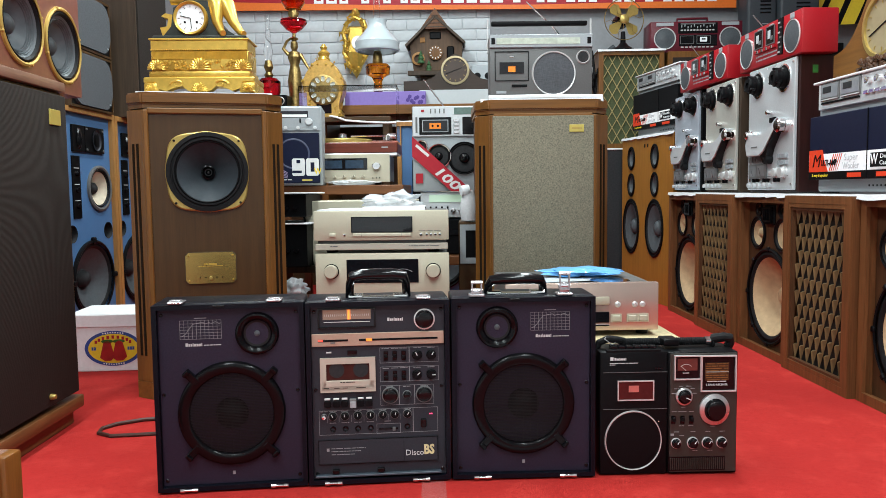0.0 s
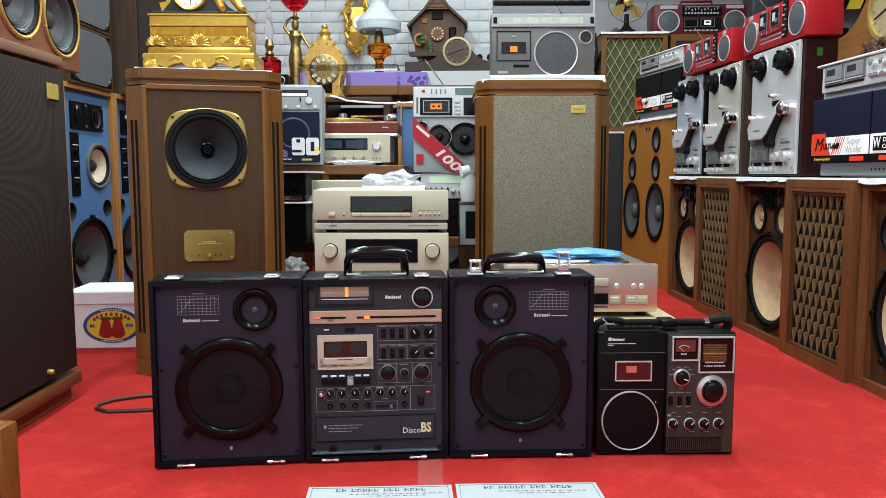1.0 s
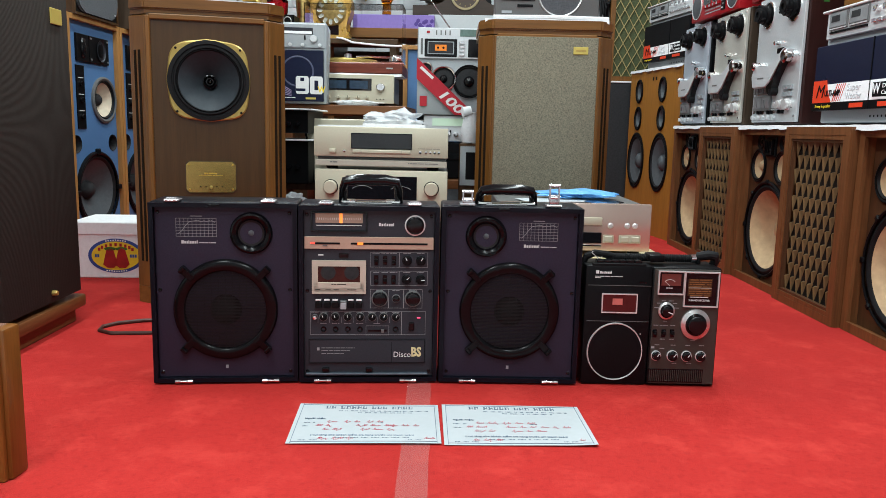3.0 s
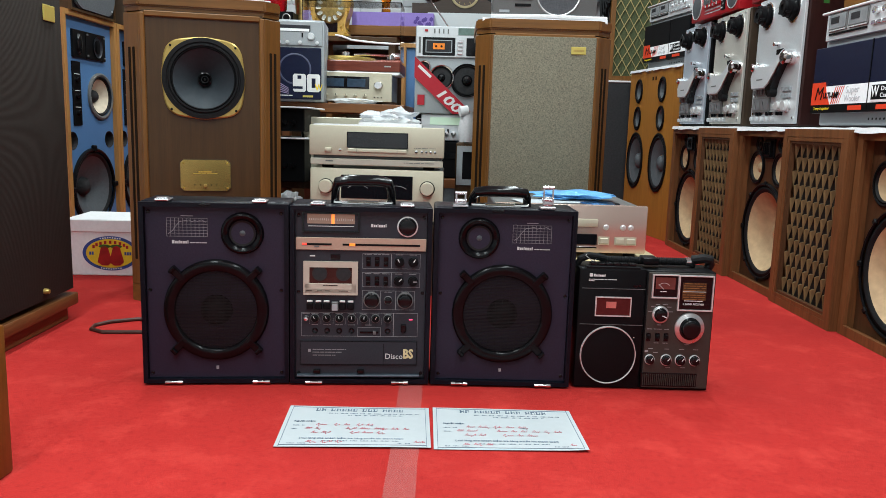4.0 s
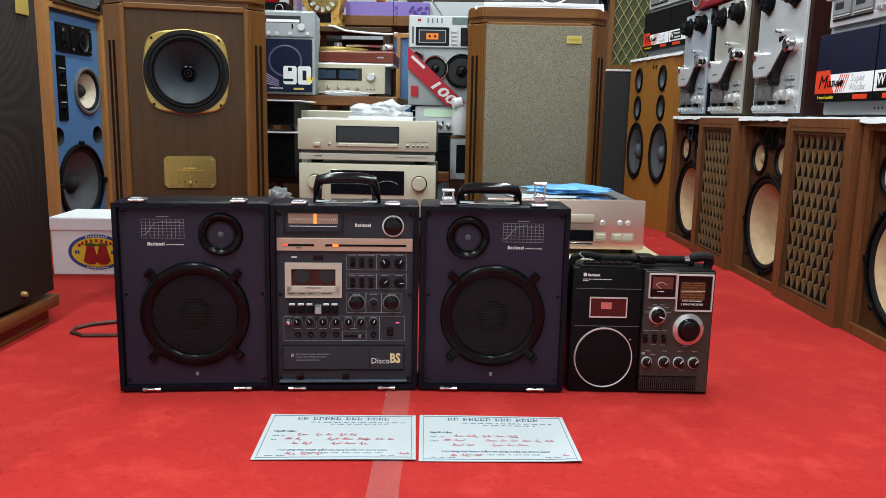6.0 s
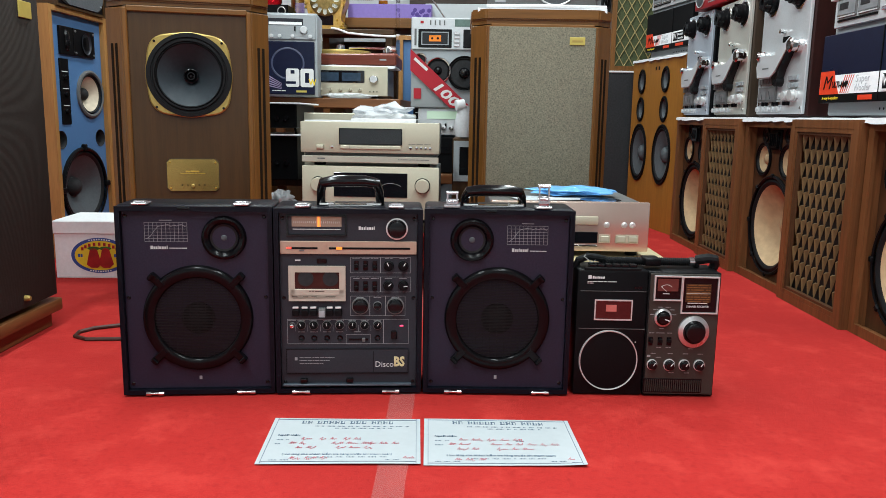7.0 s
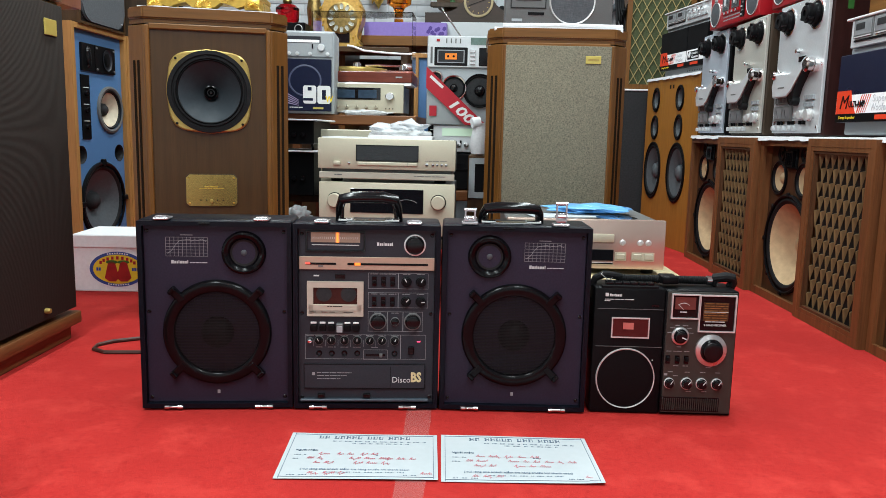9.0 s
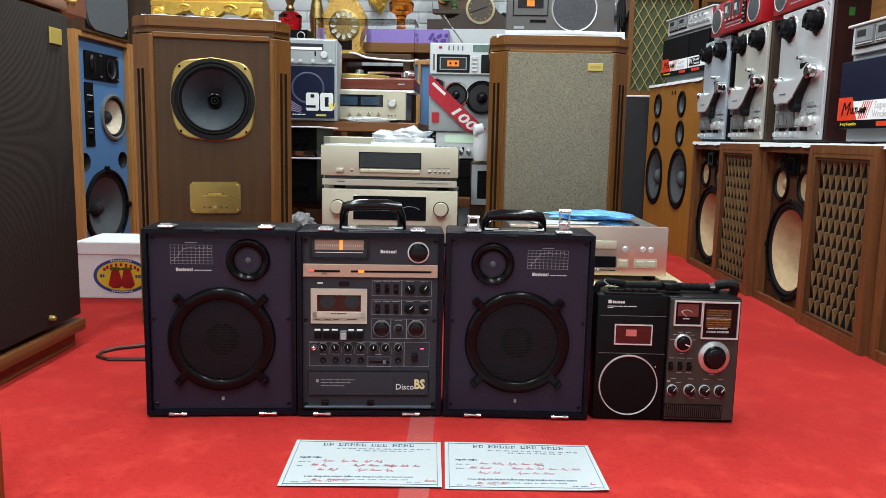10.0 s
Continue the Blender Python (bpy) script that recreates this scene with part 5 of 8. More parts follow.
def twin_woofer(m):
    t = thing("bookshelf_speaker", "burgundy speaker with two gold-ringed grey woofers on the grille speaker", "speaker", m)
    w, h, d = 0.62, 0.62, 0.36
    part("cabinet", box(frame_ring(B(), (0, d / 2 + 0.006, h / 2), w, h, 0.02, d - 0.012), (0, d - 0.01, h / 2), (w - 0.041, 0.016, h - 0.041)), M_BURGUNDY, t)
    baffle("baffle", M_BURGUNDY, t, w - 0.001, h - 0.001, h / 2, -0.001, 0.012, [(0.188, 0.148, 0.107), (-0.058, 0.165, 0.107)])
    pbox("base_board", M_LEDGE, t, (-0.075, d / 2 - 0.008, 0.014), (0.47, d + 0.016, 0.03), 0.004, 2, "brown wooden ledge")
    for x, z in ((0.188, 0.148), (-0.058, 0.165)):
        dv = speaker_driver(t, "woofer", (x, -0.001, z), 0.107, M_CONE_LIGHT, M_RIM, 0.011, 0.05, 0.3, M_CONE_GREY, 0.007)
        for k in range(4):
            plathe("cone_ripple", M_CONE_LIGHT, dv, [(0.086 - 0.0045 * k, -0.0058 - 0.0042 * k), (0.085 - 0.0045 * k, -0.0053 - 0.0042 * k), (0.0835 - 0.0045 * k, -0.0085 - 0.0042 * k)], (x, -0.001, z), seg=40)
        for k in range(4):
            a = radians(20 + 90 * k)
            plathe("rim_bolt", M_RIM, dv, [(0.004, 0), (0.004, 0.009), (0.003, 0.01), (0, 0.01)], (x + 0.116 * math.cos(a), -0.001, z + 0.116 * math.sin(a)), seg=8)
    plathe("tweeter_ring", M_GOLD, t, [(0.03, 0), (0.04, 0.01), (0.05, 0.008), (0.052, 0)], (0.12, 0, 0.37), seg=24)
    for x in (-0.2, 0.27):
        plathe("bolt", M_BLACK, t, [(0.006, 0), (0.006, 0.004), (0, 0.005)], (x, 0, 0.06), seg=10)
    return t


twin_woofer(pose(-0.99, 2.005, 0.946, 0, 0, 93) @ Matrix.Diagonal((0.9, 0.9, 0.9, 1)))


def blue_monitor(m):
    t = thing("studio_monitor", "blue-baffled studio monitor speaker in a pine-edged cabinet", "speaker", m, "blue studio monitors")
    w, h, d = 0.43, 1.03, 0.4
    bm = B()
    frame_ring(bm, (0, d / 2, h / 2), w, h, 0.022, d)
    part("cabinet", bm, M_PINE, t)
    y = 0.02
    baffle("baffle", M_BLUE, t, w - 0.045, h - 0.045, h / 2, y, y + 0.015, [(0.085, 0.685, 0.088), (0, 0.28, 0.16), (-0.15, 0.49, 0.038), (0.15, 0.49, 0.038)])
    pbox("back_board", M_PINE, t, (0, d - 0.01, h / 2), (w - 0.046, 0.016, h - 0.046))
    hp = pbox("horn_plate", M_BLACK, t, (0.0, y - 0.004, 0.90), (0.26, 0.012, 0.115), 0.002)
    ht = plathe("horn_throat", M_FACE, hp, [(0.05, 0.0085), (0.046, 0.004), (0.03, 0.002), (0.012, 0.0012), (0, 0.0012)], (0, 0, 0), seg=32)
    ht.matrix_local = Matrix.Translation((0.058, y - 0.008, 0.90)) @ Matrix.Diagonal((0.72, 1, 0.95, 1))
    mouth = plathe("horn_mouth", M_BLACK, ht, [(0.03, 0.0095), (0, 0.0095)], (0, 0, 0), seg=24)
    mouth.matrix_local = Matrix.Diagonal((0.6, 1, 1.1, 1))
    sl = plathe("slot_tweeter", M_BLACK_GLOSS, hp, [(0.046, 0.004), (0.04, 0.012), (0.02, 0.016), (0, 0.017)], (0, 0, 0), seg=28)
    sl.matrix_local = Matrix.Translation((-0.088, y - 0.008, 0.90)) @ Matrix.Diagonal((0.3, 1, 1, 1))
    pbox("plate_joint", M_BLACK_GLOSS, hp, (-0.035, y - 0.0105, 0.90), (0.002, 0.002, 0.113))
    for sx_ in (-0.02, 0.118):
        for sz_ in (-0.045, 0.045):
            plathe("plate_bolt", M_STEEL_GREY, hp, [(0.005, 0), (0.005, 0.004), (0, 0.005)], (sx_, y - 0.01, 0.90 + sz_), seg=8)
    sp = pbox("control_strip", M_BLACK, t, (-0.105, y - 0.002, 0.69), (0.062, 0.006, 0.27), 0.001)
    for z in (0.62, 0.69, 0.76):
        plathe("level_knob", M_BLACK_GLOSS, sp, [(0.012, 0), (0.01, 0.012), (0, 0.012)], (-0.105, y - 0.004, z - 0.012), seg=14)
        pbox("mark", M_WHITE, sp, (-0.105, y - 0.006, z + 0.012), (0.04, 0.001, 0.003))
    speaker_driver(t, "midrange", (0.085, y, 0.685), 0.088, M_CONE_CREAM, M_STEEL_GREY, 0.016, 0.035, 0.32, M_CONE_DARK, 0.008)
    for x in (-0.15, 0.15):
        plathe("port", M_CONE_DARK, t, [(0.038, 0.001), (0.036, -0.03), (0.034, -0.1), (0, -0.1)], (x, y - 0.001, 0.49), seg=24)
    wf = speaker_driver(t, "woofer", (0, y, 0.28), 0.16, M_CONE_GREY, M_BLACK, 0.014, 0.055, 0.26, M_CONE_DARK, 0.01)
    lug = finish(box(B(), (0, -0.008, 0), (0.03, 0.018, 0.024), 0.004), "lug", M_BLACK)
    for k in range(4):
        a = radians(90 * k)
        share("lug", lug, wf, Matrix.Translation((0.172 * math.cos(a), y - 0.002, 0.28 + 0.172 * math.sin(a))) @ Matrix.Rotation(-a, 4, "Y"))
    return t


WIDE = Matrix.Diagonal((1.17, 1, 1, 1))
blue_monitor(pose(-1.52, 3.375, 0, 0, 0, 92) @ WIDE)
blue_monitor(pose(-1.538, 3.885, 0, 0, 0, 92) @ WIDE)


def cube_speaker(m, w, h, d, side, grille, label, group=""):
    t = thing("bookshelf_speaker", label, "speaker", m, group)
    pbox("cabinet", side, t, (0, d / 2, h / 2), (w, d, h), 0.003)
    part("front_edge", frame_ring(B(), (0, -0.004, h / 2), w, h, 0.01, 0.012), side, t)
    pbox("front_board", M_BLACK, t, (0, 0.0, h / 2), (w - 0.021, 0.01, h - 0.021))
    hw, hh, rr = w / 2 - 0.016, h / 2 - 0.014, 0.07 if h < 0.4 else 0.012
    poly = [(sx * (hw - rr) + rr * math.cos(radians(a0 + 15 * i)), h / 2 + sz * (hh - rr) + rr * math.sin(radians(a0 + 15 * i))) for sx, sz, a0 in ((1, 1, 0), (-1, 1, 90), (-1, -1, 180), (1, -1, 270)) for i in range(7)]
    gbm = prism(B(), poly, -0.016, -0.004)
    bmesh.ops.bevel(gbm, geom=[e for e in gbm.edges if all(v.co.y < -0.015 for v in e.verts)], offset=0.005, segments=2, affect="EDGES")
    part("grille", gbm, grille, t, "dark cloth grille")
    pbox("badge", M_SILVER, t, (w / 2 - 0.05, -0.017, 0.04), (0.016, 0.002, 0.006))
    return t


for z in (1.03, 1.285):
    cube_speaker(pose(-1.52, 3.39, z, 0, 0, 92), 0.42, 0.25, 0.36, M_WALNUT, M_GREY_GRILLE, "dark grey foam-fronted speaker stacked on the blue monitor", "stacked grey speakers")
cube_speaker(pose(-1.46, 3.92, 1.03, 0, 0, 92), 0.42, 0.78, 0.4, M_DARK_WOOD, M_DARK_GRILLE, "tall brown wood speaker with dark ribbed grille")


# ---- amplifiers between the tall speakers ----
def champagne_player(m):
    t = thing("disc_player", "champagne aluminium disc player with dark display", "disc player", m, "champagne hi-fi units")
    w, h = 0.468, 0.125
    pbox("case", M_STEEL_GREY, t, (0, 0.2, h / 2 + 0.012), (w - 0.02, 0.38, h - 0.01), 0.003)
    pbox("fascia", M_CHAMPAGNE, t, (0, 0, h / 2 + 0.022), (w, 0.022, h - 0.022), 0.003, 2)
    pbox("lower_fascia", paint("grey_champagne", (0.46, 0.43, 0.36), 0.4, 0.2, 0.04, 300, 0.03), t, (0, 0.003, 0.011), (w - 0.006, 0.02, 0.022), 0.002)
    ds = pbox("display", M_DARK_GLASS, t, (0.003, -0.012, 0.088), (0.208, 0.004, 0.05), 0.001)
    part("display_rim", frame_ring(B(), (0.003, -0.0125, 0.088), 0.212, 0.054, 0.003, 0.005), M_BLACK_GLOSS, ds)
    pbox("tray", M_CHAMPAGNE, t, (0.003, -0.0135, 0.052), (0.205, 0.006, 0.012), 0.002)
    for x in (-0.068, 0.072):
        pbox("tray_gap", M_STEEL_GREY, t, (x, -0.017, 0.052), (0.001, 0.001, 0.012))
    pbox("power_button", M_CHAMPAGNE, t, (-0.168, -0.014, 0.052), (0.024, 0.012, 0.014), 0.003, 2)
    for x, r in ((-0.127, 0.004), (0.138, 0.005), (0.158, 0.004), (0.173, 0.004), (0.188, 0.004), (0.203, 0.004)):
        plathe("button", M_CHROME, t, [(r, 0), (r, 0.004), (0, 0.005)], (x, -0.011, 0.053), seg=14)
    print_bars(bm := B(), 0.095, 0.205, -0.0075, 0.013, 0.0022, 8)
    print_bars(bm, -0.178, -0.15, -0.0075, 0.013, 0.004, 2)
    print_bars(bm, 0.13, 0.21, -0.0112, 0.065, 0.0015, 5)
    part("print", bm, M_STEEL_GREY, t)
    for x in (-0.18, 0.18):
        plathe("foot", M_BLACK, t, [(0.02, -0.012), (0.022, 0), (0, 0)], (x, 0.05, 0), "z", 16)
    return t


def champagne_amp(m):
    t = thing("amplifier", "champagne aluminium amplifier with twin meters and round knobs", "amplifier", m, "champagne hi-fi units")
    w, h = 0.465, 0.178
    pbox("case", M_STEEL_GREY, t, (0, 0.21, h / 2 - 0.004), (w - 0.02, 0.4, h - 0.01), 0.003)
    pbox("fascia", M_CHAMPAGNE, t, (0, 0, h / 2), (w, 0.022, h), 0.003, 2)
    win = pbox("meter_window", M_DARK_GLASS, t, (0.001, -0.012, h - 0.062), (0.25, 0.004, 0.082), 0.001)
    for x in (-0.065, 0.07):
        arc = [(x + 0.045 * math.sin(radians(a)), -0.0145, h - 0.085 + 0.03 * math.cos(radians(a))) for a in range(-50, 55, 10)]
        part("meter_arc", tube(B(), arc, 0.0008, 5), M_GREY_PRINT, win)
    for x in (-0.177, 0.177):
        k = plathe("knob", M_CHAMPAGNE, t, [(0.0235, 0), (0.0235, 0.02), (0.021, 0.023), (0, 0.0235)], (x, -0.011, h - 0.062), seg=36)
        plathe("knob_ring", M_BLACK, k, [(0.0235, 0), (0.0265, 0), (0.0265, 0.002), (0.0235, 0.003)], (x, -0.011, h - 0.062), seg=36)
    for x in (-0.18, 0.18):
        plathe("foot", M_BLACK, t, [(0.022, -0.012), (0.024, 0), (0, 0)], (x, 0.05, 0), "z", 16)
    return t


def table(name, label, m, w, d, h, material, th=0.03):
    t = thing(name, label, "table", m)
    pbox("top", material, t, (0, d / 2, h - th / 2), (w, d, th), 0.003)
    for sx in (-1, 1):
        for y in (0.03, d - 0.03):
            pbox("leg", material, t, (sx * (w / 2 - 0.03), y, (h - th) / 2), (0.04, 0.04, h - th), 0.002)
    return t


AMP = pose(-0.153, 2.65, 0.265, 0, 0, 1.0)
table("stand", "low dark wooden hi-fi stand", pose(-0.153, 2.63, 0, 0, 0, 1), 0.5, 0.44, 0.253, M_DARK_WOOD)
champagne_amp(AMP)
champagne_player(AMP @ pose(-0.002, 0.0, 0.190))


def plastic_bag(m, size, label, material, seed, category="plastic bag"):
    """A crumpled bag."""
    rnd_ = random.Random(seed)
    bm = B()
    bmesh.ops.create_icosphere(bm, subdivisions=4, radius=1)
    off = Vector((rnd_.uniform(0, 9), rnd_.uniform(0, 9), rnd_.uniform(0, 9)))
    for v in bm.verts:
        n = noise.noise(v.co * 2.2 + off) * 0.4 + abs(noise.noise(v.co * 4 + off)) * 0.22 - abs(noise.noise(v.co * 9 + off)) * 0.1
        p = v.co * (0.8 + n)
        v.co = Vector((p.x * size[0] / 2, p.y * size[1] / 2, max(0.0, (p.z * 0.5 + 0.42)) * size[2]))
    ob = new("plastic_bag", finish(bm, "plastic_bag", material))
    ob.data.set_sharp_from_angle(angle=radians(75))
    ob.matrix_world = m
    return tagged(ob, label, category)


M_BAG, bt, bb = nodes_of("milky_plastic_film")
bb.inputs["Base Color"].default_value = (0.72, 0.75, 0.78, 1)
bb.inputs["Roughness"].default_value, bb.inputs["Alpha"].default_value = 0.22, 0.5
bumped(bt, bb, noise_node(bt, coords(bt), 45, 4), 0.5, 0.006)
M_BLUE_BAG = paint("sky_blue_plastic", (0.15, 0.42, 0.78), 0.3, 0, 0.12, 40, 0.3, 0.2)
PLAYER_TOP = AMP @ pose(0, 0, 0.19 + 0.135)
plastic_bag(PLAYER_TOP @ pose(0.02, 0.17, 0), (0.24, 0.2, 0.075), "crumpled clear plastic bag on the disc player", M_BAG, 3)
wrap = thing("wrapping", "flat white foam wrapping on the disc player", "wrapping", pose(0, 0, 0))
for dx_, dz_, L_, sd_ in ((-0.05, 0.0, 0.36, 41), (0.04, 0.008, 0.22, 42)):
    foam_strip("foam_sheet", wrap, PLAYER_TOP @ pose(dx_, 0.03, dz_, 0, 0, 2 * dx_ * 20), L_, 0.28, sd_, 0.01)
plastic_bag(pose(-0.485, 2.72, 0.27), (0.12, 0.12, 0.09), "clear plastic bag stuffed beside the tall speaker", M_BAG, 8)

# left pile behind the tall speaker
crate = thing("wooden_crate", "small wooden crate holding plastic wrap", "crate", pose(-0.5, 2.68, 0))
pbox("box", M_RED_WOOD_H, crate, (0, 0.1, 0.135), (0.16, 0.2, 0.27), 0.003)
for z, h_, lab in ((0.36, 0.17, "black boxed hi-fi unit stacked on a shelf"), (0.56, 0.09, "black hi-fi unit with a white sheet on top")):
    u = thing("hifi_unit", lab, "hi-fi unit", pose(-0.62, 3.0, z))
    pbox("case", M_BLACK, u, (0, 0.15, h_ / 2), (0.26, 0.3, h_), 0.004)
    pbox("cover_sheet", M_CLOTH_WHITE, u, (0.01, 0.14, h_ + 0.003), (0.28, 0.33, 0.006), 0.002)
    for i in range(3):
        plathe("knob", M_BLACK_GLOSS, u, [(0.01, 0), (0.01, 0.012), (0, 0.013)], (0.02 + 0.035 * i, 0, h_ * 0.4), seg=14)
table("stand", "dark wooden stand under the stacked hi-fi units", pose(-0.42, 3.09, 0), 0.68, 0.34, 0.358, M_DARK_WOOD)
tuner = thing("tuner", "cream hi-fi unit behind the disc player", "hi-fi unit", pose(-0.3, 3.12, 0.36))
pbox("case", M_CHAMPAGNE, tuner, (0, 0.15, 0.13), (0.46, 0.3, 0.26), 0.003)
part("cable", tube(B(), [(-0.235, -0.01, 0.28), (-0.22, -0.03, 0.2), (-0.2, -0.03, 0.12), (-0.19, -0.02, 0.0)], 0.005, 8), M_BLACK, tuner)

# rack of shelves behind
rack = thing("shelf_rack", "reddish wooden shelf rack holding hi-fi units", "shelf", pose(-0.28, 3.45, 0))
for z in (0.34, 0.664):
    pbox("shelf_board", M_RED_WOOD_H, rack, (-0.16 if z > 0.5 else 0.1, 0.25, z), (0.595 if z > 0.5 else 1.1, 0.5, 0.042), 0.003)
for x in (-0.4, 0.09):
    for y in (0.03, 0.47):
        pbox("upright", M_RED_WOOD, rack, (x, y, 0.325), (0.035, 0.035, 0.65), 0.002)


def wrapped_boombox(m):
    """Tall silver stereo with a navy printed sleeve over its speaker."""
    t = thing("boombox", "silver stereo unit in a navy sleeve printed with a wattage", "boombox", m)
    w, h = 0.23, 0.375
    pbox("body", M_SILVER, t, (0, 0.12, h / 2), (w, 0.24, h), 0.006, 2)
    f = pbox("tuner_panel", M_SILVER, t, (0, -0.003, h - 0.062), (w - 0.014, 0.01, 0.11), 0.002)
    pbox("dial_window", M_FACE, f, (-0.02, -0.009, h - 0.04), (0.15, 0.002, 0.03), 0.0005)
    pbox("dial_strip", M_CARD_WHITE, f, (-0.02, -0.0105, h - 0.047), (0.14, 0.001, 0.012))
    plathe("tuning_knob", M_ALU, f, [(0.017, 0), (0.017, 0.008), (0.014, 0.014), (0, 0.014)], (0.058, -0.008, h - 0.075), seg=24)
    for x in (-0.08, -0.045, 0.01, 0.085):
        plathe("knob", M_ALU, f, [(0.008, 0), (0.008, 0.01), (0, 0.011)], (x, -0.008, h - 0.103), seg=14)
    pbox("lever", M_BLACK, f, (0.02, -0.010, h - 0.07), (0.006, 0.006, 0.02))
    s = pbox("sleeve", M_NAVY, t, (-0.004, -0.006, 0.13), (w - 0.018, 0.018, 0.236), 0.002, 1, "navy printed sleeve")
    ring = lathe(B(), [(0.072, 0), (0.07, 0.001), (0.066, 0.0012), (0.064, 0)], (-0.012, -0.0152, 0.15), seg=48)
    part("printed_ring", ring, paint("slate_print", (0.05, 0.06, 0.11), 0.4), s)
    for cx_, holes in ((0.008, ((0.026, 0.016), (-0.022, 0.012))), (0.07, ((0.0, 0.044),))):
        bm = prism(B(), [(cx_ + a * 0.0285, 0.087 + b * 0.041) for a, b in ((-1, -0.82), (-0.8, -1), (0.8, -1), (1, -0.82), (1, 0.82), (0.8, 1), (-0.8, 1), (-1, 0.82))], -0.0168, -0.0155)
        digit = part("printed_digit", bm, M_WHITE, s)
        for z_, h2 in holes:
            pbox("digit_gap", M_NAVY, digit, (cx_ - (0.007 if z_ < 0 else 0.0), -0.0166, 0.087 + z_), (0.042 if z_ < 0 else 0.017, 0.0014, h2))
    words("lettering", "W", 0.04, M_YELLOW, s, (0.093, -0.0182, 0.066), width=0.034, bold=0.001)
    st = B()
    for i in range(5):
        prism(st, [(-0.108, 0.05 + 0.012 * i), (-0.04, 0.035 + 0.006 * i), (-0.04, 0.038 + 0.006 * i), (-0.108, 0.056 + 0.012 * i)], -0.0162, -0.0150)
    part("printed_rays", st, paint("lilac_print", (0.25, 0.2, 0.32), 0.5), s)
    pbox("label_strip", M_LABEL_GOLD, s, (0.045, -0.0158, 0.026), (0.045, 0.001, 0.009))
    part("label_print", print_bars(B(), -0.08, -0.02, -0.0156, 0.028, 0.004, 4), M_WHITE, s)
    return t


wrapped_boombox(pose(-0.617, 3.43, 0.686, 0, 0, 7) @ Matrix.Diagonal((1, 1, 0.945, 1)))
plastic_bag(pose(-0.37, 3.47, 0.686), (0.26, 0.07, 0.026), "strip of crumpled clear plastic on the shelf edge", M_BAG, 11)


def integrated_amp(m):
    t = thing("amplifier", "champagne amplifier with dark meter window on the rack", "amplifier", m, "champagne hi-fi units")
    w, h = 0.45, 0.15
    pbox("case", M_STEEL_GREY, t, (0, 0.18, h / 2), (w - 0.01, 0.34, h - 0.008), 0.003)
    pbox("fascia", M_CHAMPAGNE, t, (0, 0, h / 2), (w, 0.02, h), 0.002)
    win = pbox("meter_window", M_DARK_GLASS, t, (0.01, -0.011, h * 0.65), (0.22, 0.003, 0.062), 0.001)
    for x in (-0.04, 0.06):
        pbox("meter", paint("blue_meter", (0.03, 0.05, 0.08), 0.15), win, (x, -0.013, h * 0.64), (0.085, 0.001, 0.042))
    plathe("volume_knob", M_CHROME, t, [(0.02, 0), (0.02, 0.016), (0.017, 0.02), (0, 0.02)], (0.163, -0.01, h * 0.57), seg=28)
    for i in range(7):
        plathe("knob", M_CHAMPAGNE, t, [(0.008, 0), (0.008, 0.01), (0.006, 0.012), (0, 0.012)], (-0.17 + 0.045 * i, -0.01, h * 0.2), seg=16)
        pbox("pointer", M_BLACK, t, (-0.17 + 0.045 * i, -0.0225, h * 0.22), (0.002, 0.001, 0.012))
    for i in range(3):
        plathe("button", M_BLACK, t, [(0.003, 0), (0.003, 0.003), (0, 0.003)], (0.145 + 0.016 * i, -0.01, h * 0.15), seg=10)
    for x in (-0.19, 0.16):
        plathe("foot", M_BLACK, t, [(0.02, -0.014), (0.022, 0), (0, 0)], (x, 0.04, 0), "z", 16)
    return t


integrated_amp(pose(-0.442, 3.60, 0.699, 0, 0, 1.5) @ Matrix.Diagonal((1, 1, 0.88, 1)))


def turntable(m):
    t = thing("turntable", "red-brown turntable with clear open lid on the amplifier", "turntable", m)
    w, d = 0.46, 0.34
    pbox("plinth", wood("dark_red_plinth", (0.14, 0.03, 0.018), "x", 0.3), t, (0, d / 2, 0.03), (w, d, 0.05), 0.004)
    pbox("badge", M_SILVER, t, (0.17, -0.001, 0.03), (0.03, 0.002, 0.006))
    plathe("platter", M_BRASS, t, [(0.145, 0), (0.148, 0.012), (0.145, 0.022), (0.01, 0.024), (0, 0.024)], (-0.05, d / 2, 0.055), "z", 48, "gold coloured platter")
    plathe("spindle_weight", M_CHROME, t, [(0.02, 0), (0.02, 0.025), (0.012, 0.03), (0, 0.03)], (-0.05, d / 2, 0.079), "z", 24)
    arm = plathe("tonearm_base", M_CHROME, t, [(0.03, 0), (0.03, 0.02), (0.018, 0.022), (0.018, 0.05), (0, 0.05)], (0.16, d - 0.08, 0.055), "z", 20)
    part("arm_tube", tube(B(), [(0.19, d - 0.07, 0.1), (0.16, d - 0.08, 0.1), (0.05, 0.12, 0.092), (0.0, 0.1, 0.088)], 0.005, 8), M_CHROME, arm)
    plathe("counterweight", M_CHROME, arm, [(0.014, -0.02), (0.016, 0), (0.014, 0.02), (0, 0.021)], (0.185, d - 0.072, 0.1), "x", 16)
    lid = part("lid", frame_ring(B(), (0, 0.1, 0.19), w, 0.26, 0.003, 0.2), M_ACRYLIC, t, "clear acrylic lid")
    lid.visible_shadow = False
    return t


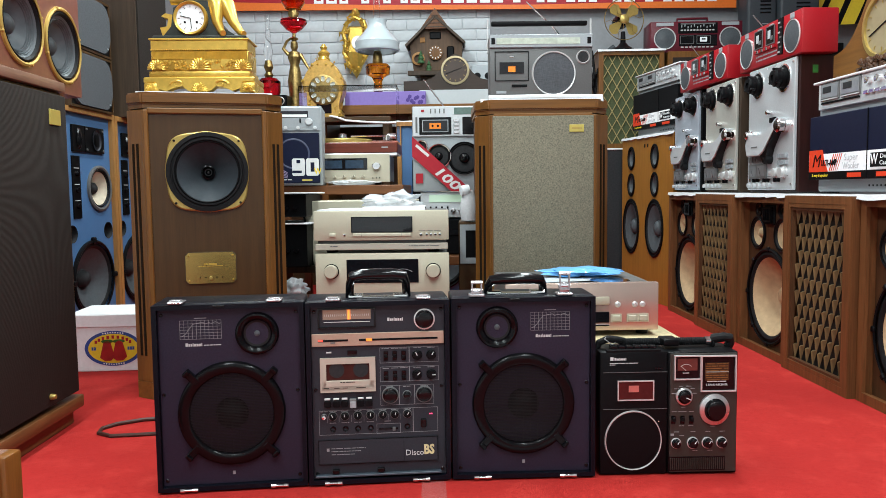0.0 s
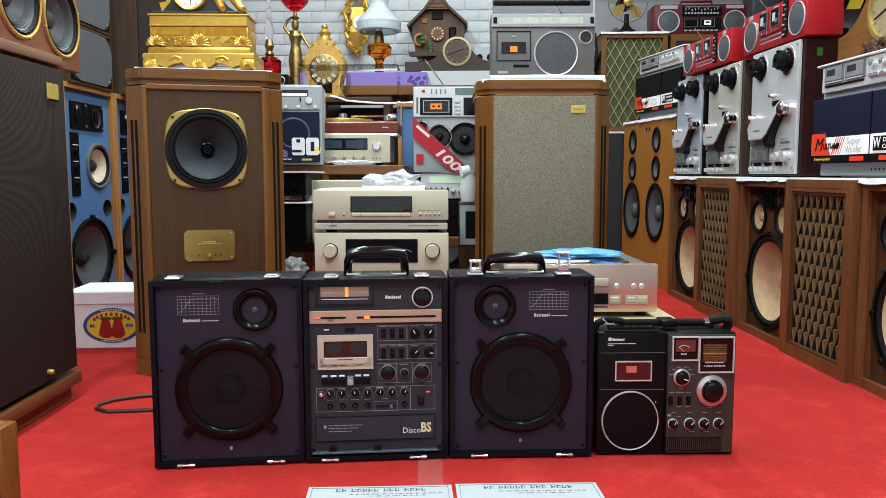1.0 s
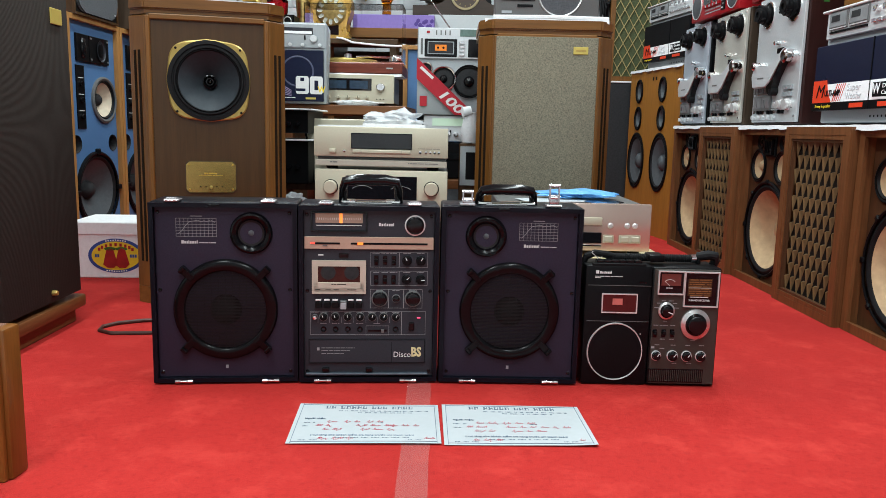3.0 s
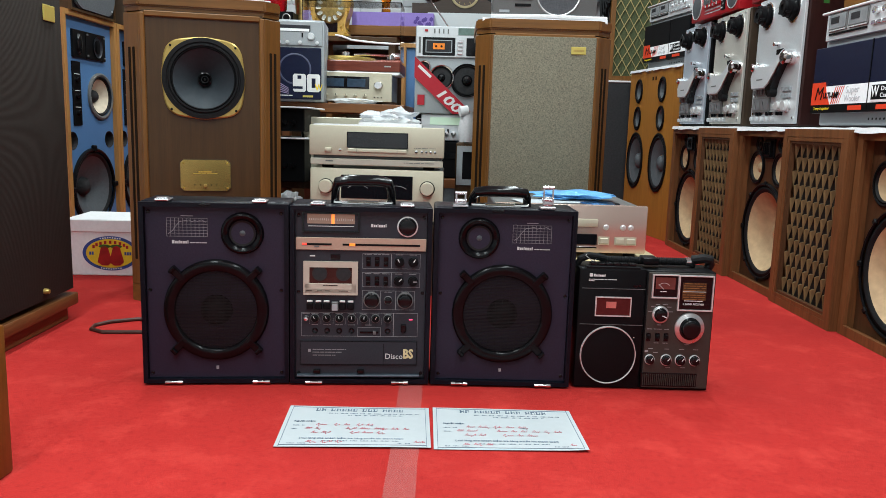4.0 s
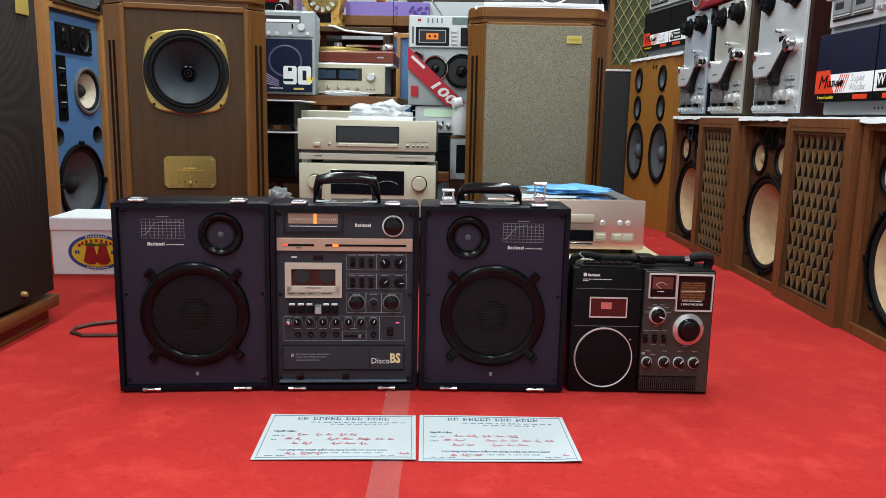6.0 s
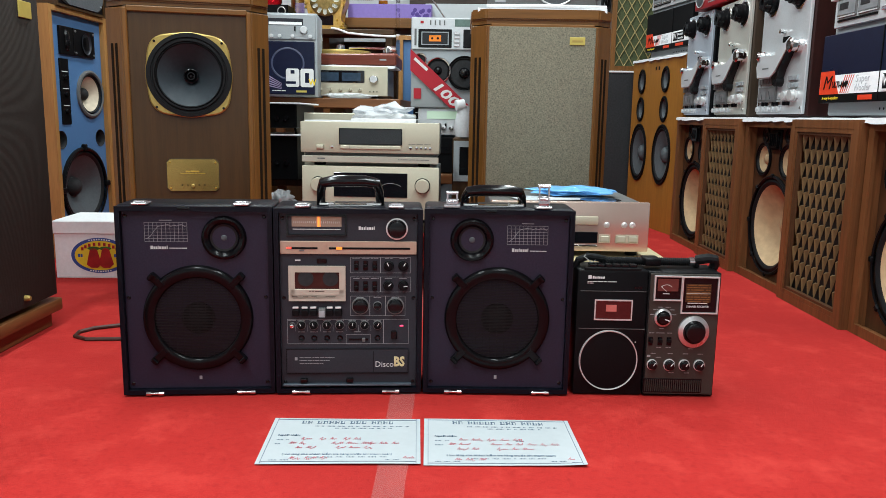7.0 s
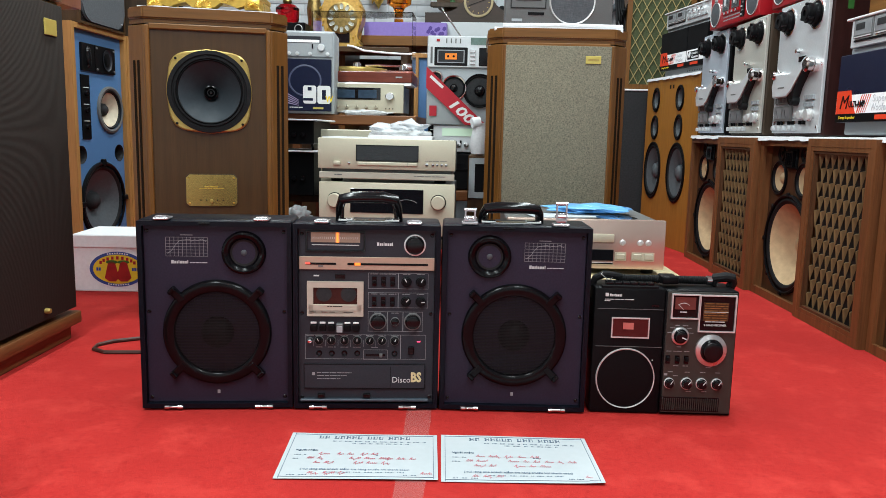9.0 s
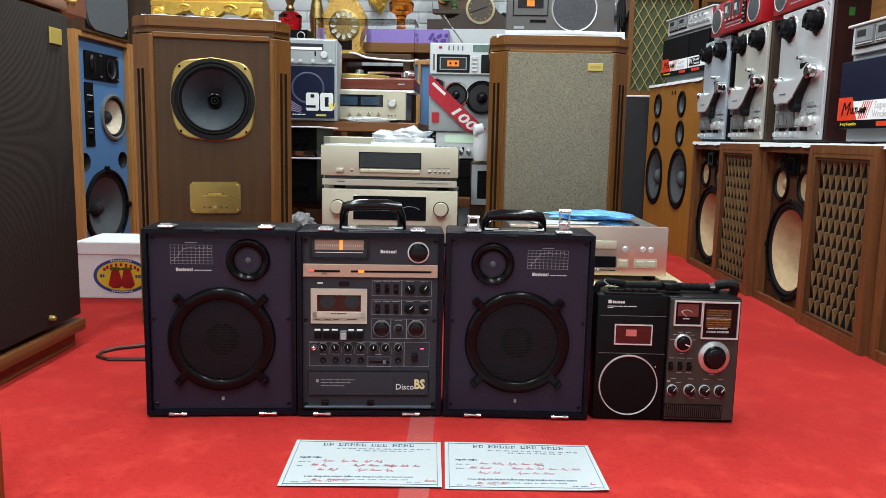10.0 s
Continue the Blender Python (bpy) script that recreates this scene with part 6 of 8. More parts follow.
M_ACRYLIC = clear("clear_acrylic", (0.97, 0.98, 1.0), 0.02, 1.25)
turntable(pose(-0.412, 3.62, 0.833, 0, 0, 1.5))
tc = thing("dust_cloth", "white foam sheet between amplifier and turntable", "cloth", pose(0, 0, 0))
foam_strip("foam_sheet", tc, pose(-0.42, 3.615, 0.8312, 0, 0, 1.5), 0.47, 0.3, 9, 0.004)


def blue_boxed_stereo(m):
    """Silver twin-cassette stereo with a red printed ribbon across."""
    t = thing("boombox", "silver stereo recorder with a red diagonal card ribbon", "boombox", m)
    w, h = 0.62, 0.385
    pbox("body", M_SILVER, t, (0, 0.09, h / 2), (w, 0.17, h), 0.006, 2)
    x0 = -w / 2
    top = pbox("deck_panel", M_ALU, t, (0, -0.003, h - 0.07), (w - 0.008, 0.01, 0.132), 0.002)
    pbox("tuner_scale", paint("green_scale", (0.12, 0.18, 0.16), 0.2), top, (0.06, -0.009, h - 0.024), (0.36, 0.002, 0.03))
    cd = pbox("cassette_window", M_BLACK_GLOSS, top, (x0 + 0.105, -0.009, h - 0.09), (0.145, 0.006, 0.078), 0.002)
    pbox("window_frame", M_SILVER, cd, (x0 + 0.105, -0.0125, h - 0.09), (0.118, 0.001, 0.055))
    pbox("window_glass", M_DARK_GLASS, cd, (x0 + 0.105, -0.0135, h - 0.09), (0.11, 0.001, 0.048))
    pbox("cassette", paint("orange_cassette", (0.8, 0.22, 0.02), 0.5), cd, (x0 + 0.105, -0.0145, h - 0.09), (0.052, 0.001, 0.026))
    for dx in (-0.012, 0.012):
        plathe("hub", M_BLACK, cd, [(0.005, 0), (0.005, 0.001), (0, 0.001)], (x0 + 0.105 + dx, -0.0148, h - 0.09), seg=14)
    for i in range(4):
        pbox("key", M_CHROME, top, (x0 + 0.2, -0.012, h - 0.118 + 0.017 * i), (0.024, 0.01, 0.011), 0.001)
    pbox("switch_column", M_STEEL_GREY, top, (x0 + 0.02, -0.009, h - 0.085), (0.009, 0.004, 0.07))
    pbox("second_window", M_BLACK_GLOSS, top, (x0 + 0.3, -0.009, h - 0.09), (0.145, 0.006, 0.078), 0.002)
    for i in range(4):
        pbox("push_button", M_STEEL_GREY, top, (x0 + 0.085 + 0.02 * i, -0.009, h - 0.024), (0.005, 0.004, 0.02))
    pbox("red_button", M_RED, top, (x0 + 0.048, -0.009, h - 0.022), (0.014, 0.004, 0.01))
    for x, z, r in ((x0 + 0.12, 0.16, 0.05), (x0 + 0.042, 0.205, 0.022), (x0 + 0.235, 0.15, 0.068), (x0 + 0.5, 0.15, 0.07)):
        speaker_driver(t, "driver", (x, -0.001, z), r, M_CONE_DARK, M_CHROME if r < 0.06 else M_BLACK, 0.006, 0.001, 0.35, M_BLACK_GLOSS, 0.006)
    pbox("sticker", M_RED_PRINT, t, (x0 + 0.03, -0.001, 0.06), (0.032, 0.003, 0.045))
    rb = part("ribbon", prism(B(), [(x0 - 0.001, 0.25), (x0 + 0.27, 0.0), (x0 + 0.175, 0.0), (x0 - 0.001, 0.158)], -0.012, -0.010), M_RED_PRINT, t, "red card ribbon")
    tilt = Matrix.Rotation(radians(41), 4, "Y")
    words("lettering", "100", 0.06, M_WHITE, rb, (x0 + 0.152, -0.0125, 0.06), tilt, width=0.125, shear=0.2, bold=0.0015)
    bm = B()
    box(bm, (0, 0, 0), (0.075, 0.001, 0.012))
    mk_ = part("ribbon_mark", bm, M_WHITE, rb)
    mk_.matrix_local = Matrix.Translation((x0 + 0.045, -0.0125, 0.185)) @ tilt
    part("antenna", tube(B(), [(x0 + 0.15, 0.1, h), (x0 + 0.05, 0.16, h + 0.14)], 0.003, 6), M_CHROME, t)
    return t


blue_boxed_stereo(pose(0.208, 3.5, 0.652, 0, 0, 1.5))
recv = thing("receiver", "silver receiver with green-lit dial and small knobs under the stereo", "receiver", pose(0.16, 3.52, 0.53, 0, 0, 1))
pbox("case", M_ALU, recv, (0, 0.17, 0.061), (0.46, 0.34, 0.118), 0.003)
pbox("dial", glow("lit_green_dial", (0.5, 0.75, 0.55), 0.35, (0.4, 0.5, 0.4)), recv, (-0.07, -0.001, 0.09), (0.24, 0.004, 0.034))
for i in range(5):
    pbox("lever", M_BLACK, recv, (-0.21 + 0.026 * i, -0.004, 0.045), (0.008, 0.01, 0.018), 0.001)
for i in range(3):
    plathe("knob", M_CHROME, recv, [(0.012, 0), (0.011, 0.02), (0, 0.021)], (-0.115 + 0.034 * i, 0.0, 0.035), seg=18)
under = thing("hifi_unit", "black hi-fi unit under the silver receiver", "hi-fi unit", pose(0.16, 3.5, 0.365))
pbox("case", M_BLACK, under, (0, 0.18, 0.08), (0.44, 0.34, 0.16), 0.004)
pbox("strip", M_BLACK_GLOSS, under, (0, 0.008, 0.1), (0.4, 0.006, 0.03), 0.001)
lbox = thing("bookshelf_speaker", "small walnut box speaker with silver front frame", "speaker", pose(0.235, 2.95, 0, 0, 0, 0))
pbox("cabinet", M_WALNUT, lbox, (0, 0.13, 0.27), (0.25, 0.25, 0.53), 0.003)
part("front_frame", frame_ring(B(), (0, 0.0, 0.45), 0.24, 0.15, 0.022, 0.012), M_SILVER, lbox)
pbox("grille", M_BLACK, lbox, (0, 0.003, 0.45), (0.2, 0.006, 0.11))
lampb = thing("bedside_lamp", "pale rounded lamp head beside the tall speaker", "lamp", pose(0.15, 2.98, 0.535))
plathe("head", M_CLOTH_WHITE, lampb, [(0, 0.0), (0.03, 0.005), (0.036, 0.05), (0.028, 0.09), (0.02, 0.12), (0, 0.122)], (0, 0, 0), "z", 24)
part("nose", tube(B(), [(0.0, -0.01, 0.125), (-0.03, -0.02, 0.12)], 0.02, 12), M_CARD_WHITE, lampb)
blue_monitor(pose(-0.02, 4.2, 0.0, 0, 0, 0))

# ---- disc player beside the radio ----
PL = pose(0.478, 2.25, 0.235, 0, 0, 3)
table("stand", "low wooden stand with a cream board on it", pose(0.5, 2.21, 0, 0, 0, 3), 0.46, 0.42, 0.205, M_DARK_WOOD)
board = thing("board", "thick cream board under the disc player", "board", pose(0.5, 2.2, 0.205, 0, 0, 3))
pbox("slab", paint("cream_board", (0.6, 0.5, 0.3), 0.6), board, (0.0, 0.22, 0.009), (0.525, 0.46, 0.018), 0.004, 2)
dp = thing("disc_player", "champagne disc player with gold buttons, carpet's pink bounce in its colour", "disc player", PL, "champagne hi-fi units")
pbox("case", M_STEEL_GREY, dp, (0, 0.2, 0.076), (0.445, 0.38, 0.128), 0.004)
pbox("fascia", M_CHAMPAGNE_BOUNCE, dp, (0, 0, 0.077), (0.452, 0.02, 0.142), 0.004, 2)
pbox("tray", M_CHAMPAGNE, dp, (-0.02, -0.012, 0.095), (0.2, 0.006, 0.024), 0.003, 2)
pbox("display", M_DARK_GLASS, dp, (-0.02, -0.011, 0.046), (0.2, 0.003, 0.032), 0.001)
pbox("lower_strip", M_CHROME, dp, (-0.02, -0.011, 0.022), (0.2, 0.004, 0.006), 0.001)
for x in (0.105, 0.155, 0.178):
    b_ = plathe("round_button", M_TRIM, dp, [(0.007, 0), (0.009, 0.002), (0.006, 0.004), (0.005, 0.006), (0, 0.006)], (x, -0.009, 0.083), seg=18)
for x in (0.1, 0.148, 0.18):
    part("button_frame", frame_ring(B(), (x, -0.011, 0.043), 0.032, 0.024, 0.003, 0.006), M_CHAMPAGNE, dp)
    pbox("button", M_CHAMPAGNE, dp, (x, -0.012, 0.043), (0.025, 0.01, 0.017), 0.002)
for sx in (-1, 1):
    for y in (0.04, 0.36):
        plathe("foot", M_BLACK, dp, [(0.018, -0.01), (0.018, 0.012), (0, 0.012)], (sx * 0.19, y, 0), "z", 14)
paper = thing("paper_sheet", "white leaflet lying on the disc player", "paper", PL @ pose(0.0, 0.1, 0.143, 0, 0, 12))
pbox("sheet", M_PAPER, paper, (0, 0.03, 0.001), (0.3, 0.12, 0.0012))
disc = thing("compact_disc", "shiny compact disc lying on the disc player", "disc", PL @ pose(0.1, 0.07, 0.145))
plathe("disc", metal("rainbow_disc", (0.7, 0.72, 0.8), 0.1), disc, [(0.0075, 0), (0.06, 0), (0.06, 0.0012), (0.0075, 0.0012), (0.0075, 0)], (0, 0, 0), "z", 40)
bag = plastic_bag(PL @ pose(0.04, 0.2, 0.145), (0.28, 0.17, 0.034), "sky blue plastic bag folded on the disc player", M_BLUE_BAG, 21)

# ---- on the tall speakers ----
for m_, L_, s_ in ((pose(-0.686, 2.442, 0.976, 0, 0, 16.5), 0.42, 4), (pose(0.416, 2.765, 0.976, 0, 0, 2.2), 0.44, 6)):
    fc = thing("dust_cloth", "white foam sheet laid on the tall speaker top", "cloth", pose(0, 0, 0))
    foam_strip("foam_sheet", fc, m_ @ pose(0.0, 0.026, 0), L_, 0.28, s_, 0.004)
    if s_ == 6:
        part("roll", tube(B(), [(-0.19, 0.04, 0.01), (0.0, 0.035, 0.012), (0.22, 0.04, 0.01)], 0.011, 10), M_CLOTH_WHITE, fc).matrix_local = m_


def shell(cx, z0, r, y=0.007):
    """A ribbed fan of one surface that faces -y."""
    bm = B()
    nr, na = 6, 44
    rows = []
    for j in range(nr + 1):
        k = 0.12 + 0.88 * j / nr
        row = []
        for i in range(na + 1):
            a = radians(-95 + 190 * i / na)
            rib = 0.5 + 0.5 * math.cos(i / na * 2 * math.pi * 11)
            rr = r * k * (1 + 0.06 * rib * (j == nr))
            row.append(bm.verts.new((cx + rr * math.sin(a), y - 0.006 * math.sin(math.pi * k) - 0.0035 * rib * k + 0.004 * (j == nr), z0 + rr * math.cos(a))))
        rows.append(row)
    for p, q in zip(rows, rows[1:]):
        for i in range(na):
            bm.faces.new((p[i], p[i + 1], q[i + 1], q[i]))
    return bm


def mantel_clock(m):
    """Gilt mantel clock on a stepped base with scrolls and shells."""
    t = thing("mantel_clock", "gilt mantel clock on a stepped ornamental base", "clock", m)
    base = B()
    box(base, (0, 0.08, 0.045), (0.385, 0.17, 0.02), 0.004)
    for sx in (-1, 1):
        box(base, (sx * 0.165, 0.08, 0.018), (0.055, 0.17, 0.036), 0.006, 2)
    prism(base, [(-0.15, 0.04), (-0.14, 0.014), (-0.115, 0.006), (-0.09, 0.016), (-0.06, 0.024), (-0.04, 0.008), (0.0, 0.002), (0.04, 0.008), (0.06, 0.024), (0.09, 0.016), (0.115, 0.006), (0.14, 0.014), (0.15, 0.04)], -0.006, 0.03)
    part("foot_base", base, M_GOLD, t)
    part("base_step", box(B(), (0, 0.08, 0.066), (0.352, 0.15, 0.024), 0.006, 2), M_GOLD, t)
    body = B()
    box(body, (0, 0.08, 0.112), (0.34, 0.14, 0.072), 0.008, 2)
    part("frieze", body, M_GOLD, t)
    rnd_ = random.Random(4)
    flutes = B()
    n_ = 170
    rows_ = [[flutes.verts.new((-0.166 + 0.332 * i / n_, 0.0085 - 0.0022 * (i % 2), z)) for i in range(n_ + 1)] for z in (0.118, 0.145)]
    for i in range(n_):
        flutes.faces.new((rows_[0][i], rows_[0][i + 1], rows_[1][i + 1], rows_[1][i]))
    part("fluted_band", flutes, M_GOLD, t)
    for cx, k_ in ((-0.148, 1.0), (0.0, 1.15), (0.148, 1.0)):
        part("shell_ornament", shell(cx, 0.084, 0.033 * k_), M_GOLD, t)
    for cx, k_ in ((-0.168, 1.0), (0.168, 1.0), (0.0, 1.3)):
        part("foot_leaf", shell(cx, 0.006, 0.022 * k_, -0.007), M_GOLD, t)
    for s2 in (-1, 1):
        sc = [(s2 * (0.075 + 0.026 * math.cos(a_) * (1 - a_ / 9)), -0.008, 0.03 + 0.014 * math.sin(a_) * (1 - a_ / 9)) for a_ in np.linspace(0, 7.5, 20)]
        part("foot_scroll", tube(B(), sc, [0.005 - 0.00015 * i for i in range(20)], 8), M_GOLD, t)
    orn = B()
    for i in range(60):
        x = rnd_.uniform(-0.125, 0.125)
        if abs(x) > 0.035:
            bmesh.ops.create_icosphere(orn, subdivisions=1, radius=rnd_.uniform(0.004, 0.008), matrix=Matrix.Translation((x, 0.008, rnd_.uniform(0.084, 0.112))))
    for i in range(46):
        bmesh.ops.create_icosphere(orn, subdivisions=1, radius=0.0032, matrix=Matrix.Translation((-0.166 + 0.332 * i / 45, 0.008, 0.15)))
    part("leaf_ornament", orn, M_GOLD, t)
    part("upper_block", box(B(), (0, 0.08, 0.166), (0.336, 0.14, 0.038), 0.003), M_GOLD, t)
    part("top_slab", box(B(), (0, 0.08, 0.187), (0.348, 0.15, 0.006), 0.002), M_GOLD, t)
    rock = B()
    box(rock, (0.0, 0.08, 0.195), (0.325, 0.13, 0.014), 0.004)
    prism(rock, [(-0.13, 0.2), (-0.10, 0.235), (-0.09, 0.30), (-0.05, 0.325), (0.03, 0.325), (0.05, 0.27), (0.09, 0.225), (0.13, 0.2)], 0.03, 0.13)
    part("plinth_rock", rock, paint("green_bronze", (0.035, 0.04, 0.036), 0.45, 0.6, 0.2), t, "dark green bronze mount")
    c = (-0.03, 0.03, 0.262)
    dial = plathe("bezel", M_GOLD, t, [(0.049, 0), (0.049, 0.012), (0.056, 0.016), (0.06, 0.008), (0.06, 0)], c, seg=48)
    plathe("dial", M_CARD_WHITE, dial, [(0.05, 0.006), (0, 0.006)], c, seg=48)
    hm = B()
    for k in range(12):
        a = radians(30 * k)
        tube(hm, [(c[0] + 0.037 * math.sin(a), c[1] - 0.0068, c[2] + 0.037 * math.cos(a)), (c[0] + 0.044 * math.sin(a), c[1] - 0.0068, c[2] + 0.044 * math.cos(a))], 0.0012, 4)
    for x in (-0.02, 0.022):
        lathe(hm, [(0.0042, 0.0005), (0, 0.0008)], (c[0] + x, c[1] - 0.0065, c[2] - 0.014), seg=12)
    part("hour_marks", hm, M_BLACK, dial)
    part("hour_hand", tube(B(), [c[:1] + (c[1] - 0.008,) + c[2:], (c[0] - 0.036, c[1] - 0.008, c[2] + 0.008)], 0.0013, 5), M_BLACK, dial)
    part("minute_hand", tube(B(), [c[:1] + (c[1] - 0.009,) + c[2:], (c[0] + 0.003, c[1] - 0.009, c[2] - 0.036)], 0.0013, 5), M_BLACK, dial)
    part("scroll", prism(B(), [(-0.135, 0.2), (-0.105, 0.205), (-0.1, 0.28), (-0.125, 0.285), (-0.14, 0.275), (-0.115, 0.265), (-0.12, 0.24), (-0.145, 0.235)], 0.05, 0.1), M_GOLD, t, "gilt scroll")
    return t


CLOCK = pose(-0.722, 2.5, 0.984, 0, 0, 4) @ Matrix.Diagonal((0.93, 0.93, 0.93, 1))
mantel_clock(CLOCK)
fg = B()
for pts, rs in (([(0.02, 0.07, 0.36), (0.055, 0.05, 0.31), (0.06, 0.035, 0.25), (0.075, 0.03, 0.215), (0.085, 0.01, 0.207)], [0.034, 0.03, 0.018, 0.013, 0.01]),
                ([(0.05, 0.08, 0.36), (0.09, 0.06, 0.31), (0.115, 0.045, 0.25), (0.14, 0.04, 0.215), (0.155, 0.02, 0.207)], [0.034, 0.03, 0.018, 0.013, 0.01]),
                ([(0.03, 0.09, 0.33), (0.02, 0.09, 0.40), (0.0, 0.09, 0.46), (-0.01, 0.09, 0.5)], [0.045, 0.05, 0.045, 0.02]),
                ([(-0.11, 0.07, 0.33), (-0.06, 0.07, 0.338), (0.0, 0.08, 0.345)], [0.012, 0.022, 0.03])):
    tube(fg, pts, rs, 12)
fig = new("gilt_statue", finish(fg, "gilt_statue", M_GOLD))
fig.matrix_world = CLOCK
tagged(fig, "plain gilt statue seated on the mantel clock", "statue")


def grey_radio(m):
    t = thing("radio_recorder", "grey radio cassette recorder with black handle on foam", "radio", m)
    w, h = 0.37, 0.222
    pbox("body", M_STEEL_GREY, t, (0, 0.05, h / 2), (w, 0.1, h), 0.004, 2)
    tp = pbox("tuner_band", M_SILVER, t, (0, -0.002, h - 0.022), (w, 0.012, 0.046), 0.002)
    pbox("dial", paint("pale_green_dial", (0.45, 0.5, 0.42), 0.3), tp, (-0.01, -0.0085, h - 0.023), (0.3, 0.002, 0.022))
    for x in (-0.172, 0.172):
        pbox("end_window", M_BLACK_GLOSS, tp, (x, -0.0085, h - 0.022), (0.013, 0.003, 0.022), 0.001)
    cdr = part("cassette_door", frame_ring(B(), (-0.105, -0.001, 0.112), 0.122, 0.105, 0.0025, 0.004), M_BLACK, t)
    pbox("window", M_DARK_GLASS, cdr, (-0.105, -0.001, 0.106), (0.088, 0.003, 0.04))
    pbox("cassette", paint("orange_label", (0.85, 0.25, 0.02), 0.5), cdr, (-0.105, -0.003, 0.101), (0.026, 0.001, 0.02))
    pbox("badge", M_CHROME, cdr, (-0.105, -0.001, 0.146), (0.016, 0.002, 0.006), 0.001)
    pbox("switch_slot", M_BLACK, t, (-0.078, -0.001, 0.042), (0.056, 0.003, 0.009))
    pbox("maker_mark", M_SILVER, t, (-0.143, -0.001, 0.02), (0.036, 0.002, 0.009))
    c = (0.046, 0.0, 0.085)
    sp = plathe("speaker_ring", M_TRIM, t, [(0.073, 0.001), (0.074, 0.006), (0.078, 0.007), (0.08, 0)], c, seg=56)
    plathe("speaker_mesh", M_GREY_GRILLE, sp, [(0.074, 0.003), (0.04, 0.006), (0, 0.007)], c, seg=48)
    c2 = (0.152, 0.0, 0.142)
    sp = plathe("tweeter_ring", M_TRIM, t, [(0.0185, 0.001), (0.022, 0.006), (0.0255, 0)], c2, seg=32)
    plathe("tweeter_mesh", M_CONE_DARK, sp, [(0.019, 0.003), (0, 0.004)], c2, seg=24)
    for i in range(9):
        pbox("top_key", M_BLACK, t, (-0.165 + 0.017 * i, 0.03, h + 0.003), (0.014, 0.02, 0.008), 0.001)
    hd = part("handle", box(B(), (0, 0.05, h + 0.05), (w - 0.02, 0.02, 0.017), 0.004, 2), M_BLACK, t)
    for sx in (-1, 1):
        pbox("handle_arm", M_TRIM, hd, (sx * (w / 2 + 0.003), 0.05, h + 0.005), (0.005, 0.016, 0.12), 0.001)
    an = part("antenna", tube(B(), [(0.09, 0.08, h), (0.05, 0.085, h + 0.05), (-0.04, 0.1, h + 0.14)], [0.004, 0.003, 0.0022], 8), M_CHROME, t)
    for z in (0.02, 0.1):
        plathe("side_knob", M_ALU, t, [(0.016, 0), (0.016, 0.008), (0, 0.008)], (w / 2, 0.05, 0.1), "x", 20)
    return t


grey_radio(pose(0.414, 2.81, 0.988, 0, 0, 2))

# ---- fruit carton and plank at the left ----
ct = thing("carton", "white fruit carton printed with a yellow oval and red fruit", "carton", pose(-1.19, 2.775, 0, 0, 0, 6))
pbox("box", M_CARD_WHITE, ct, (0, 0.12, 0.105), (0.30, 0.24, 0.21), 0.003)
pbox("lid", M_CARD_WHITE, ct, (0, 0.12, 0.19), (0.308, 0.25, 0.05), 0.004)


def oval(name, material, parent, cx, cz, rx, rz, y, th=0.0012):
    poly = [(cx + rx * math.cos(2 * math.pi * i / 48), cz + rz * math.sin(2 * math.pi * i / 48)) for i in range(48)]
    return part(name, prism(B(), poly, y - th, y), material, parent)


oval("oval_rim", M_BLUE_PRINT, ct, 0.012, 0.086, 0.104, 0.066, 0.0)
oval("oval_field", M_YELLOW, ct, 0.012, 0.086, 0.091, 0.055, -0.0012)
M_FRUIT = paint("printed_fruit", (0.32, 0.012, 0.012), 0.5, 0, 0.25, 30, 0)
for dx in (-0.022, 0.022):
    part("printed_fruit", prism(B(), [(0.012 + dx + a * 0.9, 0.082 + b) for a, b in ((-0.03, -0.03), (-0.012, -0.042), (0.014, -0.042), (0.03, -0.028), (0.022, 0.0), (0.014, 0.028), (0, 0.034), (-0.014, 0.028), (-0.022, 0.0))], -0.0036 - 0.0004 * (dx > 0), -0.0024), M_FRUIT, ct)
for dx in (-0.03, 0.03):
    oval("printed_leaf", paint("leaf_print", (0.04, 0.13, 0.02), 0.5), ct, 0.012 + dx * 0.7, 0.113, 0.022, 0.007, -0.0024)
bm = B()
for i in range(9):
    a = radians(150 - 15 * i)
    box(bm, (0.012 + 0.068 * math.cos(a) * 1.05, -0.0028, 0.093 + 0.036 * math.sin(a)), (0.009, 0.0008, 0.012))
part("printed_name", bm, M_RED_PRINT, ct)
bm = B()
for x0_ in (-0.063, 0.067):
    for i in range(2 + (x0_ > 0)):
        box(bm, (x0_ + 0.009 * i, -0.0028, 0.086), (0.007, 0.0008, 0.012))
part("print", bm, M_BLUE_PRINT, ct)
bm = B()
for i in range(9):
    for s_ in (-1, 1):
        lathe(bm, [(0.003, 0.0004), (0, 0.0006)], (-0.024 + 0.009 * i, -0.0012, 0.086 + s_ * (0.0605 - 0.004 * abs(i - 4) * 0.25)), seg=6)
part("printed_stars", bm, M_CARD_WHITE, ct)

post = thing("wooden_cabinet", "low varnished wooden cabinet with clear tape on its corner", "cabinet", pose(-0.569, 1.126, 0, 0, 0, 0))
M_VARNISH = wood("varnished_side", (0.19, 0.07, 0.014), "z", 0.3, 0.2)
pbox("body", M_VARNISH, post, (-0.2, 0.0235, 0.129), (0.4, 0.045, 0.258), 0.005, 2)
pbox("front_board", M_VARNISH, post, (-0.203, -0.004, 0.125), (0.39, 0.012, 0.25), 0.002)
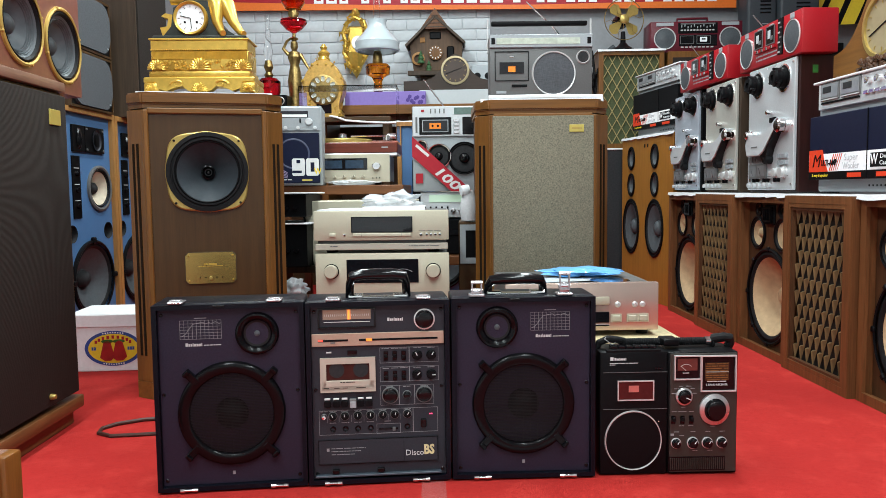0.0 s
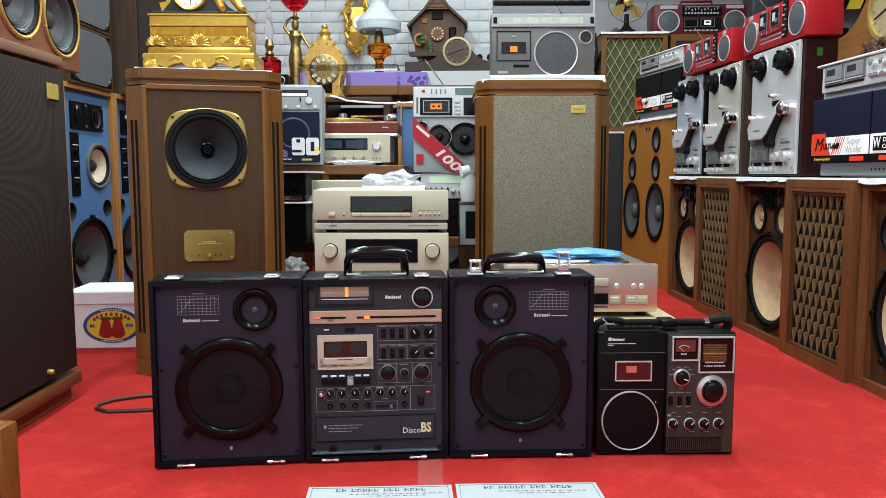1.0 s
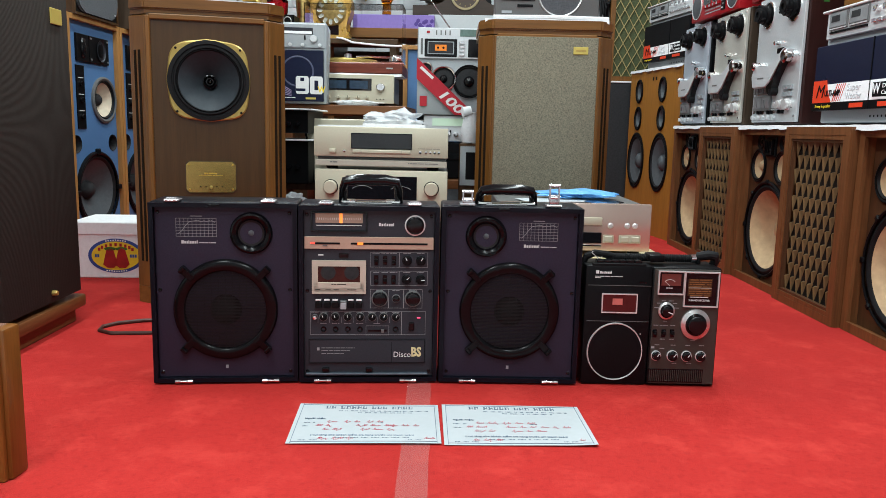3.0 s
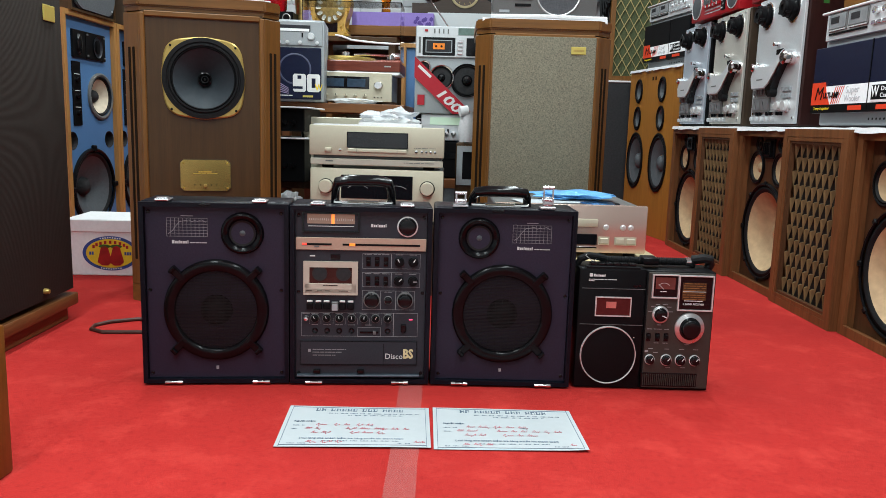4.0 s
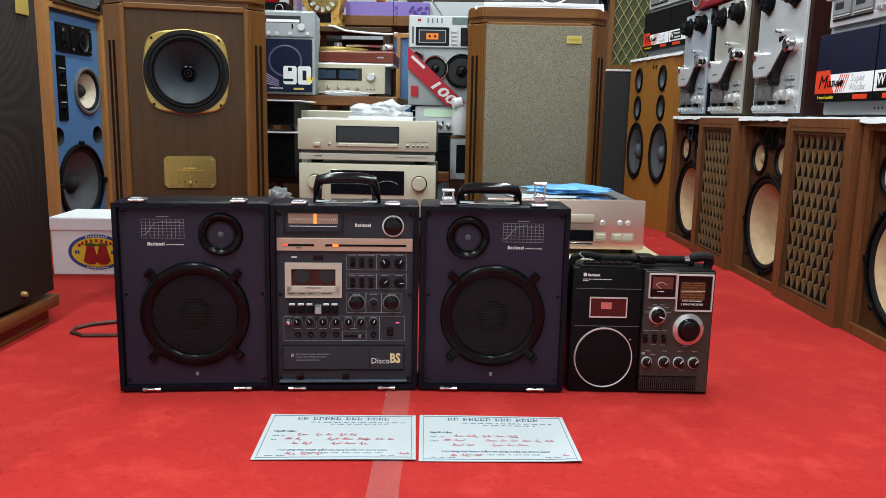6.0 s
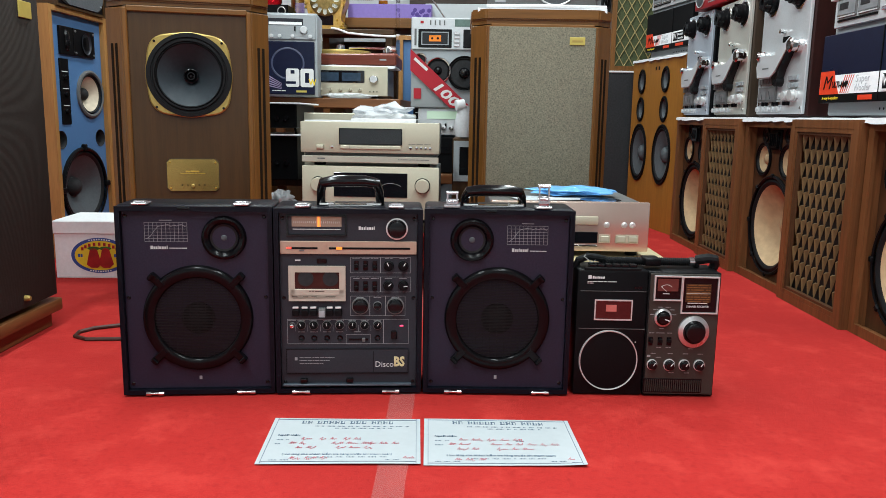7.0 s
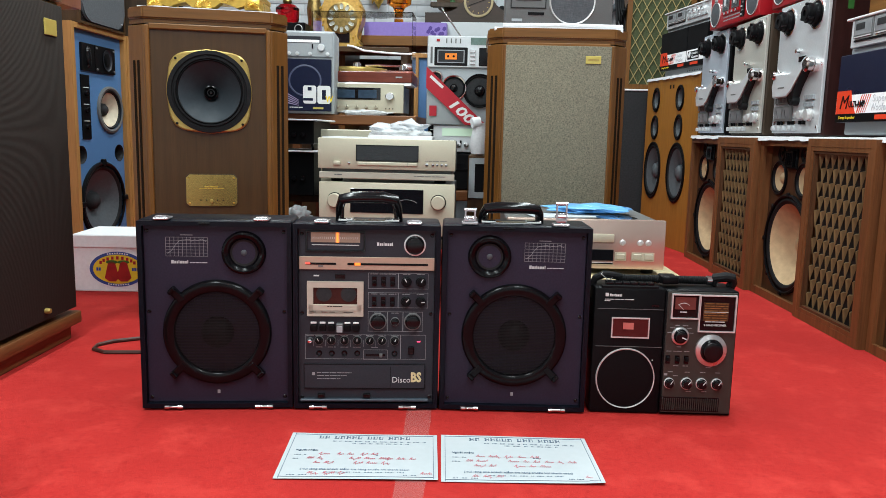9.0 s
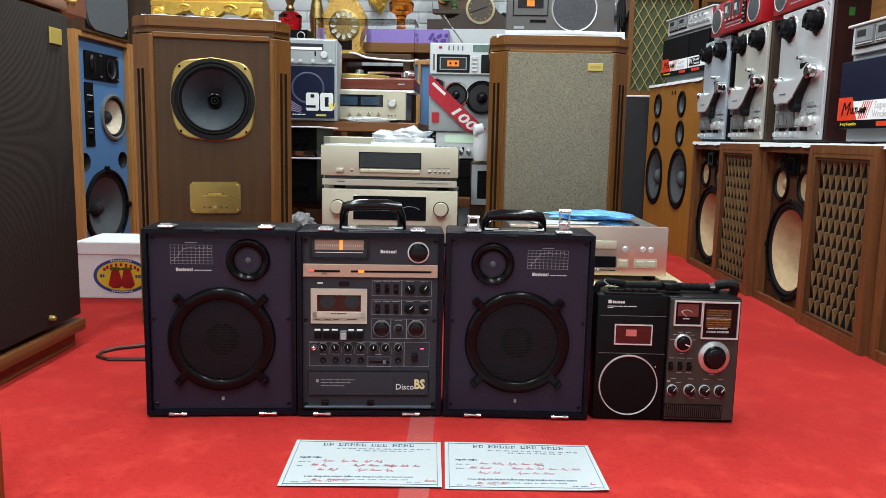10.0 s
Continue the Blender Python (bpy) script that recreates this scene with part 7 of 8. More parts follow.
pbox("tape_piece", M_TAPE, post, (-0.04, 0.02, 0.259), (0.05, 0.03, 0.001))

# ---- on the reel decks ----
def red_boombox(m, w, h):
    t = thing("boombox", "bright red stereo boombox standing on the reel deck", "boombox", m, "red boomboxes")
    pbox("body", M_RED, t, (0, 0.066, h / 2), (w, 0.132, h), 0.005, 2)
    r = h * 0.36
    for sx in (-1, 1):
        x = sx * (w / 2 - r * 1.25)
        d_ = plathe("speaker_ring", M_TRIM, t, [(r, 0.001), (r * 1.01, 0.004), (r * 1.06, 0.004), (r * 1.07, 0)], (x, 0, h * 0.45), seg=36)
        plathe("speaker_mesh", M_CONE_GREY, d_, [(r, 0.002), (r * 0.5, 0.006), (0, 0.007)], (x, 0, h * 0.45), seg=32)
        pbox("top_window", M_SILVER, t, (x, -0.001, h * 0.91), (0.03, 0.006, 0.02), 0.002)
    for x in (-0.075, 0.025):
        cd = pbox("cassette_window", M_DARK_GLASS, t, (x, -0.002, h * 0.68), (0.066, 0.006, h * 0.42), 0.002)
        part("window_rim", frame_ring(B(), (x, -0.004, h * 0.68), 0.07, h * 0.45, 0.0025, 0.004), M_STEEL_GREY, cd)
        pbox("label", M_PAPER, cd, (x - 0.008, -0.0055, h * 0.7), (0.022, 0.001, h * 0.2))
        pbox("label_stripe", M_STEEL_GREY, cd, (x + 0.012, -0.0055, h * 0.6), (0.02, 0.001, h * 0.1))
        pbox("door_mark", M_TRIM, cd, (x, -0.001, h * 0.93), (0.03, 0.003, 0.004))
    ts = pbox("tuner_strip", M_BLACK, t, (0.105, -0.002, h * 0.55), (0.036, 0.006, h * 0.86), 0.001)
    for i in range(7):
        pbox("strip_key", M_STEEL_GREY if i % 2 else M_TRIM, ts, (0.105 + (0.006 if i % 2 else -0.006), -0.006, h * (0.18 + 0.115 * i)), (0.014, 0.003, 0.006))
    for i in range(9):
        pbox("key", M_CHROME if i % 2 else M_RED, t, (-0.1 + 0.02 * i, -0.004, h * 0.38), (0.015, 0.01, 0.012), 0.001)
    print_bars(bm := B(), -0.1, 0.08, -0.0006, h * 0.26, 0.006, 8)
    print_bars(bm, -0.1, 0.08, -0.0006, h * 0.16, 0.005, 9)
    part("print", bm, M_SILVER, t)
    part("antenna", tube(B(), [(-w / 2 + 0.05, 0.1, h), (-w / 2 + 0.02, 0.1, h + 0.02), (-w / 2 - 0.06, 0.08, h + 0.1)], 0.003, 6), M_CHROME, t)
    return t


red_boombox(on_row(0.676, 0.02, TOP + 0.492), 0.52, 0.155)
red_boombox(on_row(1.31, 0.0, TOP + 0.492, 3), 0.52, 0.145)
tagg = thing("price_tag", "small dark green sticker on the tape deck side", "sticker", on_row(0.652, 0.02, TOP))
pbox("sticker", glow("green_sticker", (0.1, 0.9, 0.05), 0.0, (0.02, 0.12, 0.015)), tagg, (0.2008, 0.07, 0.44), (0.001, 0.02, 0.028))


def sleeve_boombox(m, w, dark):
    """Silver twin-cassette recorder above a printed card sleeve."""
    t = thing("boombox", "silver twin cassette recorder in a navy and orange printed sleeve", "boombox", m, "sleeved boomboxes")
    h = 0.36
    pbox("body", M_SILVER, t, (0, 0.1, h / 2), (w, 0.17, h), 0.006, 2)
    sl = pbox("sleeve", dark, t, (0, 0.0, 0.145), (w + 0.006, 0.03, 0.21), 0.002, 1, "printed card sleeve")
    yy = -0.0158
    pbox("black_band", M_BLACK, sl, (0, yy, 0.053), (w + 0.004, 0.001, 0.026))
    pbox("white_band", M_CARD_WHITE, sl, (0, yy, 0.095), (w + 0.004, 0.001, 0.058))
    part("orange_field", prism(B(), [(-w / 2, 0.066), (-w / 2 + 0.12, 0.066), (-w / 2 + 0.095, 0.105), (-w / 2 + 0.085, 0.138), (-w / 2, 0.138)], yy - 0.0014, yy - 0.0005), M_ORANGE_PRINT, sl)
    st = B()
    for i in range(5):
        prism(st, [(-w / 2 + 0.125 + 0.012 * i, 0.068), (-w / 2 + 0.131 + 0.012 * i - 0.0012 * i, 0.068), (-w / 2 + 0.155 + 0.012 * i, 0.122), (-w / 2 + 0.151 + 0.012 * i, 0.122)], yy - 0.0013, yy - 0.0005)
    part("orange_ray", st, M_ORANGE_PRINT, sl)
    words("lettering", "M", 0.06, M_BLACK, sl, (-w / 2 + 0.045, yy - 0.002, 0.1), width=0.055, shear=0.3)
    words("lettering", "ULTI-AMP", 0.026, M_BLACK, sl, (-w / 2 + 0.125, yy - 0.002, 0.094), width=0.095, bold=0.0008)
    M_GHOST = paint("pale_grey_print", (0.5, 0.52, 0.55), 0.5, 0, 0.02, 60, 0)
    words("lettering", "Super", 0.03, M_GHOST, sl, (-w / 2 + 0.25, yy - 0.001, 0.108), width=0.075)
    words("lettering", "Woofer", 0.03, M_GHOST, sl, (-w / 2 + 0.25, yy - 0.001, 0.082), width=0.09)
    words("lettering", "3-way 6-speaker", 0.014, M_YELLOW, sl, (-w / 2 + 0.07, yy - 0.001, 0.054), width=0.1)
    pbox("maker_mark", M_ORANGE_PRINT, sl, (-w / 2 + 0.27, yy - 0.001, 0.053), (0.075, 0.001, 0.014))
    pbox("seam", M_BLACK, sl, (-w / 2 + 0.335, yy - 0.0004, 0.145), (0.004, 0.002, 0.21))
    cdb = pbox("corner_card", M_CARD_WHITE, sl, (-w / 2 + 0.42, yy - 0.001, 0.095), (0.14, 0.001, 0.052))
    pbox("corner_field", M_BLACK, cdb, (-w / 2 + 0.42, yy - 0.0018, 0.095), (0.13, 0.0008, 0.042))
    words("lettering", "W", 0.045, M_CARD_WHITE, cdb, (-w / 2 + 0.375, yy - 0.003, 0.096), width=0.036)
    words("lettering", "Double", 0.018, M_CARD_WHITE, cdb, (-w / 2 + 0.44, yy - 0.003, 0.104), width=0.07)
    words("lettering", "Cassette", 0.018, M_CARD_WHITE, cdb, (-w / 2 + 0.44, yy - 0.003, 0.085), width=0.075)
    pbox("maker_mark", M_ORANGE_PRINT, sl, (-w / 2 + 0.43, yy - 0.001, 0.053), (0.09, 0.001, 0.014))
    up = pbox("deck_panel", M_ALU, t, (0, 0.008, 0.315), (w - 0.03, 0.012, 0.085), 0.002)
    for x in (-w / 2 + 0.09, -w / 2 + 0.21):
        win_ = pbox("cassette_window", M_STEEL_GREY, up, (x, 0.0, 0.328), (0.112, 0.004, 0.056), 0.002)
        pbox("window_glass", M_SMOKE, win_, (x, -0.003, 0.33), (0.1, 0.003, 0.044), 0.001)
        pbox("window_slot", M_CONE_DARK, win_, (x - 0.012, -0.0048, 0.334), (0.05, 0.001, 0.02))
        pbox("window_bar", M_TRIM, win_, (x, -0.003, 0.303), (0.1, 0.004, 0.004))
    for i in range(8):
        pbox("key", M_CHROME, up, (-w / 2 + 0.3 + 0.03 * i, 0.0, 0.30), (0.024, 0.012, 0.011), 0.001)
    for i in range(4):
        plathe("knob", M_CHROME, up, [(0.01, 0), (0.01, 0.014), (0, 0.015)], (-w / 2 + 0.31 + 0.05 * i, 0.002, 0.333), seg=14)
    pbox("slot", M_BLACK, up, (-w / 2 + 0.15, 0.0, 0.292), (0.22, 0.004, 0.006))
    for i in range(14):
        plathe("vent_hole", M_BLACK, t, [(0.004, 0.0004), (0, 0.0006)], (-w / 2 + 0.3 + 0.02 * i, 0.0148, 0.02), seg=8)
    pbox("cover_cloth", M_CLOTH_WHITE, t, (0.0, 0.09, h + 0.003), (w + 0.02, 0.19, 0.008), 0.003, 2)
    return t


sleeve_boombox(on_row(-0.0, 0.02, TOP + 0.003), 0.62, M_NAVY)
sleeve_boombox(pose(1.232, 4.47, 0.962, 0, 0, -78), 0.56, M_BLACK)
fc = thing("dust_cloth", "white foam sheet under the recorder on the orange speaker", "cloth", pose(0, 0, 0))
foam_strip("foam_sheet", fc, pose(1.187, 4.515, 0.955, 0, 0, -78), 0.68, 0.3, 17)


def wooden_clock(m, w, h, r, wood_m, label, category="clock", peak=2.1, rim=None, dial_z=0.55):
    t = thing("mantel_clock", label, category, m)
    n = 24
    poly = [(-w / 2, 0), (w / 2, 0), (w / 2, h * 0.28)] + [(w / 2 * (1 - i / n * 2), h * 0.28 + h * 0.72 * math.exp(-((1 - i / n * 2) * peak) ** 2)) for i in range(n + 1)] + [(-w / 2, h * 0.28)]
    part("case", prism(B(), poly, 0, 0.14), wood_m, t)
    c = (0, 0.0, h * dial_z)
    bz = plathe("bezel", rim or M_BRASS, t, [(r * 0.84, 0.001), (r * 0.86, 0.012), (r, 0.01), (r * 1.02, 0)], c, seg=48)
    plathe("dial", M_DIAL, bz, [(r * 0.85, 0.004), (0, 0.004)], c, seg=40)
    hm = B()
    for k in range(12):
        a = radians(30 * k)
        tube(hm, [(c[0] + r * 0.66 * math.sin(a), -0.005, c[2] + r * 0.66 * math.cos(a)), (c[0] + r * 0.78 * math.sin(a), -0.005, c[2] + r * 0.78 * math.cos(a))], 0.0018, 4)
    part("hour_marks", hm, M_BRASS, bz)
    for a, L in ((70, 0.5), (250, 0.7)):
        part("clock_needle", tube(B(), [(0, -0.006, c[2]), (r * L * math.sin(radians(a)), -0.006, c[2] + r * L * math.cos(radians(a)))], 0.002, 4), M_BLACK, bz)
    return t


M_DIAL = paint("silvered_dial", (0.36, 0.29, 0.17), 0.4, 0.3, 0.06)
oak_clock = wooden_clock(on_row(0.07, 0.10, TOP + 0.371), 0.56, 0.33, 0.1, M_OAK_H, "oak mantel clock with round brass-rimmed dial on the recorder", dial_z=0.43)
cv = B()
rnd = random.Random(31)
for i in range(70):
    bmesh.ops.create_icosphere(cv, subdivisions=1, radius=rnd.uniform(0.006, 0.014), matrix=Matrix.Translation((rnd.uniform(-0.12, 0.12), rnd.uniform(-0.012, 0.0), rnd.uniform(0.012, 0.05))))
part("leaf_ornament", cv, M_PANEL_WOOD, oak_clock, "dark carved leaves")

# ---- back right ----
def lattice_tower(m, w, h, label):
    t = thing("bookshelf_speaker", label, "speaker", m)
    part("cabinet", frame_ring(B(), (0, 0.15, h / 2), w, h, 0.03, 0.3), M_OAK, t)
    g = pbox("grille_cloth", woven("green_grille", (0.055, 0.068, 0.028), 300, 0.9, 0.3), t, (0, 0.03, h / 2), (w - 0.06, 0.01, h - 0.06))
    gw, gh, n = w - 0.06, h - 0.06, 6
    st = gw / n
    for d_ in (-1, 1):
        k = -int(gh / st / 1.8) - 1
        while k <= n:
            # one slanted bar clipped to the opening
            p0 = [k * st, 0.0]
            p1 = [k * st + gh / 1.75, gh]
            if p0[0] < 0:
                p0 = [0.0, -k * st * 1.75]
            if p1[0] > gw:
                p1 = [gw, (gw - k * st) * 1.75]
            if p1[1] > p0[1] + 0.01:
                a = Vector(((p0[0] - gw / 2) * d_, 0.018, p0[1] + 0.03))
                b = Vector(((p1[0] - gw / 2) * d_, 0.018, p1[1] + 0.03))
                part("lattice_bar", tube(B(), [a, b], 0.0035, 4), M_LATTICE_GOLD, g)
            k += 1
    return t


M_LATTICE_GOLD = paint("gold_lattice", (0.3, 0.24, 0.1), 0.5, 0.2)
dk = thing("floor_speaker", "dark grey cabinet standing behind the orange speaker", "speaker", pose(1.19, 4.99, 0))
pbox("cabinet", M_CONE_DARK, dk, (0, 0.17, 0.45), (0.44, 0.34, 0.9), 0.004)
pbox("top_sheet", M_CLOTH_WHITE, dk, (0, 0.17, 0.906), (0.45, 0.35, 0.012), 0.003)
ls = thing("dust_cloth", "thin white foam sheet on the lattice speaker", "cloth", pose(0, 0, 0))
foam_strip("foam_sheet", ls, pose(1.2, 4.995, 1.5325), 0.43, 0.28, 23, 0.008)
lattice_tower(pose(1.2, 5.0, 0.912), 0.415, 0.62, "oak speaker with green cloth and diamond lattice grille")


def desk_fan(m):
    t = thing("desk_fan", "antique desk fan with brass blades and wire guard", "fan", m)
    plathe("base", M_BLACK, t, [(0.075, 0), (0.075, 0.015), (0.04, 0.035), (0.018, 0.06), (0.014, 0.13), (0, 0.13)], (0, 0, 0), "z", 24)
    plathe("motor", M_BLACK_GLOSS, t, [(0, -0.1), (0.04, -0.09), (0.05, -0.03), (0.035, 0.01), (0, 0.012)], (0, 0.02, 0.205), seg=24)
    c = Vector((0, -0.02, 0.205))
    gd = part("guard", tube(B(), [c + Vector((0.13 * math.cos(a), 0, 0.13 * math.sin(a))) for a in np.linspace(0, 2 * math.pi, 41)], 0.003, 6), M_BRONZE, t)
    for k in range(6):
        a = radians(60 * k + 10)
        part("guard_wire", tube(B(), [c + Vector((r_ * math.cos(a + s_), -0.012, r_ * math.sin(a + s_))) for r_, s_ in ((0.03, 0), (0.06, 0.25), (0.095, -0.1), (0.13, 0.0))], 0.002, 5), M_BRONZE, gd)
    plathe("hub", M_BRASS, t, [(0.03, 0), (0.03, 0.01), (0.012, 0.02), (0, 0.02)], (0, -0.025, 0.205), seg=20)
    for k in range(4):
        a = radians(45 + 90 * k)
        poly = [(0.025 * math.cos(a - 0.3), 0.025 * math.sin(a - 0.3))] + [(r_ * math.cos(a + s_), r_ * math.sin(a + s_)) for r_, s_ in ((0.06, -0.45), (0.1, -0.42), (0.118, -0.2), (0.12, 0.1), (0.1, 0.35), (0.06, 0.35), (0.025, 0.3))]
        bm = prism(B(), [(x, z + 0.205) for x, z in poly], -0.012, -0.009)
        part("blade", bm, M_BRASS, t)
    return t


desk_fan(pose(1.165, 5.1, 1.537, 0, 0, 8))
wl = thing("bookshelf_speaker", "oak speaker with dark lattice behind the boomboxes", "speaker", pose(1.66, 5.0, 0))
pbox("cabinet", M_OAK, wl, (0, 0.15, 0.76), (0.46, 0.3, 1.52), 0.003)
pbox("grille", M_DARK_GRILLE, wl, (0, -0.002, 0.76), (0.4, 0.01, 1.44))
mb = thing("boombox", "maroon twin-cassette boombox with round silver-ringed speakers", "boombox", pose(1.622, 5.05, 1.52, 0, 0, 0))
pbox("body", M_MAROON_PLASTIC, mb, (0, 0.1, 0.098), (0.585, 0.2, 0.196), 0.006, 2)
for x in (-0.2, 0.215):
    s_ = plathe("speaker_ring", M_TRIM, mb, [(0.062, 0.001), (0.064, 0.006), (0.069, 0.006), (0.07, 0)], (x, 0, 0.088), seg=40)
    plathe("speaker_mesh", M_CONE_GREY, s_, [(0.063, 0.002), (0.03, 0.005), (0.02, 0.008), (0, 0.009)], (x, 0, 0.088), seg=32)
    pbox("top_window", M_SILVER, mb, (x, -0.001, 0.178), (0.11, 0.004, 0.022), 0.001)
face = pbox("control_face", M_BLACK, mb, (0.008, -0.001, 0.152), (0.25, 0.006, 0.066), 0.001, 1, "black control band with silver keys")
for i in range(11):
    pbox("key", M_TRIM, face, (-0.095 + 0.02 * i, -0.006, 0.138), (0.013, 0.008, 0.009), 0.001)
    pbox("slider", M_SILVER, face, (-0.095 + 0.02 * i, -0.006, 0.162 + 0.006 * math.sin(i * 2.1)), (0.005, 0.008, 0.014), 0.001)
pbox("tuner_scale", M_STEEL_GREY, face, (0.008, -0.005, 0.179), (0.22, 0.002, 0.008))
deck = pbox("cassette_deck", M_BLACK_GLOSS, mb, (0.01, -0.001, 0.075), (0.24, 0.005, 0.07), 0.001)
for x in (-0.06, 0.045):
    part("window_rim", frame_ring(B(), (x, -0.004, 0.078), 0.088, 0.052, 0.003, 0.003), M_STEEL_GREY, deck)
pbox("cassette", M_CARD_WHITE, deck, (0.045, -0.004, 0.08), (0.045, 0.002, 0.03), 0.001)
pbox("cassette_slot", M_BLACK, deck, (0.045, -0.0055, 0.082), (0.024, 0.001, 0.009))
for i in range(8):
    pbox("deck_key", M_TRIM, mb, (-0.09 + 0.027 * i, -0.003, 0.032), (0.018, 0.006, 0.008), 0.001)
mh = part("handle", box(B(), (0, 0.1, 0.232), (0.2, 0.018, 0.014), 0.004, 2), M_MAROON_PLASTIC, mb)
for sx in (-1, 1):
    pbox("handle_arm", M_MAROON_PLASTIC, mh, (sx * 0.098, 0.1, 0.21), (0.008, 0.016, 0.04))


M_SLATE = paint("slate_plastic", (0.04, 0.047, 0.056), 0.5, 0, 0.1, 120, 0.08)


def wall_speaker(m, w, h):
    t = thing("wall_speaker", "dark grey plastic loudspeaker hung high at the back", "speaker", m)
    pbox("body", M_SLATE, t, (0, 0.1, h / 2), (w, 0.2, h), 0.02, 3)
    for i in range(5):
        pbox("vent_slot", M_BLACK_GLOSS, t, (0.02, -0.001, h * 0.45 + 0.025 * i), (w * 0.35, 0.004, 0.01))
    pbox("badge", M_SILVER, t, (0.02, -0.001, h * 0.3), (0.04, 0.003, 0.006))
    return t


wall_speaker(pose(2.38, 5.3, 1.6), 0.26, 0.5)
wall_speaker(pose(2.15, 5.35, 1.602), 0.2, 0.5)
sh = thing("wall_shelf", "dark shelf carrying loudspeakers at the back wall", "shelf", pose(2.15, 5.25, 0))
pbox("cabinet", M_BLACK, sh, (0, 0.15, 0.8), (1.0, 0.3, 1.6), 0.004)
poster = thing("poster", "yellow printed poster with dark and pale stripes", "poster", pose(2.83, 5.4, 1.75, 0, 0, -8))
pbox("sheet", M_YELLOW, poster, (0, 0, 0.3), (0.9, 0.006, 0.6))
bm = B()
for i in range(5):
    prism(bm, [(-0.3 + 0.13 * i, 0.0), (-0.26 + 0.13 * i, 0.0), (-0.12 + 0.13 * i, 0.35), (-0.16 + 0.13 * i, 0.35)], -0.005, -0.0035)
part("printed_stripe", bm, M_BLACK, poster)

# ---- back shelf with lamps and clocks ----
SH = 1.185
bs = thing("back_shelf", "long golden wooden shelf along the back wall", "shelf", pose(-0.45, 4.75, 0))
pbox("board", M_OAK_H, bs, (0, 0.3, SH - 0.03), (1.7, 0.62, 0.058), 0.003)
for x in (-0.8, -0.3, 0.25, 0.8):
    pbox("upright", M_OAK, bs, (x, 0.32, (SH - 0.06) / 2), (0.04, 0.5, SH - 0.06), 0.002)
pbox("back_panel", M_WALNUT, bs, (0, 0.6, 0.55), (1.68, 0.012, 1.1))
pb = thing("carton", "long flat purple printed carton on the shelf", "carton", pose(-0.357, 4.78, SH))
pbox("box", paint("purple_card", (0.2, 0.14, 0.42), 0.5, 0, 0.06), pb, (0, 0.16, 0.042), (0.5, 0.32, 0.082), 0.002)
bm = B()
for i in range(9):
    bmesh.ops.create_icosphere(bm, subdivisions=1, radius=0.014, matrix=Matrix.Translation((0.14 + 0.012 * i, -0.0005, 0.03 + 0.02 * math.sin(i * 1.7))) @ Matrix.Diagonal((1, 0.05, 1, 1)))
part("printed_motif", bm, paint("deep_purple_print", (0.06, 0.03, 0.2), 0.5), pb)
up = thing("carton", "pale flat carton under the brown mantel clock", "carton", pose(0.15, 4.85, SH))
pbox("box", M_PAPER, up, (0, 0.2, 0.05), (0.6, 0.36, 0.1), 0.002)
WHITE_TOP = SH + 0.1
M_DIAL_OLD, M_DIAL = M_DIAL, paint("brown_dial", (0.05, 0.033, 0.026), 0.3, 0, 0.1, 40, 0)
wooden_clock(pose(0.075, 4.95, WHITE_TOP + 0.002), 0.66, 0.235, 0.09, wood("umber_case", (0.03, 0.017, 0.011), "x", 0.4), "dark mantel clock with pale ringed dial on a carton", peak=3.3, rim=M_DIAL_OLD)
sb = thing("radio", "small silver portable radio beside the cuckoo clock", "radio", pose(0.26, 5.2, WHITE_TOP))
pbox("body", M_SILVER, sb, (0, 0.04, 0.1), (0.16, 0.08, 0.2), 0.004)
for x in (-0.04, 0.03):
    plathe("speaker", M_BLACK, sb, [(0.022, 0.0), (0.022, 0.003), (0, 0.004)], (x, 0, 0.13), seg=20)
M_AMBER = clear("amber_glass", (0.75, 0.22, 0.01), 0.05, 1.4)
M_REDGLASS = clear("red_glass", (0.75, 0.01, 0.02), 0.05, 1.4)
M_CHIMNEY = clear("chimney_glass", (1, 1, 1), 0.02, 1.2)
M_OPAL = paint("opal_glass", (0.44, 0.5, 0.53), 0.15, 0, 0.03, 30, 0, 0.5)


def oil_lamp(m, tall=1.0):
    t = thing("oil_lamp", "amber glass oil lamp with white opal shade", "oil lamp", m)
    plathe("glass_body", M_AMBER, t, [(0.055, 0), (0.05, 0.01), (0.03, 0.03), (0.026, 0.09), (0.04, 0.12), (0.078, 0.14), (0.082, 0.19), (0.07, 0.205), (0.03, 0.21), (0, 0.21)], (0, 0, 0), "z", 32, "amber glass body")
    plathe("burner", M_BRONZE, t, [(0.03, 0.208), (0.034, 0.22), (0.03, 0.27), (0.022, 0.29), (0, 0.29)], (0, 0, 0), "z", 20)
    plathe("shade", M_OPAL, t, [(0.128, 0.285), (0.142, 0.29), (0.146, 0.3), (0.143, 0.32), (0.147, 0.345), (0.14, 0.358), (0.1, 0.4), (0.066, 0.44), (0.06, 0.465), (0.066, 0.49), (0.06, 0.49), (0.054, 0.44), (0.09, 0.395), (0.13, 0.352), (0.124, 0.29)], (0, 0, 0), "z", 40, "white opal glass shade")
    plathe("chimney", M_CHIMNEY, t, [(0.02, 0.29), (0.026, 0.35), (0.022, 0.5), (0.021, 0.62), (0.019, 0.62), (0.02, 0.5)], (0, 0, 0), "z", 20).visible_shadow = False
    return t


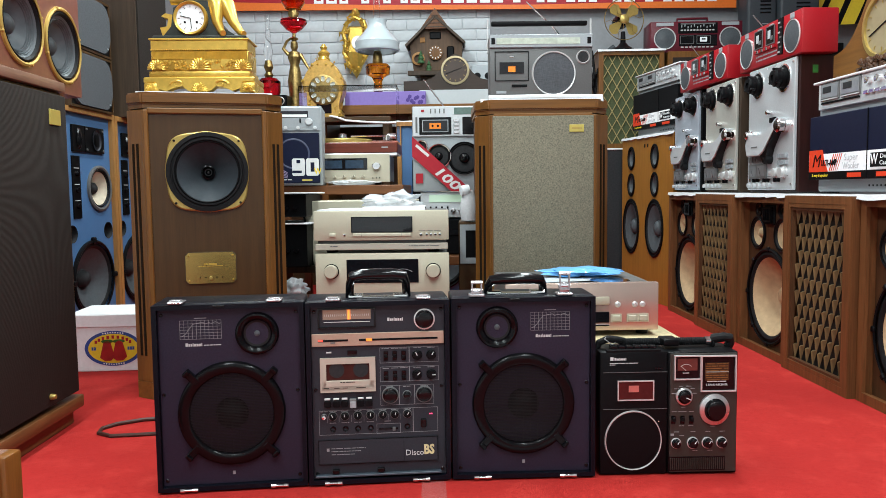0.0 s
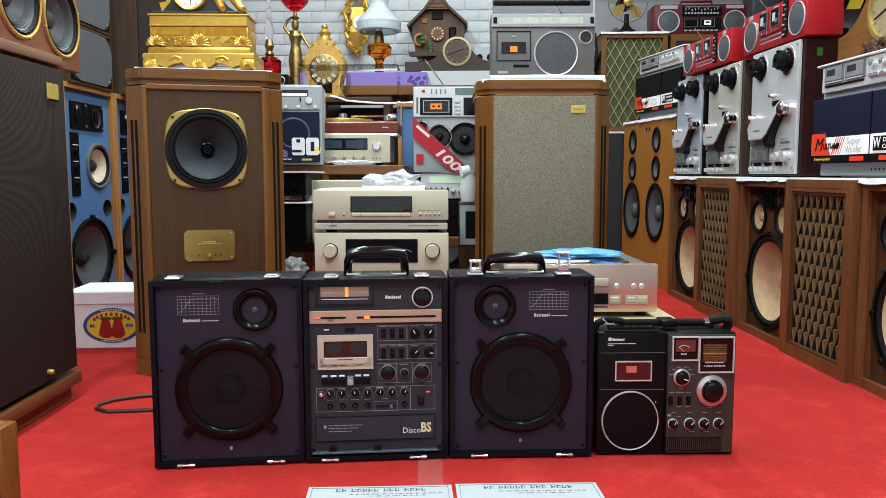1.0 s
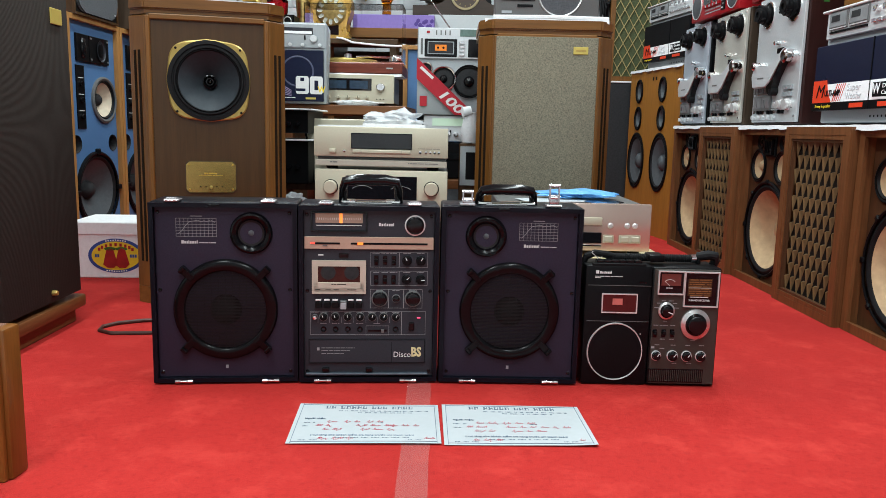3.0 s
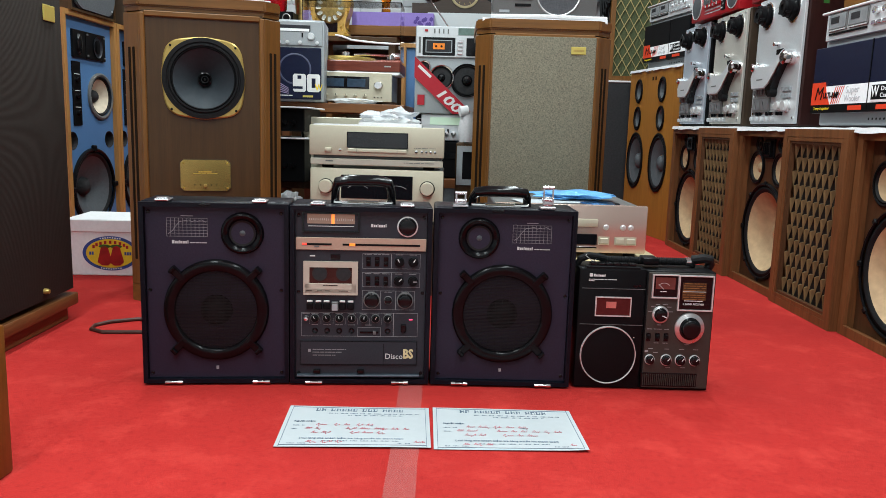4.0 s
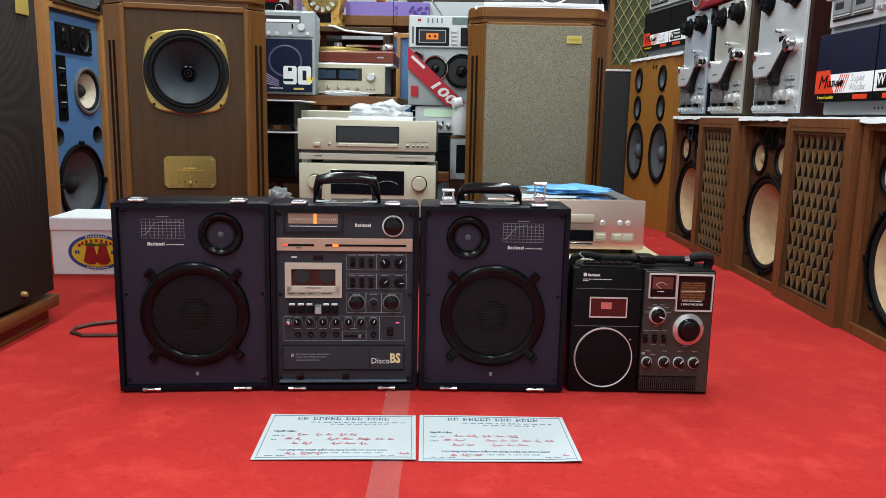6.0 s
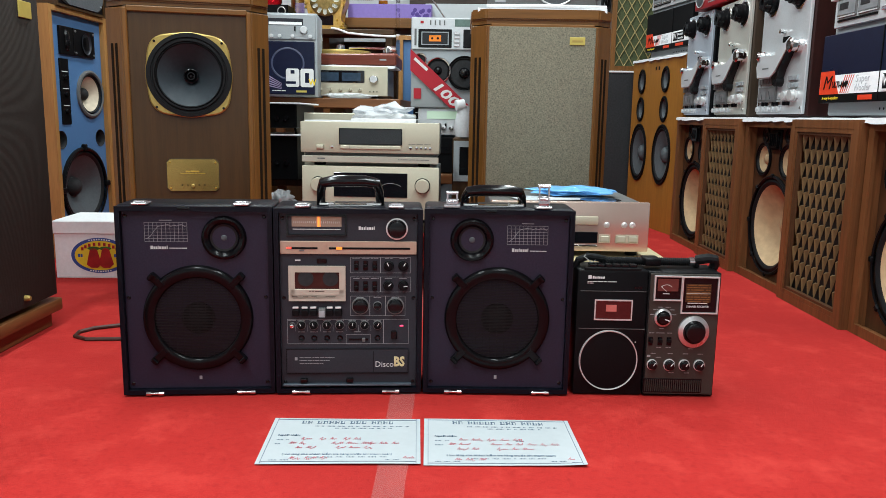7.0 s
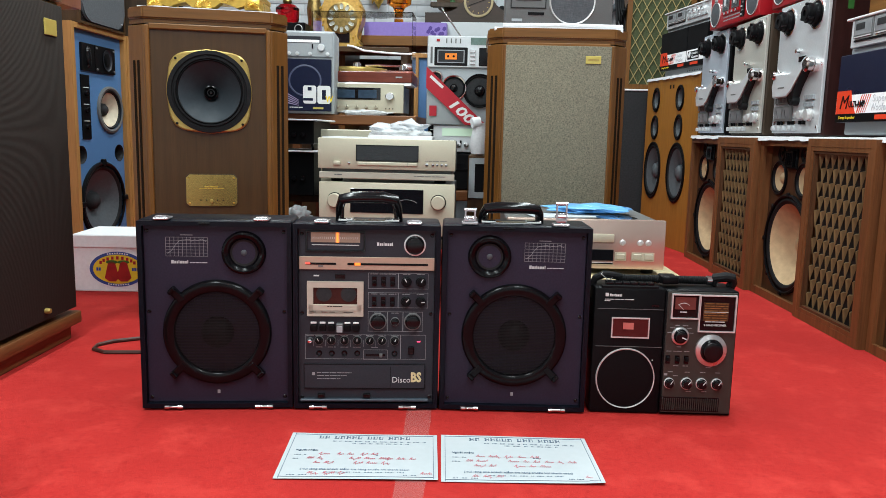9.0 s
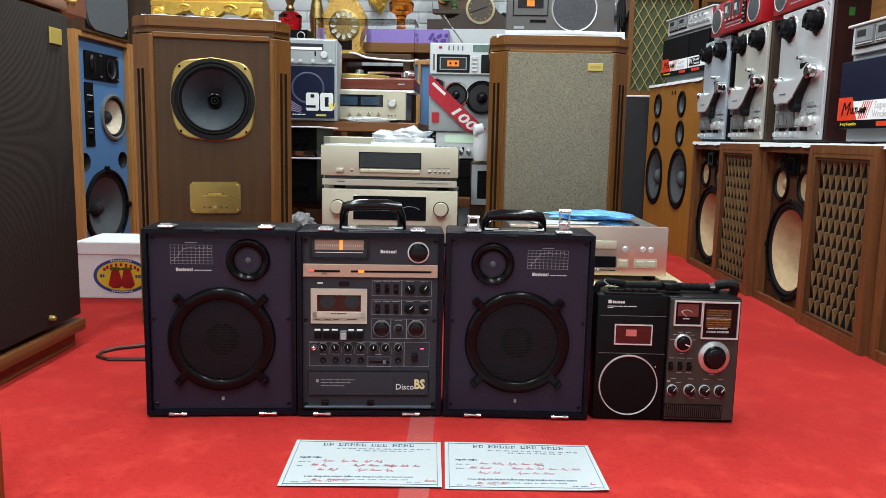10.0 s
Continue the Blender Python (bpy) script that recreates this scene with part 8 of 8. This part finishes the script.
oil_lamp(pose(-0.425, 5.0, SH + 0.083) @ Matrix.Diagonal((0.98, 0.98, 0.98, 1)))
rl = thing("oil_lamp", "small red glass oil lamp with clear chimney", "oil lamp", pose(-1.095, 4.85, SH + 0.075))
plathe("glass_body", M_REDGLASS, rl, [(0.06, 0.0), (0.07, 0.02), (0.072, 0.09), (0.05, 0.11), (0.02, 0.115), (0, 0.115)], (0, 0, 0), "z", 28)
plathe("burner", M_BRONZE, rl, [(0.02, 0.113), (0.03, 0.13), (0.018, 0.15), (0.03, 0.18), (0.02, 0.22), (0, 0.22)], (0, 0, 0), "z", 18)
plathe("chimney", M_CHIMNEY, rl, [(0.018, 0.22), (0.03, 0.27), (0.016, 0.36), (0.015, 0.5), (0.013, 0.5), (0.014, 0.36)], (0, 0, 0), "z", 18).visible_shadow = False
ub = thing("radio", "small black radio under the red oil lamp", "radio", pose(-1.07, 4.78, SH))
pbox("body", M_BLACK, ub, (0, 0.07, 0.037), (0.2, 0.14, 0.074), 0.004)
plathe("speaker", M_TRIM, ub, [(0.02, 0.0), (0.022, 0.004), (0.026, 0)], (0.06, 0, 0.037), seg=20)
sg = B()
lathe(sg, [(0.06, 0), (0.06, 0.02), (0.045, 0.03), (0.042, 0.1), (0.05, 0.19), (0.036, 0.27), (0.03, 0.3), (0.046, 0.35), (0.036, 0.385), (0.016, 0.395), (0.026, 0.42), (0.022, 0.455), (0, 0.465)], (0, 0, 0), "z", 20)
tube(sg, [(-0.04, 0, 0.37), (-0.075, 0, 0.41), (-0.05, 0, 0.46), (-0.02, 0, 0.48)], [0.014, 0.012, 0.009, 0.007], 8)
tube(sg, [(0.04, 0, 0.37), (0.075, -0.01, 0.31), (0.1, -0.02, 0.27)], [0.014, 0.011, 0.008], 8)
st_ = new("bronze_statue", finish(sg, "bronze_statue", M_BRONZE))
st_.matrix_world = pose(-0.952, 4.95, SH) @ Matrix.Diagonal((0.94, 0.94, 0.94, 1))
tagged(st_, "plain bronze statue carrying a lamp on the shelf", "statue")
tl = thing("oil_lamp", "red glass lamp bowl raised above the bronze statue", "oil lamp", pose(-0.952, 4.95, SH + 0.434))
plathe("stem", M_BRONZE, tl, [(0.012, 0), (0.03, 0.012), (0.012, 0.024), (0.01, 0.05), (0, 0.05)], (0, 0, 0), "z", 16)
plathe("glass_bowl", M_REDGLASS, tl, [(0.012, 0.048), (0.05, 0.07), (0.085, 0.11), (0.082, 0.13), (0.03, 0.145), (0, 0.146)], (0, 0, 0), "z", 28)
plathe("burner", M_BRONZE, tl, [(0.03, 0.144), (0.035, 0.17), (0.025, 0.2), (0, 0.2)], (0, 0, 0), "z", 16)
plathe("shade", M_AMBER, tl, [(0.05, 0.2), (0.075, 0.24), (0.065, 0.3), (0.06, 0.3), (0.07, 0.24), (0.045, 0.202)], (0, 0, 0), "z", 28)


def gilt_clock(m):
    t = thing("mantel_clock", "ornate gilt waisted clock with enamel numeral dial", "clock", m)
    poly = []
    for x, z in ((0.105, 0.0), (0.115, 0.025), (0.085, 0.06), (0.09, 0.095), (0.12, 0.15), (0.125, 0.22), (0.1, 0.265), (0.075, 0.31), (0.035, 0.345)):
        poly.append((x, z))
    body = prism(B(), poly + [(-x, z) for x, z in poly[::-1]], 0, 0.13)
    bmesh.ops.bevel(body, geom=body.edges[:], offset=0.008, segments=2, affect="EDGES")
    part("case", body, paint("gilt_case", (0.55, 0.33, 0.09), 0.35, 0.5, 0.2), t)
    c = (0.005, -0.002, 0.165)
    part("pendulum_window", box(B(), (0.005, -0.001, 0.055), (0.09, 0.006, 0.055), 0.002), M_DARK_GLASS, t, "dark glazed pendulum window")
    dl = plathe("dial", M_BRONZE, t, [(0.09, 0), (0.09, 0.006), (0.08, 0.01), (0.05, 0.012), (0, 0.012)], c, seg=40)
    me = finish(box(B(), (0, 0, 0), (0.02, 0.003, 0.032), 0.006), "numeral_plate", paint("cream_enamel", (0.5, 0.5, 0.44), 0.3))
    for k in range(12):
        a = radians(30 * k)
        share("numeral_plate", me, dl, Matrix.Translation((c[0] + 0.065 * math.sin(a), c[1] - 0.0115, c[2] + 0.065 * math.cos(a))) @ Matrix.Rotation(a, 4, "Y"))
    rnd_ = random.Random(6)
    orn = B()
    for i in range(90):
        x, z = rnd_.choice(poly)
        s_ = rnd_.choice((-1, 1))
        bmesh.ops.create_icosphere(orn, subdivisions=1, radius=rnd_.uniform(0.004, 0.008), matrix=Matrix.Translation((s_ * (x - 0.008) + rnd_.uniform(-0.01, 0.01), rnd_.uniform(-0.006, 0.01), max(0.012, z + rnd_.uniform(-0.03, 0.02)))))
    lathe(orn, [(0.02, 0.33), (0.04, 0.35), (0.03, 0.37), (0.038, 0.39), (0.016, 0.41), (0.022, 0.425), (0.008, 0.445), (0, 0.448)], (0, 0.06, 0), "z", 14)
    part("gilt_mount", orn, M_GOLD, t, "gilt leaf mounts")
    return t


ledge = thing("shelf_ledge", "brown wooden ledge in front of the long shelf", "shelf", pose(-0.75, 4.52, 0))
pbox("board", M_WALNUT_H, ledge, (0, 0.11, 1.079), (0.9, 0.21, 0.03), 0.003)
for x in (-0.42, 0.42):
    pbox("upright", M_WALNUT, ledge, (x, 0.11, 0.532), (0.04, 0.18, 1.064), 0.002)
gilt_clock(pose(-0.71, 4.6, 1.0952))


def cartel_clock(m):
    t = thing("wall_clock", "ornate gilt scrolled wall clock with small white dial", "clock", m)
    rnd_ = random.Random(12)
    bm = B()
    spine = [(0.0, 0.02), (-0.05, 0.07), (-0.085, 0.14), (-0.07, 0.21), (-0.09, 0.28), (-0.06, 0.35), (-0.01, 0.39), (0.06, 0.36), (0.085, 0.29), (0.065, 0.22), (0.09, 0.15), (0.05, 0.08), (0.0, 0.02)]
    tube(bm, [(x, -0.025, z) for x, z in spine], 0.016, 8)
    for x, z in spine:
        for _ in range(3):
            a = rnd_.uniform(0, 6.28)
            L = rnd_.uniform(0.03, 0.06)
            tube(bm, [(x, -0.025, z), (x + L * 0.6 * math.cos(a), -0.045, z + L * 0.6 * math.sin(a)), (x + L * math.cos(a + 0.7), -0.03, z + L * math.sin(a + 0.7))], [0.011, 0.01, 0.004], 6)
    lathe(bm, [(0.02, 0), (0.035, 0.03), (0.02, 0.07), (0, 0.08)], (0, -0.01, 0.38), "z", 10)
    lathe(bm, [(0, -0.1), (0.03, -0.05), (0.05, 0.0), (0.07, 0.08)], (0, -0.01, 0.06), "z", 10)
    box(bm, (0, 0.0, 0.2), (0.12, 0.03, 0.26), 0.01)
    part("gilt_mount", bm, M_GOLD, t)
    plathe("dial", M_CARD_WHITE, t, [(0.05, 0), (0.048, 0.012), (0, 0.014)], (0.02, -0.028, 0.21), seg=32)
    return t


cartel_clock(pose(-0.64, WALL_Y - 0.04, 1.5))


def cuckoo_clock(m):
    t = thing("cuckoo_clock", "carved brown wooden cuckoo clock shaped like a chalet", "clock", m)
    M_CH = wood("chalet_wood", (0.085, 0.045, 0.022), "z", 0.55)
    part("house", prism(B(), [(-0.15, 0.09), (0.17, 0.09), (0.19, 0.3), (0.0, 0.47), (-0.18, 0.3)], 0, 0.13), M_CH, t)
    for a, b in (((-0.205, 0.275), (0.0, 0.475)), ((0.205, 0.29), (0.0, 0.475))):
        d_ = Vector((b[0] - a[0], 0, b[1] - a[1]))
        r_ = part("roof", box(B(), (0, 0, 0), (d_.length, 0.2, 0.018), 0.002), M_DARK_WOOD, t)
        r_.matrix_local = Matrix.Translation(((a[0] + b[0]) / 2, 0.05, (a[1] + b[1]) / 2 + 0.01)) @ Matrix.Rotation(-math.atan2(d_.z, d_.x), 4, "Y")
    gb = part("gable", prism(B(), [(-0.1, 0.4), (0.1, 0.4), (0.0, 0.54)], -0.045, -0.03), M_RED_WOOD, t, "slatted gable board")
    for i in range(4):
        pbox("gable_slat", M_DARK_WOOD, gb, (0, -0.047, 0.412 + 0.026 * i), (0.17 - 0.04 * i, 0.004, 0.004))
    pbox("balcony", M_CH, t, (0.0, -0.04, 0.095), (0.37, 0.11, 0.02), 0.004)
    pbox("balcony_trim", M_DARK_WOOD, t, (0.0, -0.094, 0.09), (0.38, 0.012, 0.034), 0.005)
    pbox("lower_box", M_CH, t, (0.0, 0.03, -0.02), (0.2, 0.1, 0.2), 0.004)
    c = (0.0, -0.006, 0.24)
    dl = plathe("dial", M_OAK, t, [(0.05, 0), (0.05, 0.01), (0.03, 0.012), (0, 0.012)], c, seg=28)
    me = finish(box(B(), (0, 0, 0), (0.005, 0.002, 0.012)), "numeral", M_CARD_WHITE)
    for k in range(12):
        a = radians(30 * k)
        share("numeral", me, dl, Matrix.Translation((0.038 * math.sin(a), -0.018, 0.24 + 0.038 * math.cos(a))) @ Matrix.Rotation(a, 4, "Y"))
    pbox("door", M_BLACK, t, (0.0, -0.001, 0.36), (0.08, 0.01, 0.05), 0.006)
    pbox("window", M_BLACK, t, (0.105, -0.001, 0.24), (0.05, 0.008, 0.09), 0.008)
    pbox("shutter", M_ORANGE_WOOD, t, (-0.09, -0.003, 0.33), (0.035, 0.008, 0.035), 0.002)
    M_TREE = paint("painted_green", (0.03, 0.09, 0.03), 0.6)
    for x, z, k in ((-0.045, 0.1, 1.0), (-0.1, 0.16, 1.1), (0.14, 0.1, 1.2)):
        plathe("carved_tree", M_TREE, t, [(0.024 * k, 0.005), (0.012 * k, 0.03 * k), (0.02 * k, 0.03 * k), (0.008 * k, 0.055 * k), (0.014 * k, 0.055 * k), (0, 0.085 * k)], (x, -0.05, z), "z", 10)
    plathe("mill_wheel", M_PINE, t, [(0.03, 0), (0.045, 0.004), (0.045, 0.012), (0.03, 0.014)], (-0.12, -0.01, 0.2), seg=18)
    return t


cuckoo_clock(pose(-0.068, WALL_Y - 0.16, 1.372))

# ---- loose cables and a pipe at the back ----
wc = thing("cable", "loose white cable lying along the back shelf edge", "cable", pose(0, 0, 0))
part("cord", tube(B(), [(-0.66, 4.54, 1.1), (-0.62, 4.515, 1.092), (-0.56, 4.505, 1.07), (-0.48, 4.5, 1.062), (-0.4, 4.498, 1.056), (-0.32, 4.497, 1.053), (-0.24, 4.497, 1.054), (-0.16, 4.498, 1.058), (-0.08, 4.5, 1.06)], 0.006, 8), M_CARD_WHITE, wc)
cb = thing("cable_bundle", "bundle of black cables hanging beside the lattice speaker", "cables", pose(0.955, 5.05, 1.2))
for i in range(5):
    part("loop", tube(B(), [(0.0, 0, 0.34), (-0.03 + 0.012 * i, -0.02, 0.26 - 0.02 * i), (-0.02 + 0.015 * i, -0.03, 0.1 + 0.03 * i), (0.02, -0.01, 0.02 + 0.04 * i), (0.03 - 0.01 * i, 0.0, 0.2)], 0.009, 6), M_BLACK, cb)
part("hook", tube(B(), [(0.0, 0, 0.33), (0.0, 0.3, 0.36), (0.0, 0.5, 0.36)], 0.006, 6), M_STEEL_GREY, cb)
pp = thing("pipe", "grey painted pipe running slanted across the back wall", "pipe", pose(0, 0, 0))
part("tube", tube(B(), [(1.2, WALL_Y - 0.03, 1.655), (1.0, WALL_Y - 0.03, 1.5), (0.75, WALL_Y - 0.03, 1.3)], 0.022, 12), M_CONE_GREY, pp)

# ---- wall cladding and banner ----
banner = thing("banner", "red and orange printed shop banner across the back wall", "banner", pose(0.24, WALL_Y - 0.055, 1.93, 0, 0.75, 0))
pbox("sheet", M_RED_PRINT, banner, (0, 0.004, 0.3), (3.6, 0.006, 0.6))
M_BANNER_ORANGE = paint("banner_orange", (0.75, 0.16, 0.02), 0.5, 0, 0.05)
part("orange_band", prism(B(), [(-1.8, 0.0), (1.8, 0.0), (1.8, 0.055), (0.4, 0.03), (-0.8, 0.035), (-1.8, 0.06)], -0.002, 0.0005), M_BANNER_ORANGE, banner)
bm = B()
rnd = random.Random(8)
x = -1.25
while x < 1.7:
    w_ = rnd.uniform(0.05, 0.075)
    if rnd.random() < 0.82:
        frame_ring(bm, (x + w_ / 2, -0.0032, 0.1), w_, 0.11, 0.018, 0.002)
    x += w_ + (0.02 if rnd.random() < 0.75 else 0.07)
part("printed_bar", bm, M_CARD_WHITE, banner)

backing = structure("wall_cladding", box(B(), (-0.78, WALL_Y + 0.017, 1.45), (2.2, 0.012, 1.16)), M_BRICK, "white mortar bed of the brick cladding", "wall")
brick = finish(box(B(), (0, 0, 0), (0.196, 0.02, 0.073), 0.007, 2), "brick", M_BRICK)
half_brick = finish(box(B(), (0, 0, 0), (0.096, 0.02, 0.073), 0.007, 2), "brick", M_BRICK)
for r_ in range(15):
    for c_ in range(11):
        x_ = -1.78 + 0.2 * c_ + (0.1 if r_ % 2 else 0)
        z_ = 0.92 + 0.077 * r_
        if x_ < 0.3:
            share("brick", brick, backing, Matrix.Translation((x_, WALL_Y + 0.012, z_)))
    if r_ % 2:
        share("brick", half_brick, backing, Matrix.Translation((0.27, WALL_Y + 0.012, z_)))
